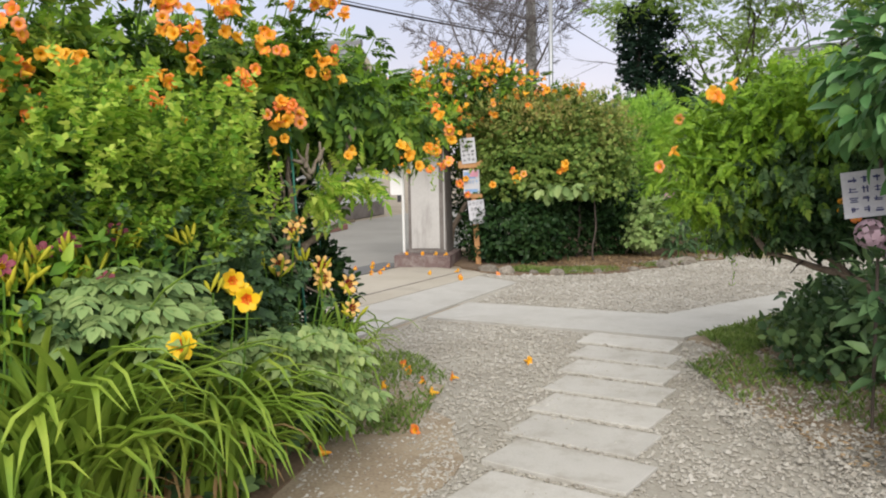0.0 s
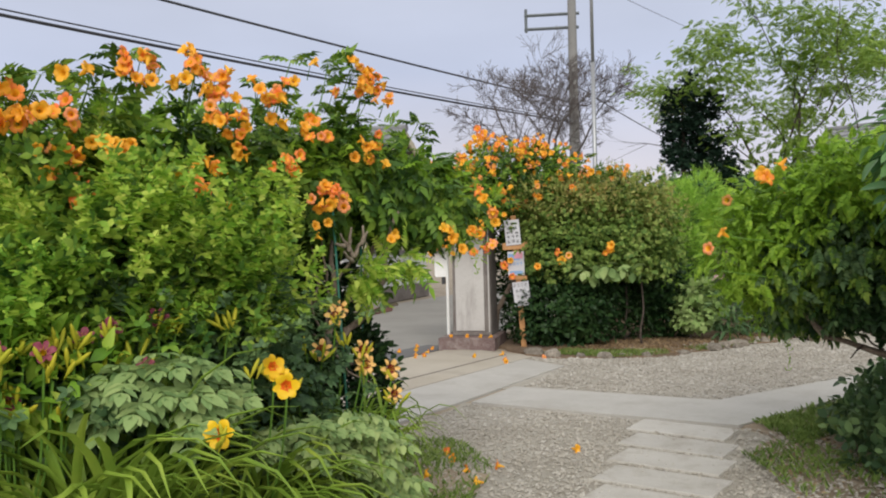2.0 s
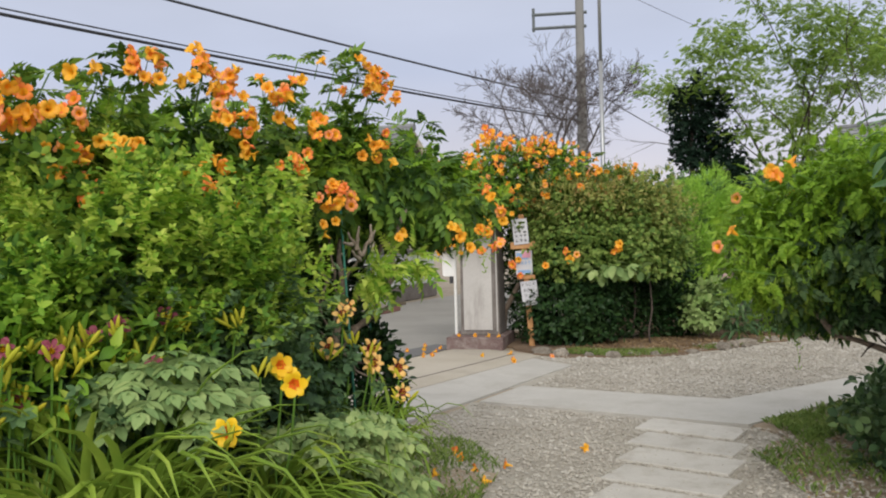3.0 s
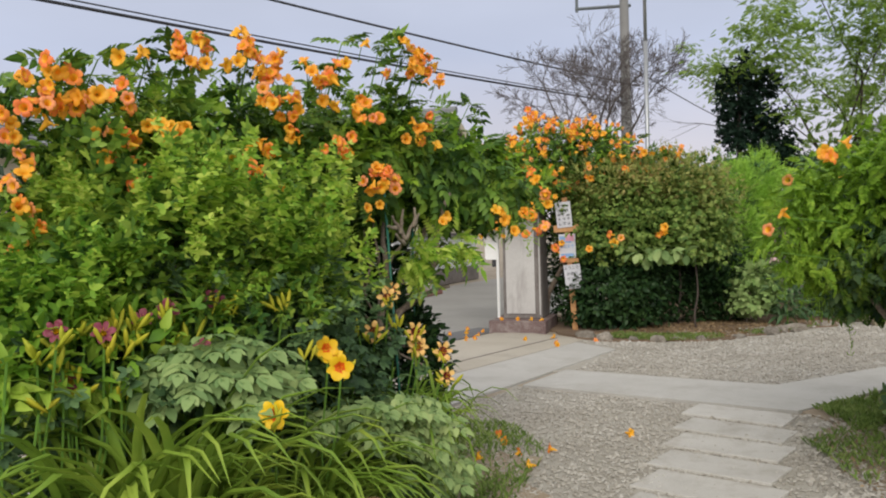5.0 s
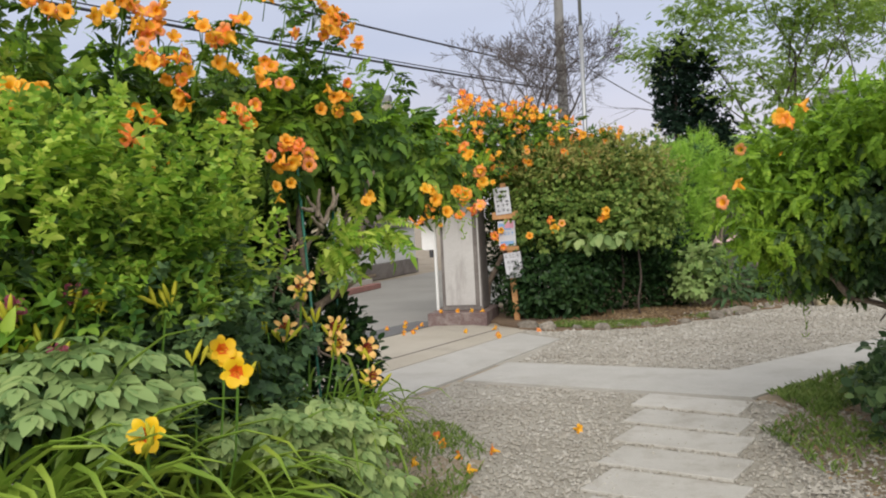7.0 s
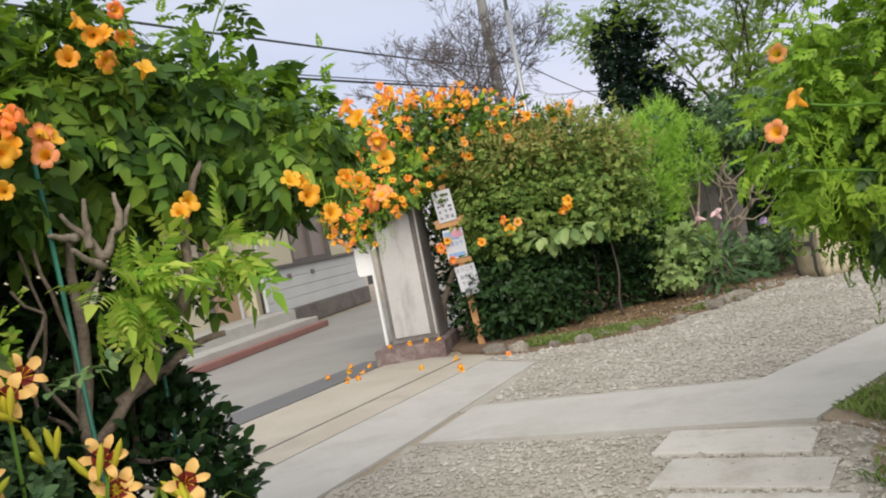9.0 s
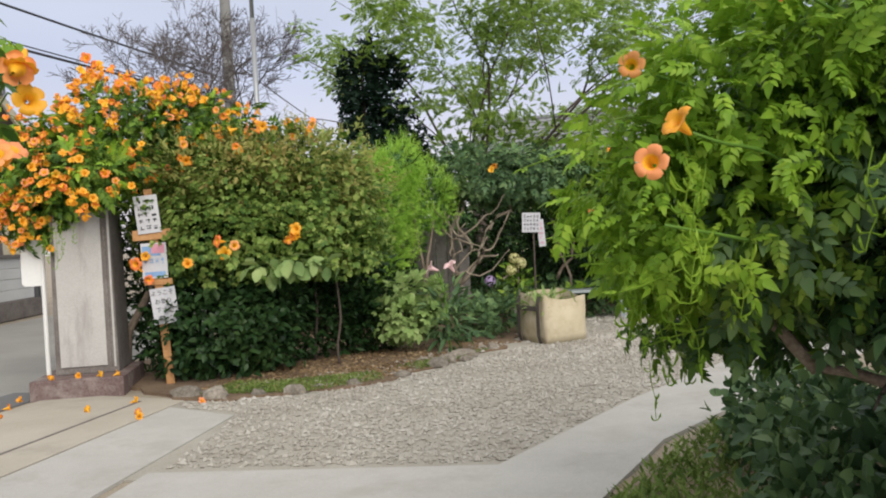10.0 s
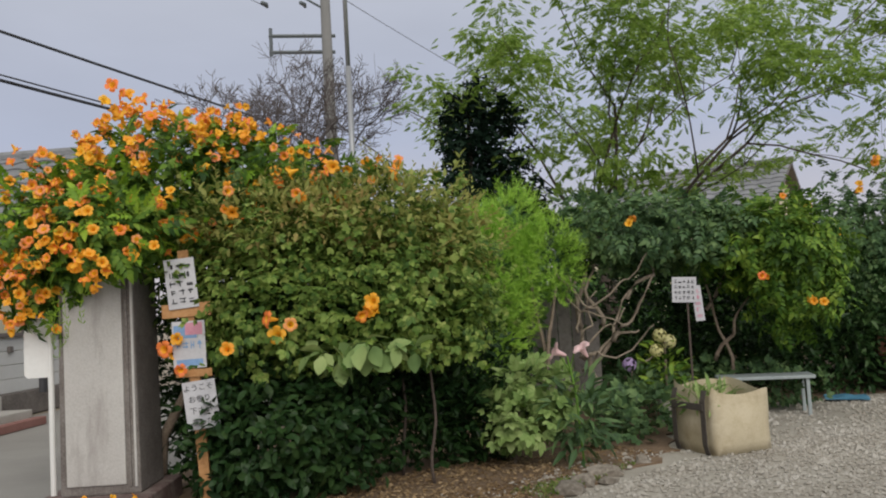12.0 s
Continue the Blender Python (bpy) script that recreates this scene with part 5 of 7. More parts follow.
t = thing("daylily_clump", (-2.05, 2.3, 0.012), "daylily clump with arching leaves and golden yellow flowers", "daylily", "daylilies")
straps(t, [(-2.08, 2.35), (-2.0, 2.2), (-2.15, 2.15), (-2.12, 2.5)], 230, 0.86, 0.024, L_LILY, 0.95, 3)
straps(t, [(-2.05, 2.3), (-2.1, 2.1)], 26, 0.6, 0.018, L_STRAW, 1.0, 4, 1.4)
lily_stems(t, [(-2.05, 2.35, -1.82, 2.24, 0.82, 1), (-2.05, 2.35, -1.96, 2.32, 0.87, 2), (-2.1, 2.2, -1.70, 1.83, 0.75, 1), (-2.1, 2.3, -1.9, 2.16, 0.9, 0), (-2.1, 2.2, -1.95, 2.0, 0.9, 0)], LILY_YELLOW, 5, 3, 0.62)
t = thing("daylily_clump", (-2.1, 1.6, 0.012), "daylily clump of broad bright green strap leaves", "daylily", "daylilies")
straps(t, [(-2.0, 1.72), (-1.95, 1.55), (-2.05, 1.45), (-1.92, 1.66), (-1.9, 1.38)], 290, 1.16, 0.030, L_LILY, 0.66, 6, 0.8)
straps(t, [(-2.1, 1.7), (-2.0, 1.5)], 30, 0.6, 0.02, L_STRAW, 1.0, 7, 1.4)
t = thing("daylily_clump", (-2.2, 1.7, 0.012), "daylilies with plum flowers and many yellow-green buds", "daylily", "daylilies")
lily_stems(t, [(-2.2, 1.8, -2.08, 1.74, 1.06, 1), (-2.2, 1.9, -2.08, 1.92, 1.08, 1), (-2.2, 1.7, -2.10, 1.66, 1.04, 1), (-2.2, 1.5, -2.1, 1.42, 0.88, 1), (-2.2, 1.9, -2.06, 1.97, 1.07, 0), (-2.2, 1.6, -2.1, 1.55, 1.05, 0),
               (-2.2, 1.5, -2.1, 1.47, 1.05, 0), (-2.2, 1.5, -2.08, 1.38, 1.02, 0), (-2.2, 1.6, -2.06, 1.6, 1.0, 0), (-2.2, 1.4, -2.05, 1.3, 1.0, 0), (-2.2, 2.1, -2.06, 2.2, 1.06, 0), (-2.2, 1.5, -2.04, 1.52, 0.98, 0)], LILY_PLUM, 8, 5, 0.6)
crown("leaves", t, L_SPROUT, BLADE, [((-2.17, 1.55, 0.92), (0.12, 0.46, 0.15)), ((-2.24, 1.5, 1.06), (0.08, 0.2, 0.09))], 900, 0.08, 0.5, 0.25, up=0.2, wild=0.5, seed=33)
g = random.Random(5)
lily_stems(t, [(-2.2, y, -2.05 + g.uniform(-0.05, 0.03), y + g.uniform(-0.04, 0.04), 0.98 + g.uniform(-0.12, 0.08), int(g.random() < 0.34)) for y in (1.2, 1.26, 1.33, 1.4, 1.46, 1.52, 1.58, 1.64, 1.7, 1.78, 1.84, 1.9)], LILY_PLUM, 28, 3, 0.56)
t = thing("daylily_clump", (-2.3, 3.05, 0.012), "daylilies with cream flowers and maroon centres", "daylily", "daylilies")
straps(t, [(-2.22, 3.02), (-2.28, 2.92), (-2.18, 3.12)], 230, 0.92, 0.016, L_LILY, 0.6, 9)
lily_stems(t, [(-2.3, 3.0, -2.16, 2.89, 1.00, 2), (-2.3, 3.0, -2.12, 3.03, 0.84, 1), (-2.28, 3.05, -2.12, 3.05, 0.77, 2), (-2.25, 3.1, -2.10, 3.20, 0.73, 1), (-2.25, 3.1, -2.08, 3.20, 0.62, 1),
               (-2.35, 2.95, -2.2, 2.75, 0.90, 0), (-2.35, 2.95, -2.18, 2.82, 0.86, 1), (-2.3, 2.95, -2.17, 2.95, 0.9, 0), (-2.35, 2.9, -2.22, 2.72, 0.76, 0)], LILY_CREAM, 10, 4, 0.72)


PEONY_LEAF = bpy.data.meshes.new("leaf")
PEONY_LEAF.from_pydata(PEONY[0].tolist(), [], PEONY[1].tolist())
PEONY_LEAF.materials.append(L_PEONY)
PEONY_LEAF.polygons.foreach_set("use_smooth", np.ones(len(PEONY_LEAF.polygons), bool))


def peony(at, blobs, n, seed, size=0.2):
    """A tree peony: each broad divided leaf a part of its own, held nearly level in layers."""
    t = thing("tree_peony", at, "tree peony with broad grey-green divided leaves", "peony", "tree peonies")
    p, o = shell(blobs, n, 0.7, 0.15, 0.1, seed)
    g = random.Random(seed)
    base = Vector(at)
    for q, w in zip(p, o):
        ahead = Vector((w[0] + 0.25 + g.gauss(0, 0.3), w[1] + g.gauss(0, 0.35), 0.1 + g.gauss(0, 0.12)))
        ahead.z -= 0.25
        face = Vector((0.45 + g.gauss(0, 0.2), -0.25 + g.gauss(0, 0.2), 1.0))
        y = ahead.normalized()
        x = y.cross(face).normalized()
        z = x.cross(y)
        m = Matrix((x, y, z)).transposed().to_4x4()
        k = size * g.uniform(0.7, 1.2)
        share("leaf", PEONY_LEAF, Matrix.Translation(Vector(q) - base) @ m @ Matrix.Diagonal((k, k, k, 1)), t)
    limbs(t, [(at, Vector(c) + Vector((0, 0, 0.02))) for c, _ in blobs], L_STEM, 0.008, 0.004, seed, 0.08, "stem")


peony((-2.05, 1.95, 0.012), [((-1.98, 1.88, 0.95), (0.08, 0.09, 0.04)), ((-1.96, 1.78, 0.88), (0.09, 0.11, 0.05)), ((-1.95, 1.86, 0.79), (0.09, 0.13, 0.06)), ((-1.97, 2.06, 0.82), (0.07, 0.07, 0.04))], 66, 21, 0.19)
peony((-2.15, 2.75, 0.012), [((-2.05, 2.72, 0.54), (0.13, 0.18, 0.10)), ((-2.04, 2.90, 0.42), (0.13, 0.14, 0.13)), ((-2.05, 2.50, 0.58), (0.11, 0.13, 0.08)), ((-2.02, 2.95, 0.28), (0.12, 0.12, 0.10))], 230, 22, 0.145)
t = thing("ground_cover", (-1.98, 2.3, 0.012), "low weeds and dark leaves under the lilies", "weeds", kind="stuff")
crown("leaves", t, L_DEEP, LOBED, [((-2.15, 1.8, 0.10), (0.25, 0.7, 0.22)), ((-2.3, 2.6, 0.15), (0.25, 0.6, 0.3))], 700, 0.10, 0.5, 0.2, up=0.3, seed=23)

# ---- vine and hedge at the gate ----


def gate_vine():
    t = thing("trumpet_vine", (-5.3, 9.55, 0.0), "trumpet vine heaped over the gate pillar, thick with orange flowers", "flowering vine", "trumpet vines")
    blobs = [((-5.35, 9.30, 1.85), (0.50, 0.45, 0.36)), ((-5.75, 9.2, 1.75), (0.38, 0.40, 0.42)), ((-5.15, 9.65, 2.15), (0.55, 0.45, 0.36)), ((-4.75, 9.95, 2.15), (0.5, 0.4, 0.30)), ((-5.55, 8.95, 1.55), (0.25, 0.22, 0.25)), ((-5.1, 8.85, 1.72), (0.35, 0.2, 0.18))]
    crown("foliage", t, L_VINE, VINE, blobs, 2300, 0.155, 0.5, 0.36, low=1.2, up=0.1, wild=0.5, hang=0.4, seed=31, drape=0.5, freq=4, gap=0.4)
    crown("young_foliage", t, L_VINEYOUNG, VINE, blobs, 420, 0.15, 0.1, 0.25, low=1.25, up=0.2, wild=0.6, seed=32)
    limbs(t, [((-5.35, 9.55, 0.0), (-5.4, 9.4, 1.7)), ((-5.3, 9.6, 0.0), (-5.0, 9.75, 1.9))], M_BARK, 0.04, 0.02, 22)
    p, o = shell([(c, tuple(q + 0.10 for q in r)) for c, r in blobs], 240, 0.06, 0.16, 1.2, 35)
    face = o @ np.array((0.55, -0.83, 0.25))
    g = random.Random(17)
    spots = [(*map(float, q), g.choice((1, 3, 5, 7, 9))) for q, s in zip(p, face) if s > 0.0]
    clusters(t, spots[:88], (0.5, -0.8, 0.1), 0.12, 0.76, stalks=False, seed=14, turn=0.85)
    hang = [(-5.10, 8.62, 1.60, 7), (-4.98, 8.60, 1.48, 8), (-4.88, 8.64, 1.56, 7), (-5.45, 8.65, 1.48, 7), (-5.58, 8.72, 1.30, 6), (-5.25, 8.6, 1.66, 7), (-5.5, 8.7, 1.62, 7), (-4.80, 8.75, 1.66, 6), (-5.7, 8.75, 1.5, 6), (-5.75, 8.7, 1.36, 6), (-5.9, 8.8, 1.5, 6), (-5.85, 8.75, 1.66, 5), (-5.62, 8.68, 1.72, 6), (-5.4, 8.62, 1.78, 5), (-5.95, 8.9, 1.34, 4)]
    clusters(t, hang, (0.5, -0.8, 0.0), 0.10, 0.80, stalks=False, seed=15, turn=0.85)
    bud_bunch(t, [(-5.35, 8.72, 1.45, 0.3), (-5.2, 8.68, 1.4, 0.28), (-5.28, 8.7, 1.35, 0.34), (-5.1, 8.7, 1.4, 0.2), (-5.45, 8.8, 1.3, 0.25)], 0.03, 5)


gate_vine()


def gate_hedge():
    t = thing("mixed_hedge", (-4.0, 10.0, 0.012), "tall mixed hedge with olive-brown tops behind the notice stake", "hedge")
    blobs = [((-4.35, 9.75, 1.25), (0.62, 0.55, 0.62)), ((-3.8, 10.05, 1.30), (0.62, 0.55, 0.62)), ((-3.52, 10.35, 1.15), (0.40, 0.45, 0.56)), ((-4.75, 9.85, 1.45), (0.45, 0.4, 0.5))]
    crown("foliage", t, L_IVY, LOBED, blobs[:2] + blobs[3:], 8600, 0.086, 0.36, 0.40, low=0.82, up=0.1, wild=0.45, hang=0.4, seed=41, drape=0.55, freq=5.5, gap=0.6)
    crown("foliage", t, L_IVY, LOBED, blobs[2:3], 1900, 0.086, 0.36, 0.42, low=0.88, up=0.1, wild=0.45, hang=0.4, seed=49, drape=0.55, freq=5, gap=0.6)
    tops = [((-4.45, 9.72, 1.80), (0.58, 0.52, 0.27)), ((-3.85, 10.05, 1.84), (0.62, 0.54, 0.26)), ((-3.5, 10.3, 1.62), (0.40, 0.46, 0.24))]
    crown("top_foliage", t, L_DRY, BLADE, tops, 6200, 0.064, 0.4, 0.42, low=1.35, up=0.4, wild=0.7, seed=42, freq=5.5, gap=0.6)
    sprigs("top_shoot", t, L_DRY, BLADE, tops, 170, 0.16, 0.06, 9, 0.1, 0.35, 1.4, 0.8, 47)
    sprigs("side_shoot", t, L_IVY, LOBED, blobs, 220, 0.15, 0.07, 7, 0.08, 0.35, 0.95, 0.3, 48)
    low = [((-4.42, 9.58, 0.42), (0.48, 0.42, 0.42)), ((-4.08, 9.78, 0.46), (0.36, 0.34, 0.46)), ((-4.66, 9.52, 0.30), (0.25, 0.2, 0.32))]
    crown("lower_foliage", t, L_GLOSSY_SHADE, OVAL, low, 5400, 0.076, 0.34, 0.40, low=0.05, up=0.2, wild=0.5, hang=0.2, seed=43, drape=0.45, freq=5, gap=0.55)
    # near-black leaves that paint the shade in the hedge's hollows and behind the pillar
    crown("inner_shade_foliage", t, L_GLOSSY_SHADE, BLADE, [((-4.1, 10.4, 0.8), (0.75, 0.4, 0.7)), ((-4.85, 9.95, 1.0), (0.35, 0.3, 0.8)), ((-3.5, 11.0, 0.55), (0.55, 0.22, 0.6)), ((-3.75, 10.6, 0.4), (0.5, 0.25, 0.5)), ((-5.28, 9.85, 0.85), (0.26, 0.14, 0.95)), ((-5.05, 9.8, 0.6), (0.2, 0.12, 0.65)), ((-3.4, 10.8, 0.3), (0.3, 0.2, 0.35)), ((-4.3, 10.1, 1.3), (0.5, 0.35, 0.5))], 10500, 0.09, 0.7, 0.1, low=0.02, seed=44)
    limbs(t, [((-3.48, 10.05, 0.0), (-3.5, 10.1, 0.95)), ((-4.2, 10.0, 0.0), (-4.2, 9.9, 1.2)), ((-3.8, 10.3, 0.0), (-3.7, 10.2, 1.2))], M_BARKDARK, 0.012, 0.009, 50, 0.06)
    clusters(t, [(-4.33, 8.98, 1.00, 1), (-4.09, 9.10, 1.10, 2), (-4.01, 9.16, 1.12, 1), (-3.58, 9.34, 1.19, 4), (-4.83, 9.12, 0.97, 2), (-4.74, 9.10, 0.88, 1), (-4.76, 9.10, 1.07, 1)], (0.45, -0.85, 0.1), 0.06, 1.2, seed=16)
    top = [(-4.74, 9.85, 2.12, 3), (-4.41, 9.95, 2.14, 3), (-4.2, 10.1, 2.08, 3), (-4.15, 10.15, 2.2, 2), (-3.89, 10.2, 2.10, 4), (-4.62, 9.95, 2.35, 4), (-4.86, 9.85, 2.40, 5), (-4.95, 9.7, 2.3, 4), (-4.55, 9.6, 1.9, 3),
           (-4.2, 9.8, 1.95, 2), (-3.7, 10.3, 2.06, 3), (-5.3, 9.5, 2.58, 5), (-5.1, 9.6, 2.5, 4), (-3.95, 10.0, 2.0, 2)]
    clusters(t, [(x + 0.10, y - 0.32, z + 0.04, c + 1) for x, y, z, c in top], (0.45, -0.85, 0.2), 0.11, 1.0, stalks=False, seed=18)
    shoot = [((-4.5, 9.9, 2.02), (0.7, 0.4, 0.16)), ((-3.9, 10.2, 1.96), (0.5, 0.3, 0.14))]
    crown("shoot_leaves", t, L_VINE, VINE5, shoot, 260, 0.14, 0.6, 0.2, low=1.5, up=0.5, seed=45)
    crown("broad_leaves", t, L_PEONY, ROUND, [((-3.88, 9.36, 0.92), (0.12, 0.10, 0.06)), ((-3.62, 9.40, 0.97), (0.20, 0.10, 0.05)), ((-3.38, 9.5, 0.93), (0.10, 0.10, 0.05))], 52, 0.15, 0.7, 0.1, up=-0.2, wild=0.3, hang=0.5, seed=46, drape=0.7)


gate_hedge()

t = thing("feathery_shrub", (-3.3, 12.5, 0.012), "feathery light green shrub behind the hedge", "shrub")
crown("foliage", t, L_FUZZ, PLUME, [((-3.6, 12.4, 1.45), (0.46, 0.45, 0.5)), ((-3.4, 12.45, 1.90), (0.24, 0.28, 0.36)), ((-3.1, 12.5, 1.55), (0.30, 0.32, 0.34)), ((-3.65, 12.2, 1.05), (0.38, 0.4, 0.45)), ((-3.75, 12.4, 1.85), (0.2, 0.25, 0.25))], 3100, 0.15, 0.35, 0.2, up=0.7, wild=0.5, seed=51)
limbs(t, [((-3.3, 12.5, 0.0), (-3.3, 12.5, 1.5)), ((-3.25, 12.5, 0), (-3.05, 12.5, 1.3))], M_BARK, 0.03, 0.012, 55)
t = thing("low_shrub", (-3.1, 10.75, 0.012), "small shrub with pale yellowish green leaves", "shrub")
crown("foliage", t, L_PALE, LOBED, [((-3.05, 10.72, 0.34), (0.30, 0.28, 0.18)), ((-2.92, 10.85, 0.52), (0.26, 0.26, 0.18))], 430, 0.14, 0.7, 0.15, up=0.1, wild=0.4, hang=0.25, seed=52, drape=0.45)
limbs(t, [((-3.1, 10.75, 0), (-3.05, 10.75, 0.4))], M_BARK, 0.012, 0.006, 56)


def twisted_tree():
    t = thing("twisted_tree", (-2.75, 12.95, 0.012), "small tree with pale twisting branches under a spreading crown", "tree")
    limbs(t, [((-2.75, 12.95, 0), (-2.85, 12.9, 0.55)), ((-2.85, 12.9, 0.5), (-2.95, 12.9, 1.15)), ((-2.85, 12.9, 0.5), (-2.45, 12.9, 1.2)), ((-2.95, 12.9, 1.1), (-2.6, 13.0, 1.8)), ((-2.45, 12.9, 1.15), (-2.0, 13.1, 1.7)),
              ((-2.9, 12.85, 0.6), (-2.35, 12.8, 0.85)), ((-2.7, 12.9, 0.9), (-2.75, 12.85, 1.6)), ((-2.75, 12.9, 0.3), (-2.25, 12.9, 0.6)), ((-2.9, 12.9, 0.9), (-3.1, 12.8, 1.5)), ((-2.6, 12.85, 0.75), (-2.2, 12.85, 1.35))], M_BARKPALE, 0.024, 0.009, 61, 0.26)
    limbs(t, [((-2.9, 12.7, 0.5 + 0.12 * k), (-2.2 - 0.25 * (k % 4), 12.65, 0.9 + 0.17 * (k % 5))) for k in range(8)], M_BARKPALE, 0.013, 0.006, 160, 0.3, "twig")
    limbs(t, [((-1.6, 13.5, 0), (-1.75, 13.4, 1.4)), ((-1.75, 13.4, 1.0), (-1.3, 13.4, 1.6)), ((-1.7, 13.45, 0.5), (-1.35, 13.3, 1.1))], M_BARK, 0.022, 0.010, 67, 0.15)
    blobs = [((-2.6, 13.1, 1.82), (0.62, 0.6, 0.30)), ((-1.9, 13.3, 1.76), (0.75, 0.65, 0.30)), ((-1.2, 13.3, 1.62), (0.62, 0.6, 0.36)), ((-0.95, 13.2, 1.35), (0.4, 0.45, 0.55))]
    crown("foliage", t, L_DEEP, VINE5, blobs[:2], 1700, 0.16, 0.4, 0.3, low=1.35, up=0.2, hang=0.4, seed=62, drape=0.5)
    crown("foliage", t, L_VINE, VINE5, blobs[2:], 1500, 0.16, 0.4, 0.3, low=0.75, up=0.1, hang=0.45, seed=63, drape=0.5)
    clusters(t, [(-2.33, 12.5, 1.86, 2), (-1.2, 12.7, 1.27, 2), (-0.85, 12.75, 1.03, 2), (-0.75, 12.75, 1.03, 1), (-1.0, 12.9, 2.0, 1)], (0, -1, 0.1), 0.03, 0.95, stalks=False, seed=19)


twisted_tree()


def conifer():
    t = thing("dark_conifer", (-4.78, 15.9, 0.0), "nearly black dense conifer against the sky", "tree")
    v, f = tube([(0, 0, 0), (0, 0, 4.0)], [0.10, 0.02], 8)
    mesh("trunk", v, f, M_BARKDARK, t)
    g = random.Random(3)
    blobs = [((-4.60 + g.uniform(-0.16, 0.16), 15.9 + g.uniform(-0.2, 0.2), z), (0.20, 0.22, 0.22)) for z in np.arange(1.0, 3.9, 0.24)]
    for z in np.arange(1.7, 4.1, 0.16):
        a = g.choice((0, 3.14)) + g.uniform(-0.7, 0.7)
        blobs.append(((-4.56 + 0.36 * math.cos(a), 15.9 + 0.4 * math.sin(a), z), (0.19, 0.16, 0.08)))
    blobs += [((-4.98, 15.8, 3.75), (0.14, 0.14, 0.30)), ((-4.62, 15.9, 4.1), (0.16, 0.15, 0.24)), ((-4.25, 15.9, 3.8), (0.15, 0.15, 0.2)), ((-5.0, 15.8, 3.3), (0.16, 0.16, 0.2)), ((-4.92, 15.8, 2.85), (0.2, 0.2, 0.2)), ((-4.1, 15.9, 2.55), (0.32, 0.3, 0.36)), ((-4.22, 15.9, 3.05), (0.26, 0.26, 0.28)), ((-4.0, 15.9, 2.2), (0.4, 0.3, 0.3))]
    crown("foliage", t, L_CONIFER, TREF, blobs, 6500, 0.11, 0.7, 0.7, up=0.6, wild=0.8, seed=71, freq=4, gap=0.5)


conifer()


def airy_tree():
    t = thing("airy_tree", (-3.1, 16.7, 0.0), "broad airy tree with light feathery leaf sprays", "tree")
    tips = []
    for w, ln, s in (((-0.55, 0, 0.9), 2.0, 1), ((0.1, -0.1, 1.0), 2.1, 2), ((0.6, 0.0, 0.75), 2.2, 3), ((-0.2, 0.5, 0.9), 1.9, 4), ((0.25, -0.5, 0.8), 1.8, 5), ((0.9, -0.1, 0.8), 2.3, 6), ((-0.8, -0.1, 0.95), 1.9, 7), ((0.75, 0.15, 0.85), 2.4, 8)):
        v, f = join(branches((0, 0, 1.5), w, ln * 1.12, 0.034, 3, s + 20, 0.62, 3, 0.04, 0.68, tips))
        mesh("limb", v, f, M_BARKDARK, t, smooth=True)
    v, f = tube([(0.05, 0, 0), (0, 0.02, 0.8), (0, 0, 1.6)], [0.14, 0.12, 0.10], 10)
    mesh("trunk", v, f, M_BARKDARK, t, smooth=True)
    P, O = [], []
    g = random.Random(8)
    for p, d in tips:
        if p.x < -2.9 or (p.x < -1.9 and p.z < 3.6) or (p.x > 0.7 and p.z < 2.9 - 0.1 * p.x):
            continue
        for k in range(46):
            a, r = g.uniform(0, 6.28), abs(g.gauss(0, 0.21))
            back = g.choice((0.0, 0.0, 0.15, 0.3, 0.55, 0.8))
            P.append(p - d * back + Vector((math.cos(a) * r, math.sin(a) * r, g.gauss(0, 0.035) - r * 0.12)))
            O.append((math.cos(a) + d.x * 0.5, math.sin(a) + d.y * 0.5, -0.15))
    O = np.array(O)
    O /= np.linalg.norm(O, axis=1, keepdims=True)
    v, f = place(TREELEAF, np.array(P), O, rng.uniform(0.10, 0.155, len(P)), 0.0, 0.2)
    mesh("foliage", v, f, L_TREE, t)
    crown("lower_foliage", t, L_TREE, TREELEAF, [((-1.9, 16.5, 2.65), (0.6, 0.5, 0.32)), ((-3.4, 16.5, 2.5), (0.9, 0.7, 0.4)), ((-2.5, 16.6, 2.45), (0.7, 0.7, 0.35)), ((-2.9, 16.5, 3.1), (1.2, 0.8, 0.4))], 850, 0.15, 0.9, 0.2, low=1.8, up=0.05, wild=0.5, seed=72)


airy_tree()


def bare_tree():
    t = thing("bare_tree", (-8.75, 18.1, 0.0), "leafless tree with a haze of fine twigs", "tree")
    v, f = tube([(0, 0, 0), (0.05, 0, 1.4), (0, 0, 2.6)], [0.12, 0.10, 0.08], 8)
    mesh("trunk", v, f, M_TWIG, t)
    for w, ln, s in (((-0.5, 0, 1), 1.7, 1), ((0.4, -0.1, 1), 1.7, 2), ((0.0, 0.3, 1.1), 1.9, 3), ((-0.95, -0.2, 0.8), 1.6, 4), ((0.9, 0.1, 0.6), 1.5, 5)):
        v, f = join(branches((0, 0, 2.5), w, ln * 1.0, 0.045, 5, s + 60, 0.66, 4, 0.06, 0.62, thin=0.0048))
        mesh("limb", v, f, M_TWIG, t)


bare_tree()


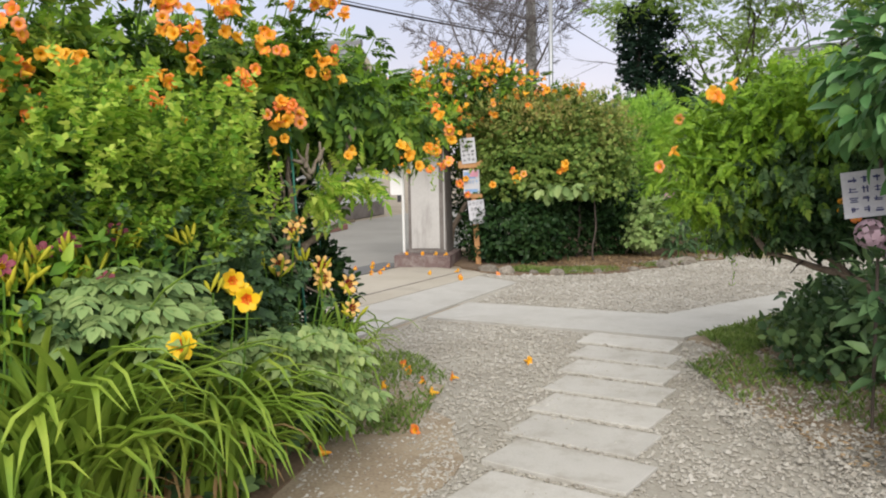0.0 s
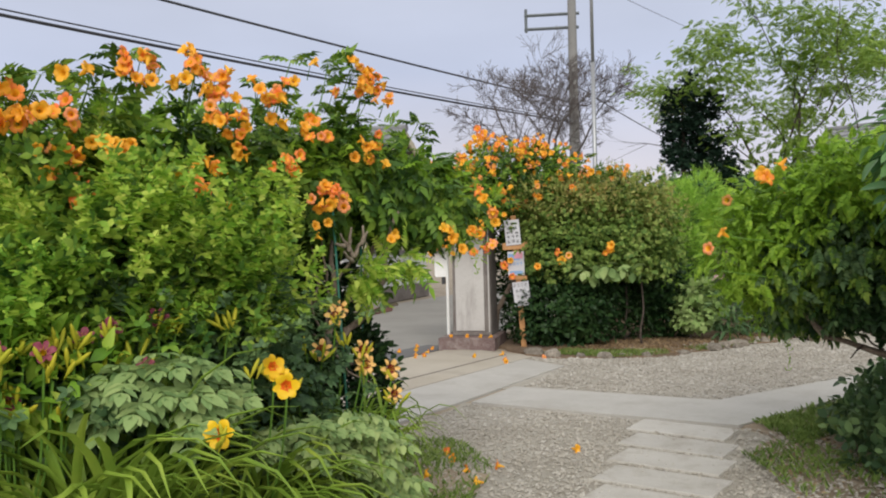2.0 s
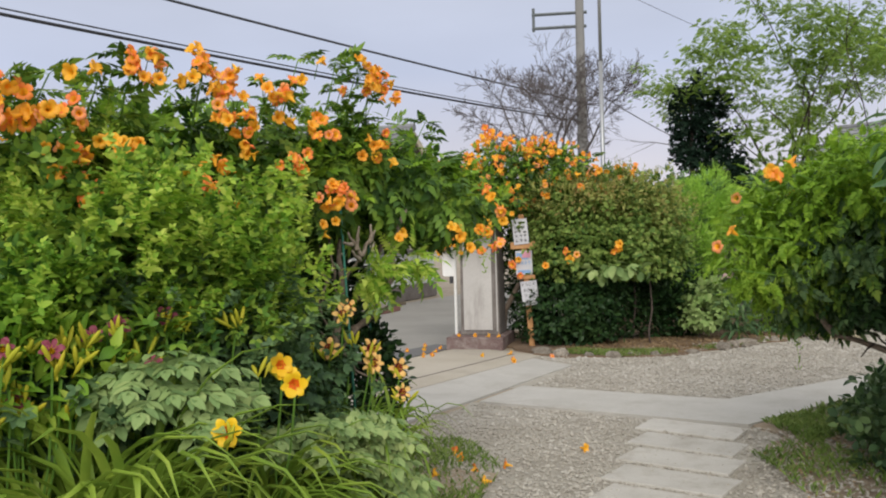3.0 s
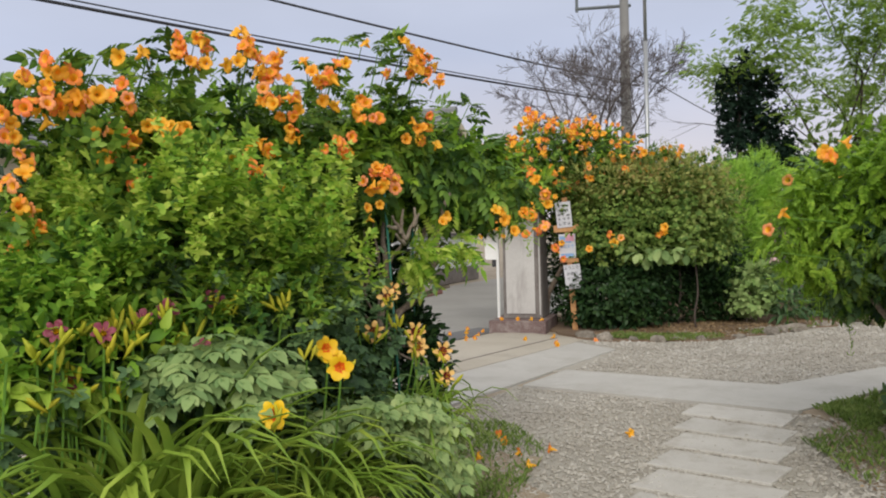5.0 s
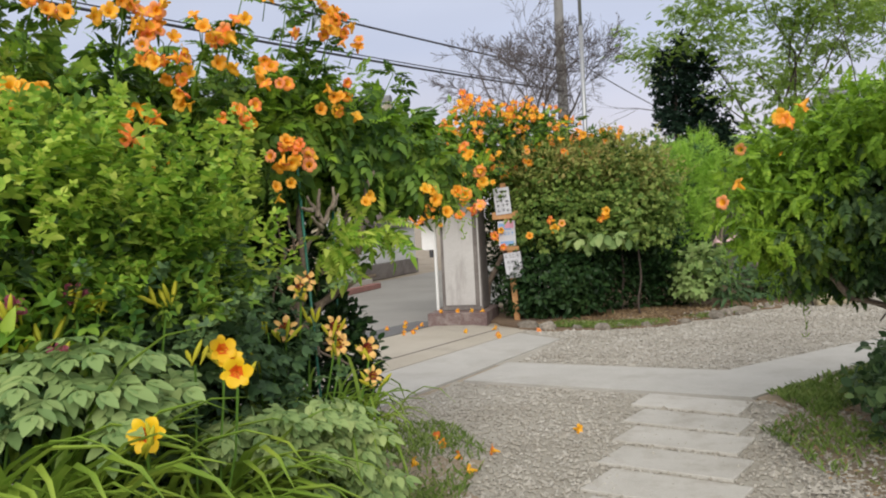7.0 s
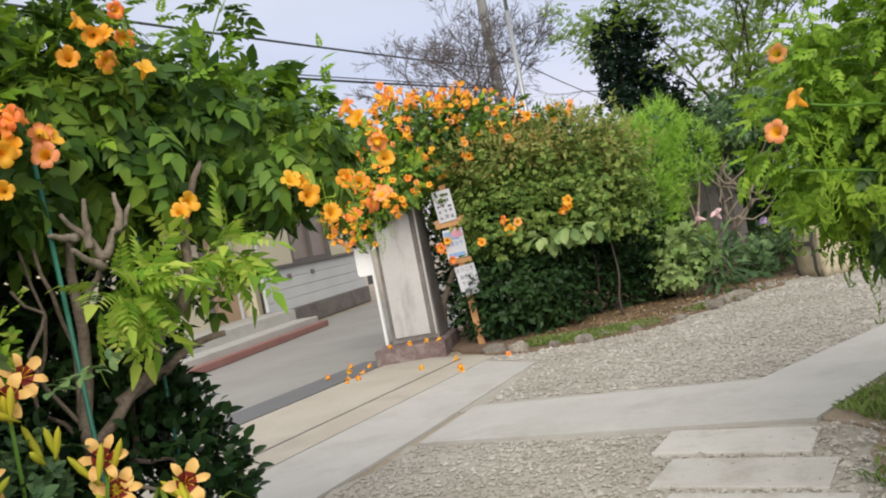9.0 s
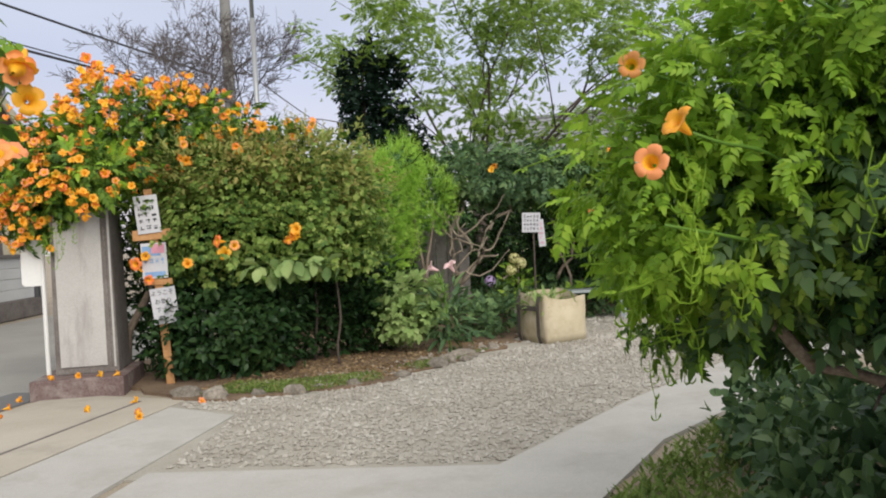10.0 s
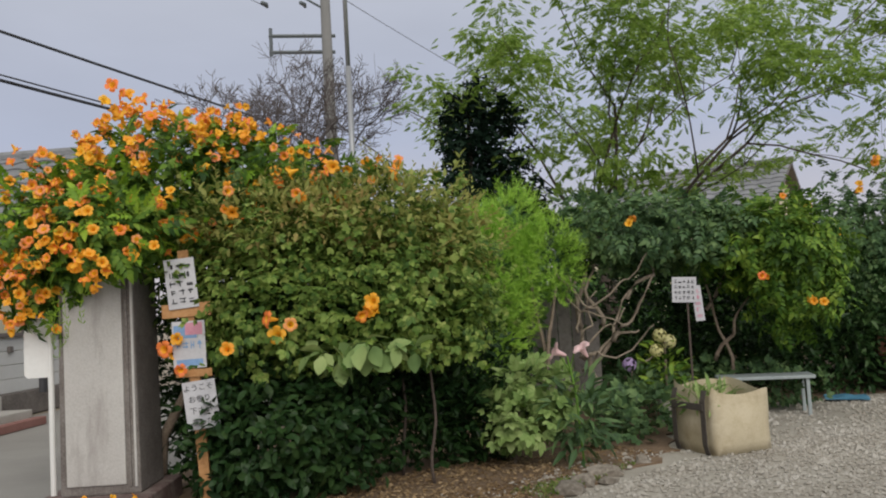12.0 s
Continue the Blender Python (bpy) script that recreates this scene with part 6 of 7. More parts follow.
def back_hedge():
    t = thing("background_hedge", (-2.0, 17.5, 0.0), "tall row of garden trees closing the yard", "hedge")
    g = random.Random(12)
    blobs = [((x, 17.6 + g.uniform(-0.4, 0.4), (1.2 if x < -3.4 else 0.9) + g.uniform(-0.15, 0.15)), (0.9, 0.7, (1.25 if x < -3.4 else 0.9) + g.uniform(-0.2, 0.25))) for x in np.arange(-7.2, 7.5, 0.95)]
    crown("foliage", t, L_FAR, VINE5, blobs, 13000, 0.25, 0.6, 0.3, up=0.2, hang=0.2, seed=81, drape=0.4)
    t = thing("background_hedge", (2.5, 15.5, 0.0), "dark garden hedge with a few orange flowers", "hedge")
    blobs = [((x, 15.6 + 0.2 * math.sin(x * 3), 1.45), (0.7, 0.6, 0.95)) for x in np.arange(-0.1, 6.5, 0.8)]
    crown("foliage", t, L_DEEP, VINE5, blobs, 8000, 0.19, 0.6, 0.3, low=0.3, up=0.1, hang=0.3, seed=82, drape=0.5)
    crown("under_foliage", t, L_GLOSSY_SHADE, BLADE, [((x, 15.6, 0.4), (0.6, 0.5, 0.45)) for x in np.arange(-3.4, 6.5, 0.9)], 6000, 0.12, 0.7, 0.15, up=0.3, seed=83)
    clusters(t, [(-0.05, 15.1, 2.25, 3), (0.3, 15.0, 2.2, 2), (-0.6, 15.0, 2.1, 2), (0.1, 14.9, 2.5, 3), (0.6, 14.95, 2.3, 3), (-0.3, 14.9, 1.75, 1), (0.9, 14.9, 1.6, 2)], (-0.1, -1, 0.1), 0.06, 1.1, stalks=False, seed=20)
    t = thing("dark_shrubbery", (-1.4, 14.2, 0.0), "dark evergreen shrubs behind the twisted tree and bench", "shrub")
    crown("foliage", t, L_GLOSSY_SHADE, BLADE, [((-2.3, 14.2, 0.85), (0.75, 0.4, 0.95)), ((-1.3, 14.3, 0.8), (0.75, 0.4, 0.95)), ((-0.4, 14.7, 0.7), (0.7, 0.4, 0.85))], 7000, 0.10, 0.7, 0.2, up=0.2, seed=85)
    t = thing("background_hedge", (-7.0, 13.5, 0.0), "leafy garden trees behind the gate hedge", "hedge")
    crown("foliage", t, L_FAR, ROUND, [((-6.0, 13.5, 1.2), (0.9, 0.8, 1.1)), ((-5.0, 13.2, 1.1), (0.9, 0.8, 1.1)), ((-4.2, 13.6, 1.2), (0.8, 0.7, 1.05)), ((-4.6, 14.6, 1.4), (0.9, 0.6, 1.0))], 5200, 0.12, 0.35, 0.2, up=0.2, seed=84)


back_hedge()
# planked fence behind the twisted tree
t = thing("board_fence", (-3.4, 13.9, 0.012), "weathered grey board fence behind the tree", "fence")
g = random.Random(9)
for k in range(6):
    part("board", box_bm(0.14, 0.02, 1.15 + g.uniform(-0.02, 0.02), (-0.3 + 0.15 * k, 0, 0.6), 0.003), M_FENCE, t)
part("rail", box_bm(1.0, 0.04, 0.06, (0.08, 0.03, 0.9), 0.004), M_FENCE, t)

# ---- yard things ----


def garden_bag():
    t = thing("garden_bag", None, "beige woven garden waste bag with dark straps, half filled", "bag", m=pose(-1.70, 11.07, 0, 0, 0, 39))
    a, b, h = 0.48, 0.46, 0.46
    verts, faces = [], []
    n, rows = 10, 6
    ring = []
    for r in range(rows + 1):
        z = h * r / rows
        for s in range(4):
            for k in range(n):
                u = k / n
                x, y = ((a * u, 0), (a, b * u), (a * (1 - u), b), (0, b * (1 - u)))[s]
                bulge = 0.03 * math.sin(math.pi * u) * math.sin(math.pi * min(1, r / rows + 0.1))
                dx, dy = ((0, -bulge), (bulge, 0), (0, bulge), (-bulge, 0))[s]
                d = noise.noise_vector(Vector((x * 6, y * 6, z * 6))) * 0.012 * (r > 0)
                top = (0.04 * math.sin(u * math.pi * 1.0 + s * 1.7) * (r / rows) ** 3)
                verts.append((x + dx + d.x, y + dy + d.y, z - top + (0.03 if (r == rows and k == 0) else 0)))
    m = 4 * n
    for r in range(rows):
        for k in range(m):
            faces.append((r * m + k, r * m + (k + 1) % m, (r + 1) * m + (k + 1) % m, (r + 1) * m + k))
    faces.append(tuple(range(m))[::-1])
    ob = mesh("body", verts, faces, M_BAG, t, smooth=True)
    # straps on the face turned to the hedge
    for y in (0.06, 0.40):
        pts = [(-0.054 if 0 < k < 6 else -0.03, y, h * k / 6 + 0.004) for k in range(7)]
        V, F = [], []
        for p in pts:
            V += [(p[0], p[1] - 0.026, p[2]), (p[0], p[1] + 0.026, p[2]), (p[0] - 0.006, p[1] + 0.026, p[2]), (p[0] - 0.006, p[1] - 0.026, p[2])]
        for k in range(6):
            for q in range(4):
                F.append((4 * k + q, 4 * k + (q + 1) % 4, 4 * k + 4 + (q + 1) % 4, 4 * k + 4 + q))
        mesh("strap", V, F, M_STRAP, t)
    part("handle", box_bm(0.010, 0.36, 0.05, (-0.062, 0.23, 0.345), 0.003), M_STRAP, t)
    crown("plant_waste", t, L_PALE, NARROW, [((-1.75, 11.40, 0.36), (0.25, 0.25, 0.08))], 160, 0.12, 0.9, 0.1, up=0.2, seed=91).matrix_local = pose(0, 0, 0, 0, 0, -39)


garden_bag()


def bench():
    t = thing("low_bench", (-1.28, 13.2, 0.0), "low grey metal bench with thin legs", "bench")
    part("seat", box_bm(0.85, 0.34, 0.03, (0, 0, 0.35), 0.006, pose(0, 0, 0, 0, 0, 6)), M_BENCH, t)
    for x in (-0.38, 0.36):
        for y in (-0.13, 0.13):
            part("leg", box_bm(0.03, 0.03, 0.34, (x, y, 0.17), 0.003, pose(0, 0, 0, 0, 0, 6)), M_BENCH, t)


bench()


def hydrangea(at, height, heads, mat, leaf, seed, label):
    t = thing("hydrangea", at, label, "hydrangea", "hydrangeas")
    x, y, z = at
    crown("foliage", t, leaf, BLADE, [((x, y, z + height * 0.6), (0.22, 0.2, height * 0.42))], 170, 0.12, 0.7, 0.15, up=0.2, seed=seed)
    g = random.Random(seed)
    for hx, hz in heads:
        V, F = [], []
        for k in range(70):
            d = Vector((g.gauss(0, 1), g.gauss(0, 1), g.gauss(0.2, 1))).normalized() * 0.065
            e = d.cross(Vector((0.3, 0.5, 0.8))).normalized() * 0.018
            h = d.normalized().cross(e)
            o = len(V)
            c = Vector((hx, -0.12, height + hz)) + d
            V += [c + e, c + h, c - e, c - h]
            F.append((o, o + 1, o + 2, o + 3))
        mesh("flower_head", V, F, mat, t)
    v, f = tube([(0, 0, 0), (0.01, 0, height)], 0.012, 5)
    mesh("stem", v, f, M_BARK, t)
    return t


hydrangea((-2.15, 12.95, 0.012), 0.72, ((-0.02, 0.06), (0.06, 0.0), (-0.06, -0.08)), P_HYDY, L_BRIGHT, 92, "potted hydrangea with creamy yellow flower heads")
hydrangea((-2.45, 12.8, 0.012), 0.5, ((0.0, 0.03),), P_HYDV, L_DEEP, 93, "low hydrangea with one mauve flower head")
hydrangea((0.25, 14.6, 0.0), 0.6, ((0.0, 0.0), (0.12, 0.02)), P_HYDV, L_BRIGHT, 94, "hydrangea with mauve heads in front of the planter")
hydrangea((0.12, 4.35, 0.015), 0.92, ((-0.12, 0.0), (-0.02, -0.06), (0.1, 0.02)), P_HYDP, L_DEEP, 95, "hydrangea with dusty pink heads below the paper notice")


def pot(at, r, h, material, label):
    prof = [(r * 0.72, 0), (r * 0.95, h * 0.85), (r * 1.08, h * 0.86), (r * 1.08, h), (r * 0.92, h), (r * 0.85, h * 0.8), (0.001, h * 0.78)]
    V, F = [], []
    for q, z in prof:
        for k in range(16):
            V.append((q * math.cos(math.pi * k / 8), q * math.sin(math.pi * k / 8), z))
    for i in range(len(prof) - 1):
        for k in range(16):
            F.append((i * 16 + k, i * 16 + (k + 1) % 16, (i + 1) * 16 + (k + 1) % 16, (i + 1) * 16 + k))
    F.append(tuple(range(16))[::-1])
    ob = mesh("flower_pot", V, F, material, smooth=False)
    ob.location = at
    return tagged(ob, label, "flower pot", "flower pots")


pot((-2.1, 12.75, 0.012), 0.15, 0.26, M_POTW, "pale round flower pot on the bed edge")
pot((0.24, 3.75, 0.004), 0.10, 0.17, M_TERRA, "terracotta flower pot with a pale rim on the soil")
t = thing("planter_box", (0.25, 14.95, 0.0), "long terracotta planter raised before the hedge", "planter")
part("box", box_bm(1.1, 0.3, 0.24, (0.25, 0, 0.50), 0.02), M_TERRA, t)
part("stand", box_bm(1.0, 0.25, 0.38, (0.25, 0, 0.19), 0.01), M_BARKDARK, t)
ob = mesh("blue_sheet", [(x * 0.1 - 0.68, 14.0 + y * 0.1, 0.035 + 0.05 * noise.noise(Vector((x * 0.7, y * 0.7, 2)))) for y in range(4) for x in range(5)], [(y * 5 + x, y * 5 + x + 1, y * 5 + x + 6, y * 5 + x + 5) for y in range(3) for x in range(4)], M_TARP)
mod = ob.modifiers.new("thickness", "SOLIDIFY")
mod.thickness = 0.01
tagged(ob, "crumpled blue plastic sheet lying on the gravel", "plastic sheet")
t = thing("pink_lily", (-2.6, 10.75, 0.012), "pale pink trumpet lilies on a leafy stem", "lily")
PINKS = [flower_data("flower", trumpet(9), (P_PINK, P_PINK))]
g = random.Random(2)
for x, z, w in ((-0.14, 0.80, (-0.8, -0.35, 0.35)), (0.05, 0.82, (-0.35, -0.4, 0.7))):
    share("flower", PINKS[0], facing((x, -0.1, z), w, 1.7), t)
v, f = join([tube([(0, 0, 0), (-0.02, -0.03, 0.5), (-0.06, -0.06, 0.76)], 0.008, 5), tube([(-0.03, -0.03, 0.6), (-0.12, -0.07, 0.79)], 0.005, 4), tube([(-0.05, -0.04, 0.68), (0.0, -0.07, 0.8)], 0.005, 4)])
mesh("stem", v, f, L_STEM, t)
crown("leaves", t, L_DEEP, NARROW, [((-2.62, 10.72, 0.35), (0.2, 0.2, 0.32))], 120, 0.16, 0.6, 0.1, up=0.2, seed=96)
t = thing("low_planting", (-2.6, 11.8, 0.012), "low leafy ground plants along the bed", "ground cover", kind="stuff")
crown("leaves", t, L_DEEP, LOBED, [((-2.75, 11.7, 0.16), (0.5, 0.5, 0.2)), ((-2.3, 12.2, 0.18), (0.35, 0.4, 0.22)), ((-1.6, 13.6, 0.2), (0.9, 0.35, 0.25))], 1100, 0.12, 0.5, 0.2, up=0.4, seed=97)

# ---- vine shrub on the inner side ----


def right_vine():
    t = thing("trumpet_vine", (-0.2, 5.6, 0.015), "spreading trumpet vine shrub with few orange flowers and trailing buds", "flowering vine", "trumpet vines")
    blobs = [((-0.42, 5.2, 1.22), (0.40, 0.42, 0.36)), ((0.0, 5.25, 1.34), (0.46, 0.46, 0.42)), ((-0.72, 5.15, 1.10), (0.22, 0.30, 0.20)), ((0.4, 5.3, 1.42), (0.5, 0.5, 0.46)), ((-0.35, 5.5, 1.45), (0.45, 0.4, 0.35))]
    crown("foliage", t, L_VINE, VINE, blobs + [((-0.78, 5.6, 0.86), (0.24, 0.30, 0.24))], 3900, 0.105, 0.5, 0.34, low=0.74, up=0.0, wild=0.42, hang=0.55, seed=101, drape=0.65, freq=4.5, gap=0.5)
    # darker copy of the crown: canopy shade carried by the leaf colour
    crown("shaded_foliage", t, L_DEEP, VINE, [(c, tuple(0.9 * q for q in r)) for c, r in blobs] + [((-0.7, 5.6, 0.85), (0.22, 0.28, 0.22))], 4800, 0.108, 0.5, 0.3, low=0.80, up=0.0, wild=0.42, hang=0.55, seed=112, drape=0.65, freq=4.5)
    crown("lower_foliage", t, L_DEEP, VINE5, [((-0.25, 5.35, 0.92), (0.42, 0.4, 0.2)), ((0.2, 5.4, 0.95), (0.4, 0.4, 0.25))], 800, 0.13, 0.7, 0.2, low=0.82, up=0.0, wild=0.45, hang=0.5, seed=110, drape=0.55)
    # same vine leaves, near-black to paint the deep shade on the right side
    crown("deep_shade_foliage", t, L_GLOSSY_SHADE, VINE5, [((0.12, 5.05, 1.12), (0.44, 0.3, 0.34)), ((0.5, 5.0, 1.3), (0.4, 0.35, 0.4)), ((-0.3, 5.1, 1.0), (0.28, 0.26, 0.2))], 2400, 0.11, 0.3, 0.25, low=0.82, up=0.0, wild=0.42, hang=0.55, seed=111, drape=0.65)
    young = [((-0.92, 5.08, 1.18), (0.24, 0.28, 0.26)), ((-0.75, 4.98, 1.42), (0.34, 0.28, 0.24)), ((-0.3, 4.95, 1.6), (0.4, 0.3, 0.2)), ((-0.94, 5.2, 1.0), (0.14, 0.2, 0.12))]
    crown("young_foliage", t, L_VINEYOUNG, VINE, young, 2200, 0.085, 0.6, 0.3, low=0.8, up=0.1, wild=0.5, hang=0.3, seed=102, drape=0.3)
    limbs(t, [((0.28, 5.35, 0.0), (0.08, 5.28, 0.48)), ((0.08, 5.28, 0.46), (-0.24, 5.2, 0.64)), ((-0.22, 5.2, 0.63), (-0.60, 5.2, 0.73)), ((-0.05, 5.24, 0.55), (-0.34, 5.2, 0.76)), ((-0.34, 5.2, 0.75), (-0.52, 5.2, 1.0)),
              ((0.08, 5.28, 0.46), (0.1, 5.3, 1.2)), ((0.12, 5.3, 0.5), (0.45, 5.4, 1.1)), ((-0.58, 5.2, 0.72), (-0.74, 5.2, 0.9))], M_BARK, 0.022, 0.011, 71, 0.07)
    limbs(t, [((-0.3, 5.18, 0.67), (-0.42, 5.16, 0.76)), ((-0.4, 5.2, 0.69), (-0.46, 5.16, 0.62)), ((-0.14, 5.2, 0.6), (-0.2, 5.14, 0.72))], M_BARKDARK, 0.008, 0.003, 76, 0.1, "twig")
    limbs(t, [((-0.5, 5.1, 1.05), (-0.99, 4.62, 1.12)), ((-0.6, 5.0, 1.2), (-0.93, 4.60, 1.30)), ((-0.6, 5.1, 1.3), (-1.0, 4.85, 1.47)), ((-0.4, 4.95, 1.5), (-0.75, 4.72, 1.62))], L_STEM, 0.006, 0.003, 75, 0.08, "shoot")
    # thin young shoots that reach out over the path
    g = random.Random(44)
    base = t.matrix_world.translation
    P, O, S = [], [], []
    for k in range(26):
        a = Vector((-0.72 + g.uniform(-0.1, 0.2), 5.2 + g.uniform(-0.25, 0.25), g.uniform(0.95, 1.6)))
        b = a + Vector((g.uniform(-0.55, -0.25), g.uniform(-0.2, 0.25), g.uniform(-0.16, 0.14)))
        if k in (3, 9, 15):
            b = Vector((-1.26, 5.55 + 0.1 * g.random(), 1.0 + 0.03 * k / 3))
        line = wander(a - base, b - base, 0.10, 8, k + 7)
        v, f = tube(line, [0.0035] * 5 + [0.002] * 4, 4)
        mesh("shoot", v, f, L_VINEYOUNG, t, smooth=True)
        for i, p in enumerate(line[1:]):
            for m in range(3):
                P.append(p)
                O.append((g.gauss(-0.3, 0.7), g.gauss(0, 0.7), g.gauss(0.1, 0.4)))
                S.append((0.078 - 0.006 * i) * g.uniform(0.7, 1.2))
    v, f = place(VINE, np.array(P), np.array(O), np.array(S), 0.1, 0.2)
    mesh("shoot_foliage", v, f, L_VINEYOUNG, t)
    clusters(t, [(-1.02, 4.49, 1.24, 1), (-0.965, 4.55, 1.32, 1), (-1.03, 4.90, 1.50, 1)], (-0.2, -0.95, 0.15), 0.0, 0.92, seed=23, turn=0.22)
    clusters(t, [(-0.78, 4.66, 1.63, 3), (-0.70, 4.70, 1.66, 1), (-0.15, 4.75, 1.02, 2), (-0.1, 4.7, 0.98, 1)], (-0.2, -0.95, 0.1), 0.04, 0.95, seed=24)
    bud_bunch(t, [(-0.95, 4.58, 1.26, 0.26), (-0.96, 4.98, 1.04, 0.2), (-0.92, 5.0, 0.98, 0.24), (-0.98, 5.15, 0.9, 0.2), (-0.97, 6.05, 0.62, 0.22), (-0.86, 5.6, 0.82, 0.2), (-0.9, 4.66, 1.24, 0.16), (-0.92, 4.72, 1.12, 0.17), (-0.8, 4.75, 1.06, 0.15), (-0.6, 4.6, 1.25, 0.2), (-1.0, 5.0, 1.2, 0.15), (-1.05, 4.9, 1.05, 0.2)], 0.03, 6)


right_vine()
t = thing("dark_undergrowth", (-0.2, 5.9, 0.015), "dark evergreen shrub under the trumpet vine", "shrub")
crown("foliage", t, L_DEEP, ROUND, [((-0.2, 5.9, 0.22), (0.42, 0.55, 0.26)), ((-0.36, 5.75, 0.18), (0.28, 0.4, 0.2)), ((-0.32, 6.9, 0.2), (0.28, 0.6, 0.24)), ((-0.2, 5.3, 0.2), (0.34, 0.3, 0.24)), ((0.25, 5.5, 0.22), (0.4, 0.5, 0.26)), ((0.1, 6.6, 0.22), (0.5, 0.6, 0.26)), ((0.8, 6.0, 0.4), (0.5, 0.9, 0.5))], 7500, 0.062, 0.4, 0.3, up=0.3, seed=103, drape=0.5, freq=4)
limbs(t, [((-0.2, 5.9, 0), (-0.2, 5.9, 0.35))], M_BARKDARK, 0.015, 0.008, 80)
t = thing("broadleaf_tree", (0.35, 4.25, 0.015), "young broadleaf tree with drooping grey-green leaves", "tree")
crown("foliage", t, L_BROAD, OVAL, [((0.14, 4.0, 1.62), (0.32, 0.32, 0.36)), ((0.4, 4.1, 1.75), (0.4, 0.4, 0.42)), ((0.28, 4.1, 1.35), (0.22, 0.25, 0.2))], 1300, 0.105, 0.6, 0.15, low=1.1, up=0.0, wild=0.5, hang=0.4, seed=104)
limbs(t, [((0.4, 4.25, 0), (0.38, 4.2, 1.2)), ((0.38, 4.2, 1.1), (0.1, 4.05, 1.6)), ((0.38, 4.2, 1.1), (0.5, 4.2, 1.8))], M_BARK, 0.026, 0.012, 84)
t = thing("big_leaf_plant", (0.22, 4.05, 0.004), "low plant with large rounded leaves", "plant")
crown("leaves", t, L_BROAD, ROUND, [((0.26, 4.05, 0.24), (0.15, 0.18, 0.15))], 46, 0.11, 0.7, 0.1, up=0.3, wild=0.4, hang=0.2, seed=105)
t = thing("garden_shrub", (1.6, 6.5, 0.015), "leafy shrubs filling the bed behind", "shrub")
crown("foliage", t, L_DEEP, LOBED, [((1.3, 5.6, 0.9), (0.6, 0.9, 0.9)), ((1.9, 7.0, 1.0), (0.8, 1.0, 1.0)), ((1.4, 4.2, 0.8), (0.5, 0.6, 0.8))], 1900, 0.15, 0.35, 0.2, up=0.2, seed=106)

# ---- rocks, fallen flowers, litter, grass, gravel ----


def rock(at, s, seed):
    bm = bmesh.new()
    bmesh.ops.create_icosphere(bm, subdivisions=2, radius=1.0)
    for q in bm.verts:
        d = noise.noise(q.co * 1.4 + Vector((seed * 3.1, 0, 0))) * 0.45
        q.co = q.co * (1 + d)
        q.co.x *= s[0]
        q.co.y *= s[1]
        q.co.z = max(q.co.z * s[2], -0.3 * s[2])
    me = bpy.data.meshes.new("rock")
    bm.to_mesh(me)
    bm.free()
    me.materials.append(M_ROCK)
    ob = new("rock", me)
    ob.location = at
    return tagged(ob, "rough grey-brown garden rock on the bed edge", "rock", "bed edge rocks")


g = random.Random(31)
for k, (x, y, s) in enumerate(((-4.25, 8.72, 0.13), (-3.98, 8.62, 0.11), (-3.42, 8.78, 0.10), (-3.68, 8.70, 0.06), (-3.05, 9.05, 0.06), (-2.75, 9.4, 0.07), (-2.55, 9.85, 0.10), (-2.5, 10.1, 0.08), (-2.42, 10.4, 0.12), (-2.35, 10.15, 0.06), (-3.3, 8.95, 0.04), (-2.2, 10.8, 0.06))):
    rock((x, y, 0.012), (s, s * g.uniform(0.7, 1.0), s * g.uniform(0.5, 0.8)), k)
FALL = [(-2.62, 4.42, 0), (-2.2, 4.3, 0), (-2.45, 3.95, 0), (-2.12, 3.95, 0), (-2.36, 3.6, 0), (-1.95, 4.85, 0), (-1.85, 3.35, 0), (-2.3, 4.15, 0), (-2.5, 4.3, 0), (-2.05, 2.9, 0), (-4.3, 8.1, 0), (-4.2, 7.95, 0), (-5.3, 8.0, 0), (-5.45, 8.3, 0), (-5.7, 8.4, 0), (-5.5, 8.1, 0), (-5.9, 8.7, 0), (-5.6, 8.6, 0), (-5.35, 7.9, 0), (-5.8, 8.2, 0), (-4.55, 8.5, 0), (-4.75, 8.2, 0), (-4.0, 8.45, 0)]
for k, (x, y, z) in enumerate(FALL):
    ob = new("fallen_flower", TRUMPETS[k % len(TRUMPETS)])
    tilt = g.uniform(45, 100)
    ob.matrix_world = pose(x, y, 0.018 + z, tilt, g.uniform(-15, 15), g.uniform(0, 360)) @ Matrix.Diagonal((0.62, 0.85, 0.9, 1))
    tagged(ob, "wilted orange trumpet flower fallen on the ground", "fallen flower", "fallen flowers")
for k, (x, y) in enumerate(((0.0, 0.06), (0.17, 0.05), (0.30, 0.04), (-0.2, 0.05))):
    ob = new("fallen_flower", TRUMPETS[2])
    ob.matrix_world = pose(-5.19, 8.73, -0.045, 0, 0, 20) @ pose(x, y, 0.208, 70, 10 * k, 60 * k) @ Matrix.Diagonal((0.55, 0.75, 0.8, 1))
    tagged(ob, "wilted orange trumpet flower lying on the plinth", "fallen flower", "fallen flowers")


def inside(poly, x, y):
    c = np.zeros(len(x), bool)
    for i in range(len(poly)):
        (x0, y0), (x1, y1) = poly[i], poly[i - 1]
        hit = ((y0 > y) != (y1 > y)) & (x < (x1 - x0) * (y - y0) / (y1 - y0 + 1e-12) + x0)
        c ^= hit
    return c


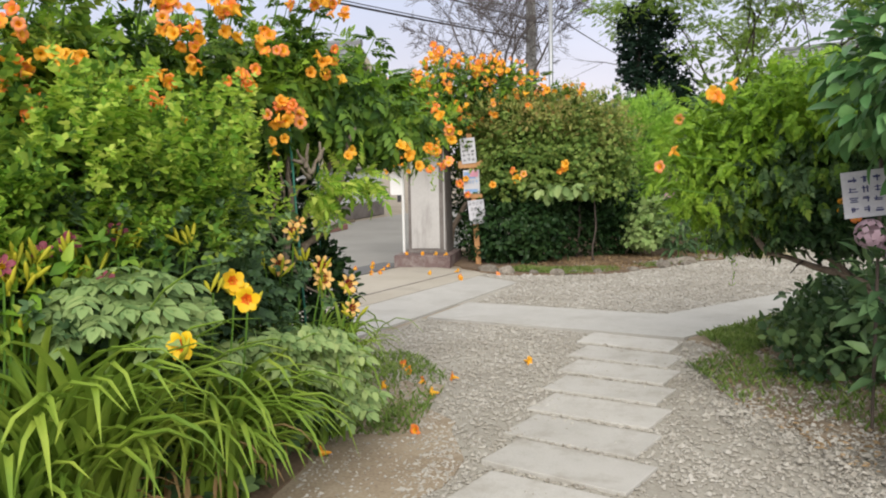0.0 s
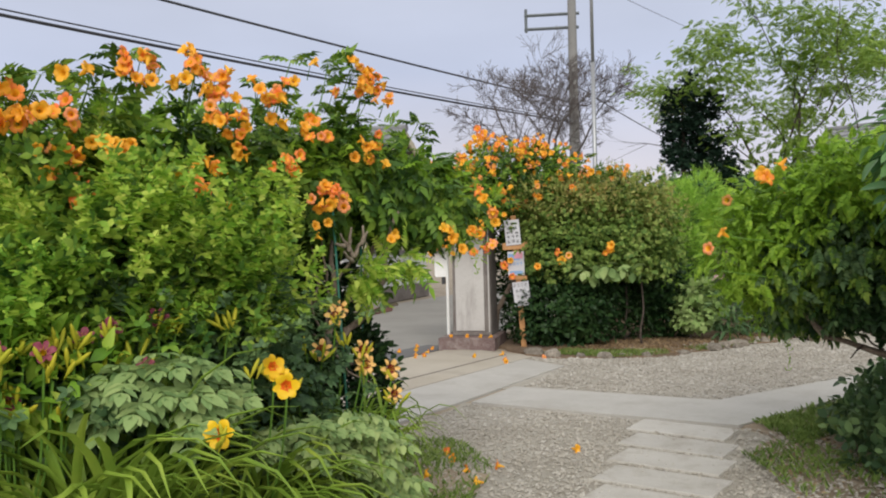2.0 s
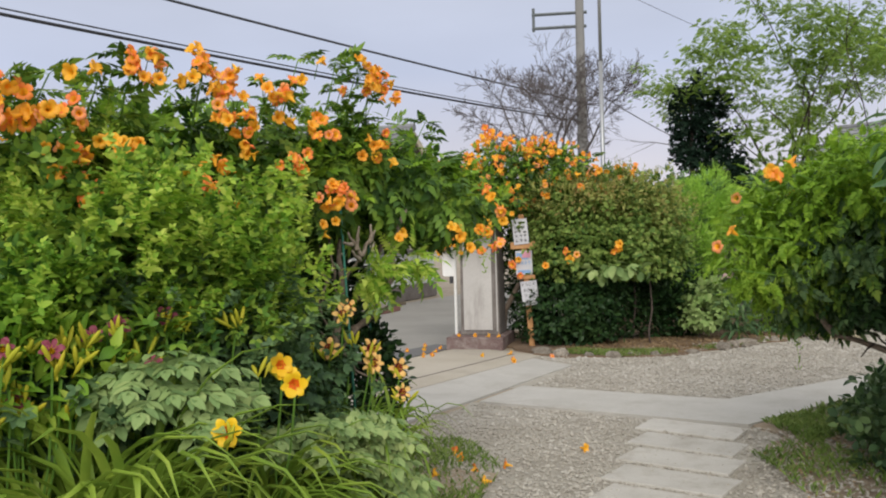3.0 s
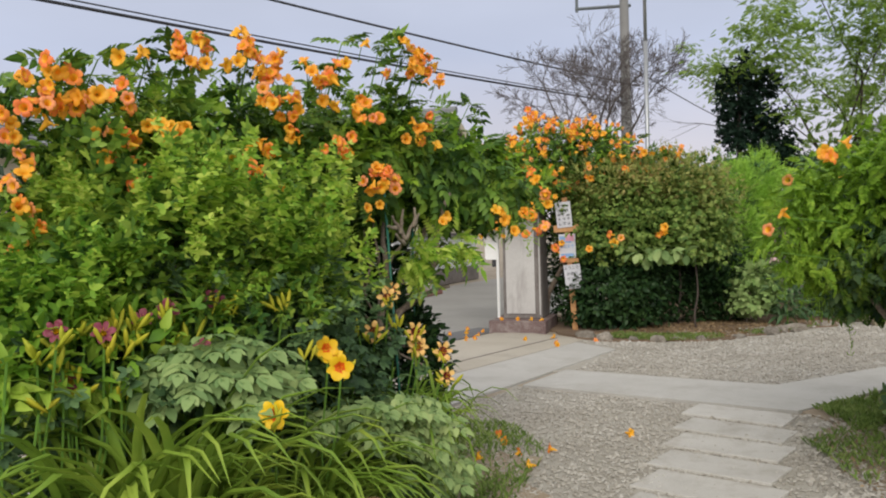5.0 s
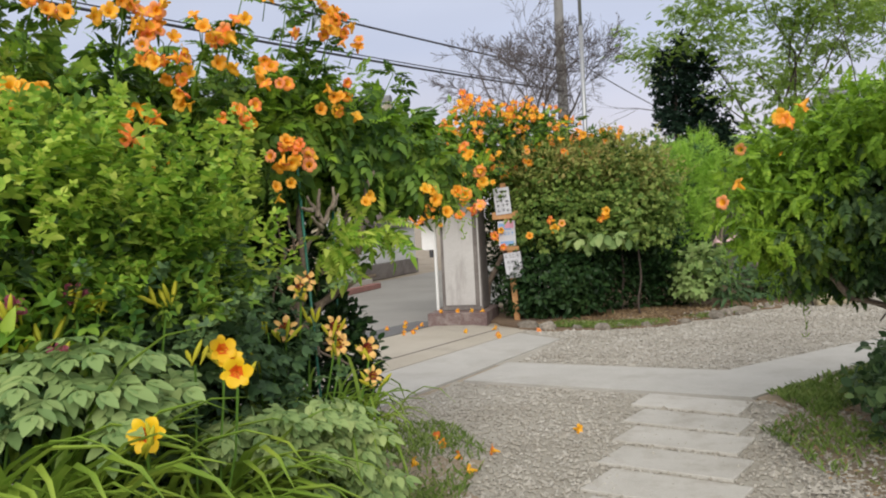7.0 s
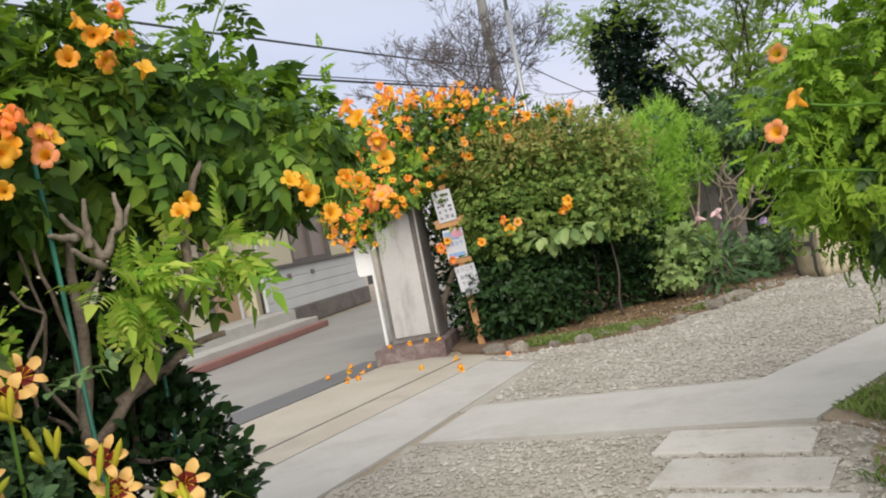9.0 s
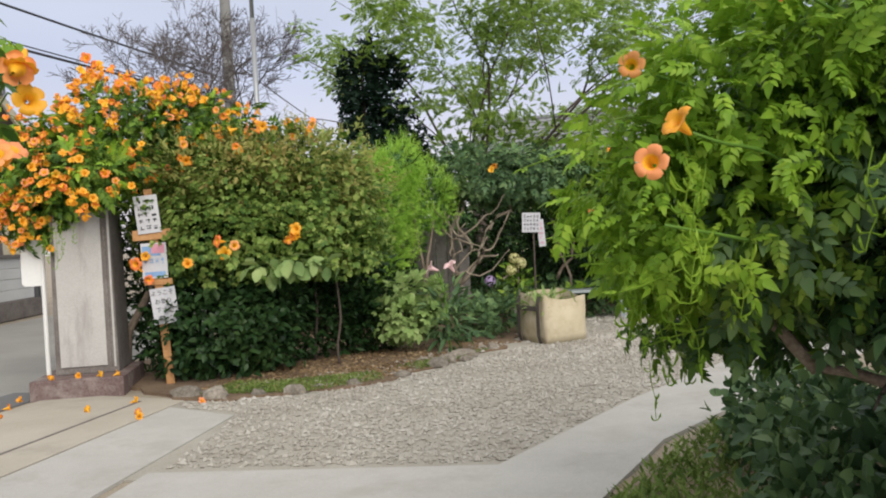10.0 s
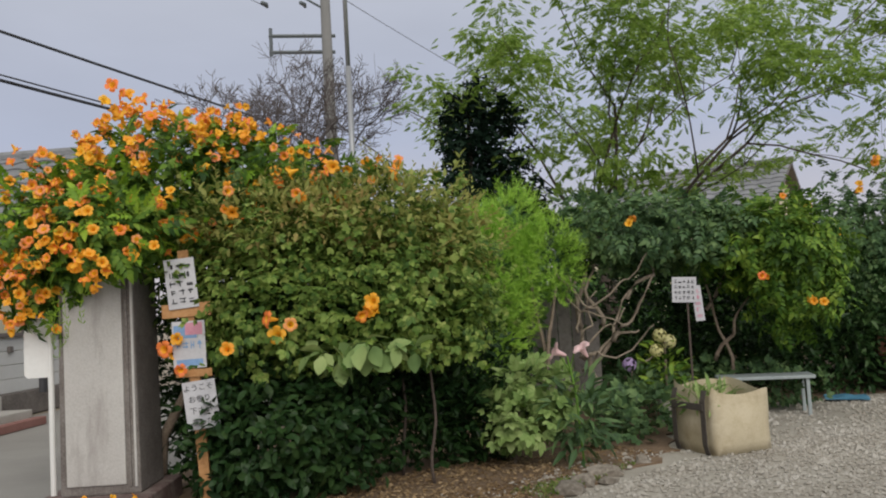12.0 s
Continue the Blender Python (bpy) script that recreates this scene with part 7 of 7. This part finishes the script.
def strewn(poly, density, seed):
    r = np.random.default_rng(seed)
    P = np.array(poly)
    lo, hi = P.min(0), P.max(0)
    n = int((hi - lo).prod() * density)
    x, y = r.uniform(lo[0], hi[0], n), r.uniform(lo[1], hi[1], n)
    k = inside(poly, x, y)
    return x[k], y[k], r


def stones(name, poly, density, size, label, seed, z=0.0):
    x, y, r = strewn(poly, density, seed)
    n = len(x)
    clump = np.array([noise.noise(Vector((a * 2.2, b * 2.2, seed))) for a, b in zip(x, y)])
    k = r.random(n) < 0.75 + 0.5 * clump
    x, y = x[k], y[k]
    n = len(x)
    tv = np.array([(1, 0, 0), (-1, 0, 0), (0, 1, 0), (0, -1, 0), (0, 0, 1), (0, 0, -1)], float)
    tf = np.array([(0, 2, 4), (2, 1, 4), (1, 3, 4), (3, 0, 4), (2, 0, 5), (1, 2, 5), (3, 1, 5), (0, 3, 5)])
    v = tv[None] * r.uniform(0.6, 1.3, (n, 6, 1)) * (size * r.lognormal(0, 0.35, (n, 1, 1))) * np.array((1, 0.8, 0.55))
    v += r.normal(0, size * 0.18, v.shape)
    a = r.uniform(0, 6.28, n)
    c, s = np.cos(a)[:, None], np.sin(a)[:, None]
    X, Y = v[..., 0] * c - v[..., 1] * s, v[..., 0] * s + v[..., 1] * c
    v = np.stack([X + x[:, None], Y + y[:, None], v[..., 2] + z + size * 0.15], 2)
    f = tf[None] + (np.arange(n) * 6)[:, None, None]
    ob = mesh(name, v.reshape(-1, 3), f.reshape(-1, 3), M_STONE)
    return tagged(ob, label, "gravel", kind="stuff")


def scatter_leaves(name, template, poly, density, size, material, label, category, seed, z=0.01, flat=True, clumpy=0.4):
    x, y, r = strewn(poly, density, seed)
    n = len(x)
    clump = np.array([noise.noise(Vector((a * 1.7, b * 1.7, seed + 0.5))) for a, b in zip(x, y)])
    k = r.random(n) < 0.5 + clumpy * 2.2 * clump
    x, y = x[k], y[k]
    p = np.stack([x, y, np.full(len(x), z)], 1)
    out = r.normal(0, 1, (len(x), 3)) * np.array((1, 1, 0.05 if flat else 0.4))
    out /= np.linalg.norm(out, axis=1, keepdims=True)
    v, f = place(template, p, out, size * r.uniform(0.6, 1.3, len(x)), 0.02 if flat else 1.2, 0.05)
    v[:, 2] = np.maximum(v[:, 2], z - 0.004)
    return tagged(mesh(name, v, f, material), label, category, kind="stuff")


YARD = [(-3.40, 4.45), (-2.75, 4.1), (-2.3, 3.9), (-1.75, 3.3), (-1.5, 2.6), (-1.4, 1.2), (-1.4, 0.3), (2.6, 0.3), (2.6, 3.7), (0.3, 4.05), (-0.4, 4.4), (-0.8, 5.0), (-1.28, 5.88), (-3.35, 5.88)]
stones("gravel_stones", YARD, 2600, 0.010, "loose grey and beige crushed stones", 1)
stones("gravel_stones", [(-3.36, 6.8), (-1.66, 6.92), (-0.95, 8.5), (-0.2, 9.8), (-0.5, 12.5), (-1.9, 11.0), (-2.6, 9.6), (-3.3, 8.7), (-4.15, 8.5), (-4.15, 8.35), (-3.55, 8.1)], 1500, 0.0135, "loose pale crushed stones", 2)
stones("gravel_stones", [(-0.3, 9.9), (3.0, 12.8), (3.0, 15), (-0.6, 14.5), (-1.9, 12.4), (-2.0, 11.2), (-1.2, 11.3)], 700, 0.015, "loose pale crushed stones", 3)
stones("soil_pebbles", [(-2.35, 4.1), (-2.9, 4.1), (-2.2, 3.1), (-1.8, 2.3), (-1.3, 1.9), (-1.3, 2.9), (-1.75, 3.5)], 1500, 0.0065, "small pebbles in dusty soil", 4, 0.004)
stones("soil_pebbles", [(-4.2, 8.75), (-3.3, 8.8), (-2.6, 9.8), (-2.0, 11.2), (-2.4, 11.3), (-3.0, 10.0), (-4.1, 9.1)], 500, 0.012, "stray gravel on the bed edge", 14, 0.012)
stones("soil_pebbles", [(-1.3, 5.9), (-0.95, 4.9), (-0.5, 4.0), (0.2, 3.2), (1.4, 3.2), (1.0, 4.5), (-0.3, 5.4), (-0.9, 5.9)], 1900, 0.0085, "small pebbles in dry soil", 5, 0.015)
scatter_leaves("grass_tufts", NARROW, [(-3.35, 4.6), (-2.9, 4.0), (-2.35, 3.6), (-2.1, 3.2), (-1.85, 3.3), (-2.2, 4.3), (-2.75, 4.75)], 2600, 0.045, L_GRASS, "short patchy grass at the bed edge", "grass", 6, 0.004, False, 0.5)
scatter_leaves("grass_tufts", NARROW, [(-4.15, 8.7), (-3.3, 8.75), (-2.85, 9.2), (-2.45, 10.1), (-2.2, 10.8), (-2.5, 10.6), (-3.0, 9.6), (-3.5, 9.3), (-4.1, 9.2)], 6000, 0.034, L_GRASS, "short grass and moss along the gravel", "grass", 7, 0.012, False, 0.5)
scatter_leaves("grass_tufts", NARROW, [(-1.2, 6.1), (-0.8, 7.2), (-0.1, 8.4), (0.1, 8.0), (-0.45, 6.6), (-0.8, 5.6)], 3400, 0.055, L_GRASS, "grass along the footpath edge", "grass", 8, 0.014, False, 0.4)
scatter_leaves("grass_tufts", NARROW, [(-1.05, 5.2), (-0.6, 4.5), (0.3, 4.2), (0.4, 5.0), (-0.4, 5.4), (-0.9, 5.8)], 1800, 0.05, L_GRASS, "sparse weeds on the soil", "grass", 9, 0.014, False, 0.5)
scatter_leaves("leaf_litter", BLADE, [(-4.2, 8.75), (-3.3, 8.75), (-2.6, 9.7), (-2.1, 11.0), (-2.4, 11.2), (-3.0, 10.0), (-4.1, 9.2)], 900, 0.03, L_LITTER, "dry brown leaves in the grass by the gravel", "leaf litter", 15, 0.016)
scatter_leaves("leaf_litter", BLADE, [(-1.0, 5.2), (-0.5, 4.3), (0.3, 3.5), (1.2, 3.5), (0.4, 5.4), (-0.7, 6.0)], 800, 0.032, L_LITTER, "dry brown leaves on the soil", "leaf litter", 10, 0.02)
scatter_leaves("leaf_litter", BLADE, [(-4.1, 9.1), (-3.3, 9.0), (-2.6, 9.9), (-2.1, 11.2), (-2.6, 11.5), (-3.6, 10.6), (-4.2, 9.8), (-4.3, 8.8), (-3.4, 8.75), (-2.7, 9.5)], 2600, 0.034, L_LITTER, "dry brown leaves under the hedge", "leaf litter", 11, 0.018)
scatter_leaves("leaf_litter", BLADE, SOIL_LEFT[3:] + [(-3.42, 1.0)], 220, 0.05, L_LITTER, "dry leaves among the lilies", "leaf litter", 12, 0.018)
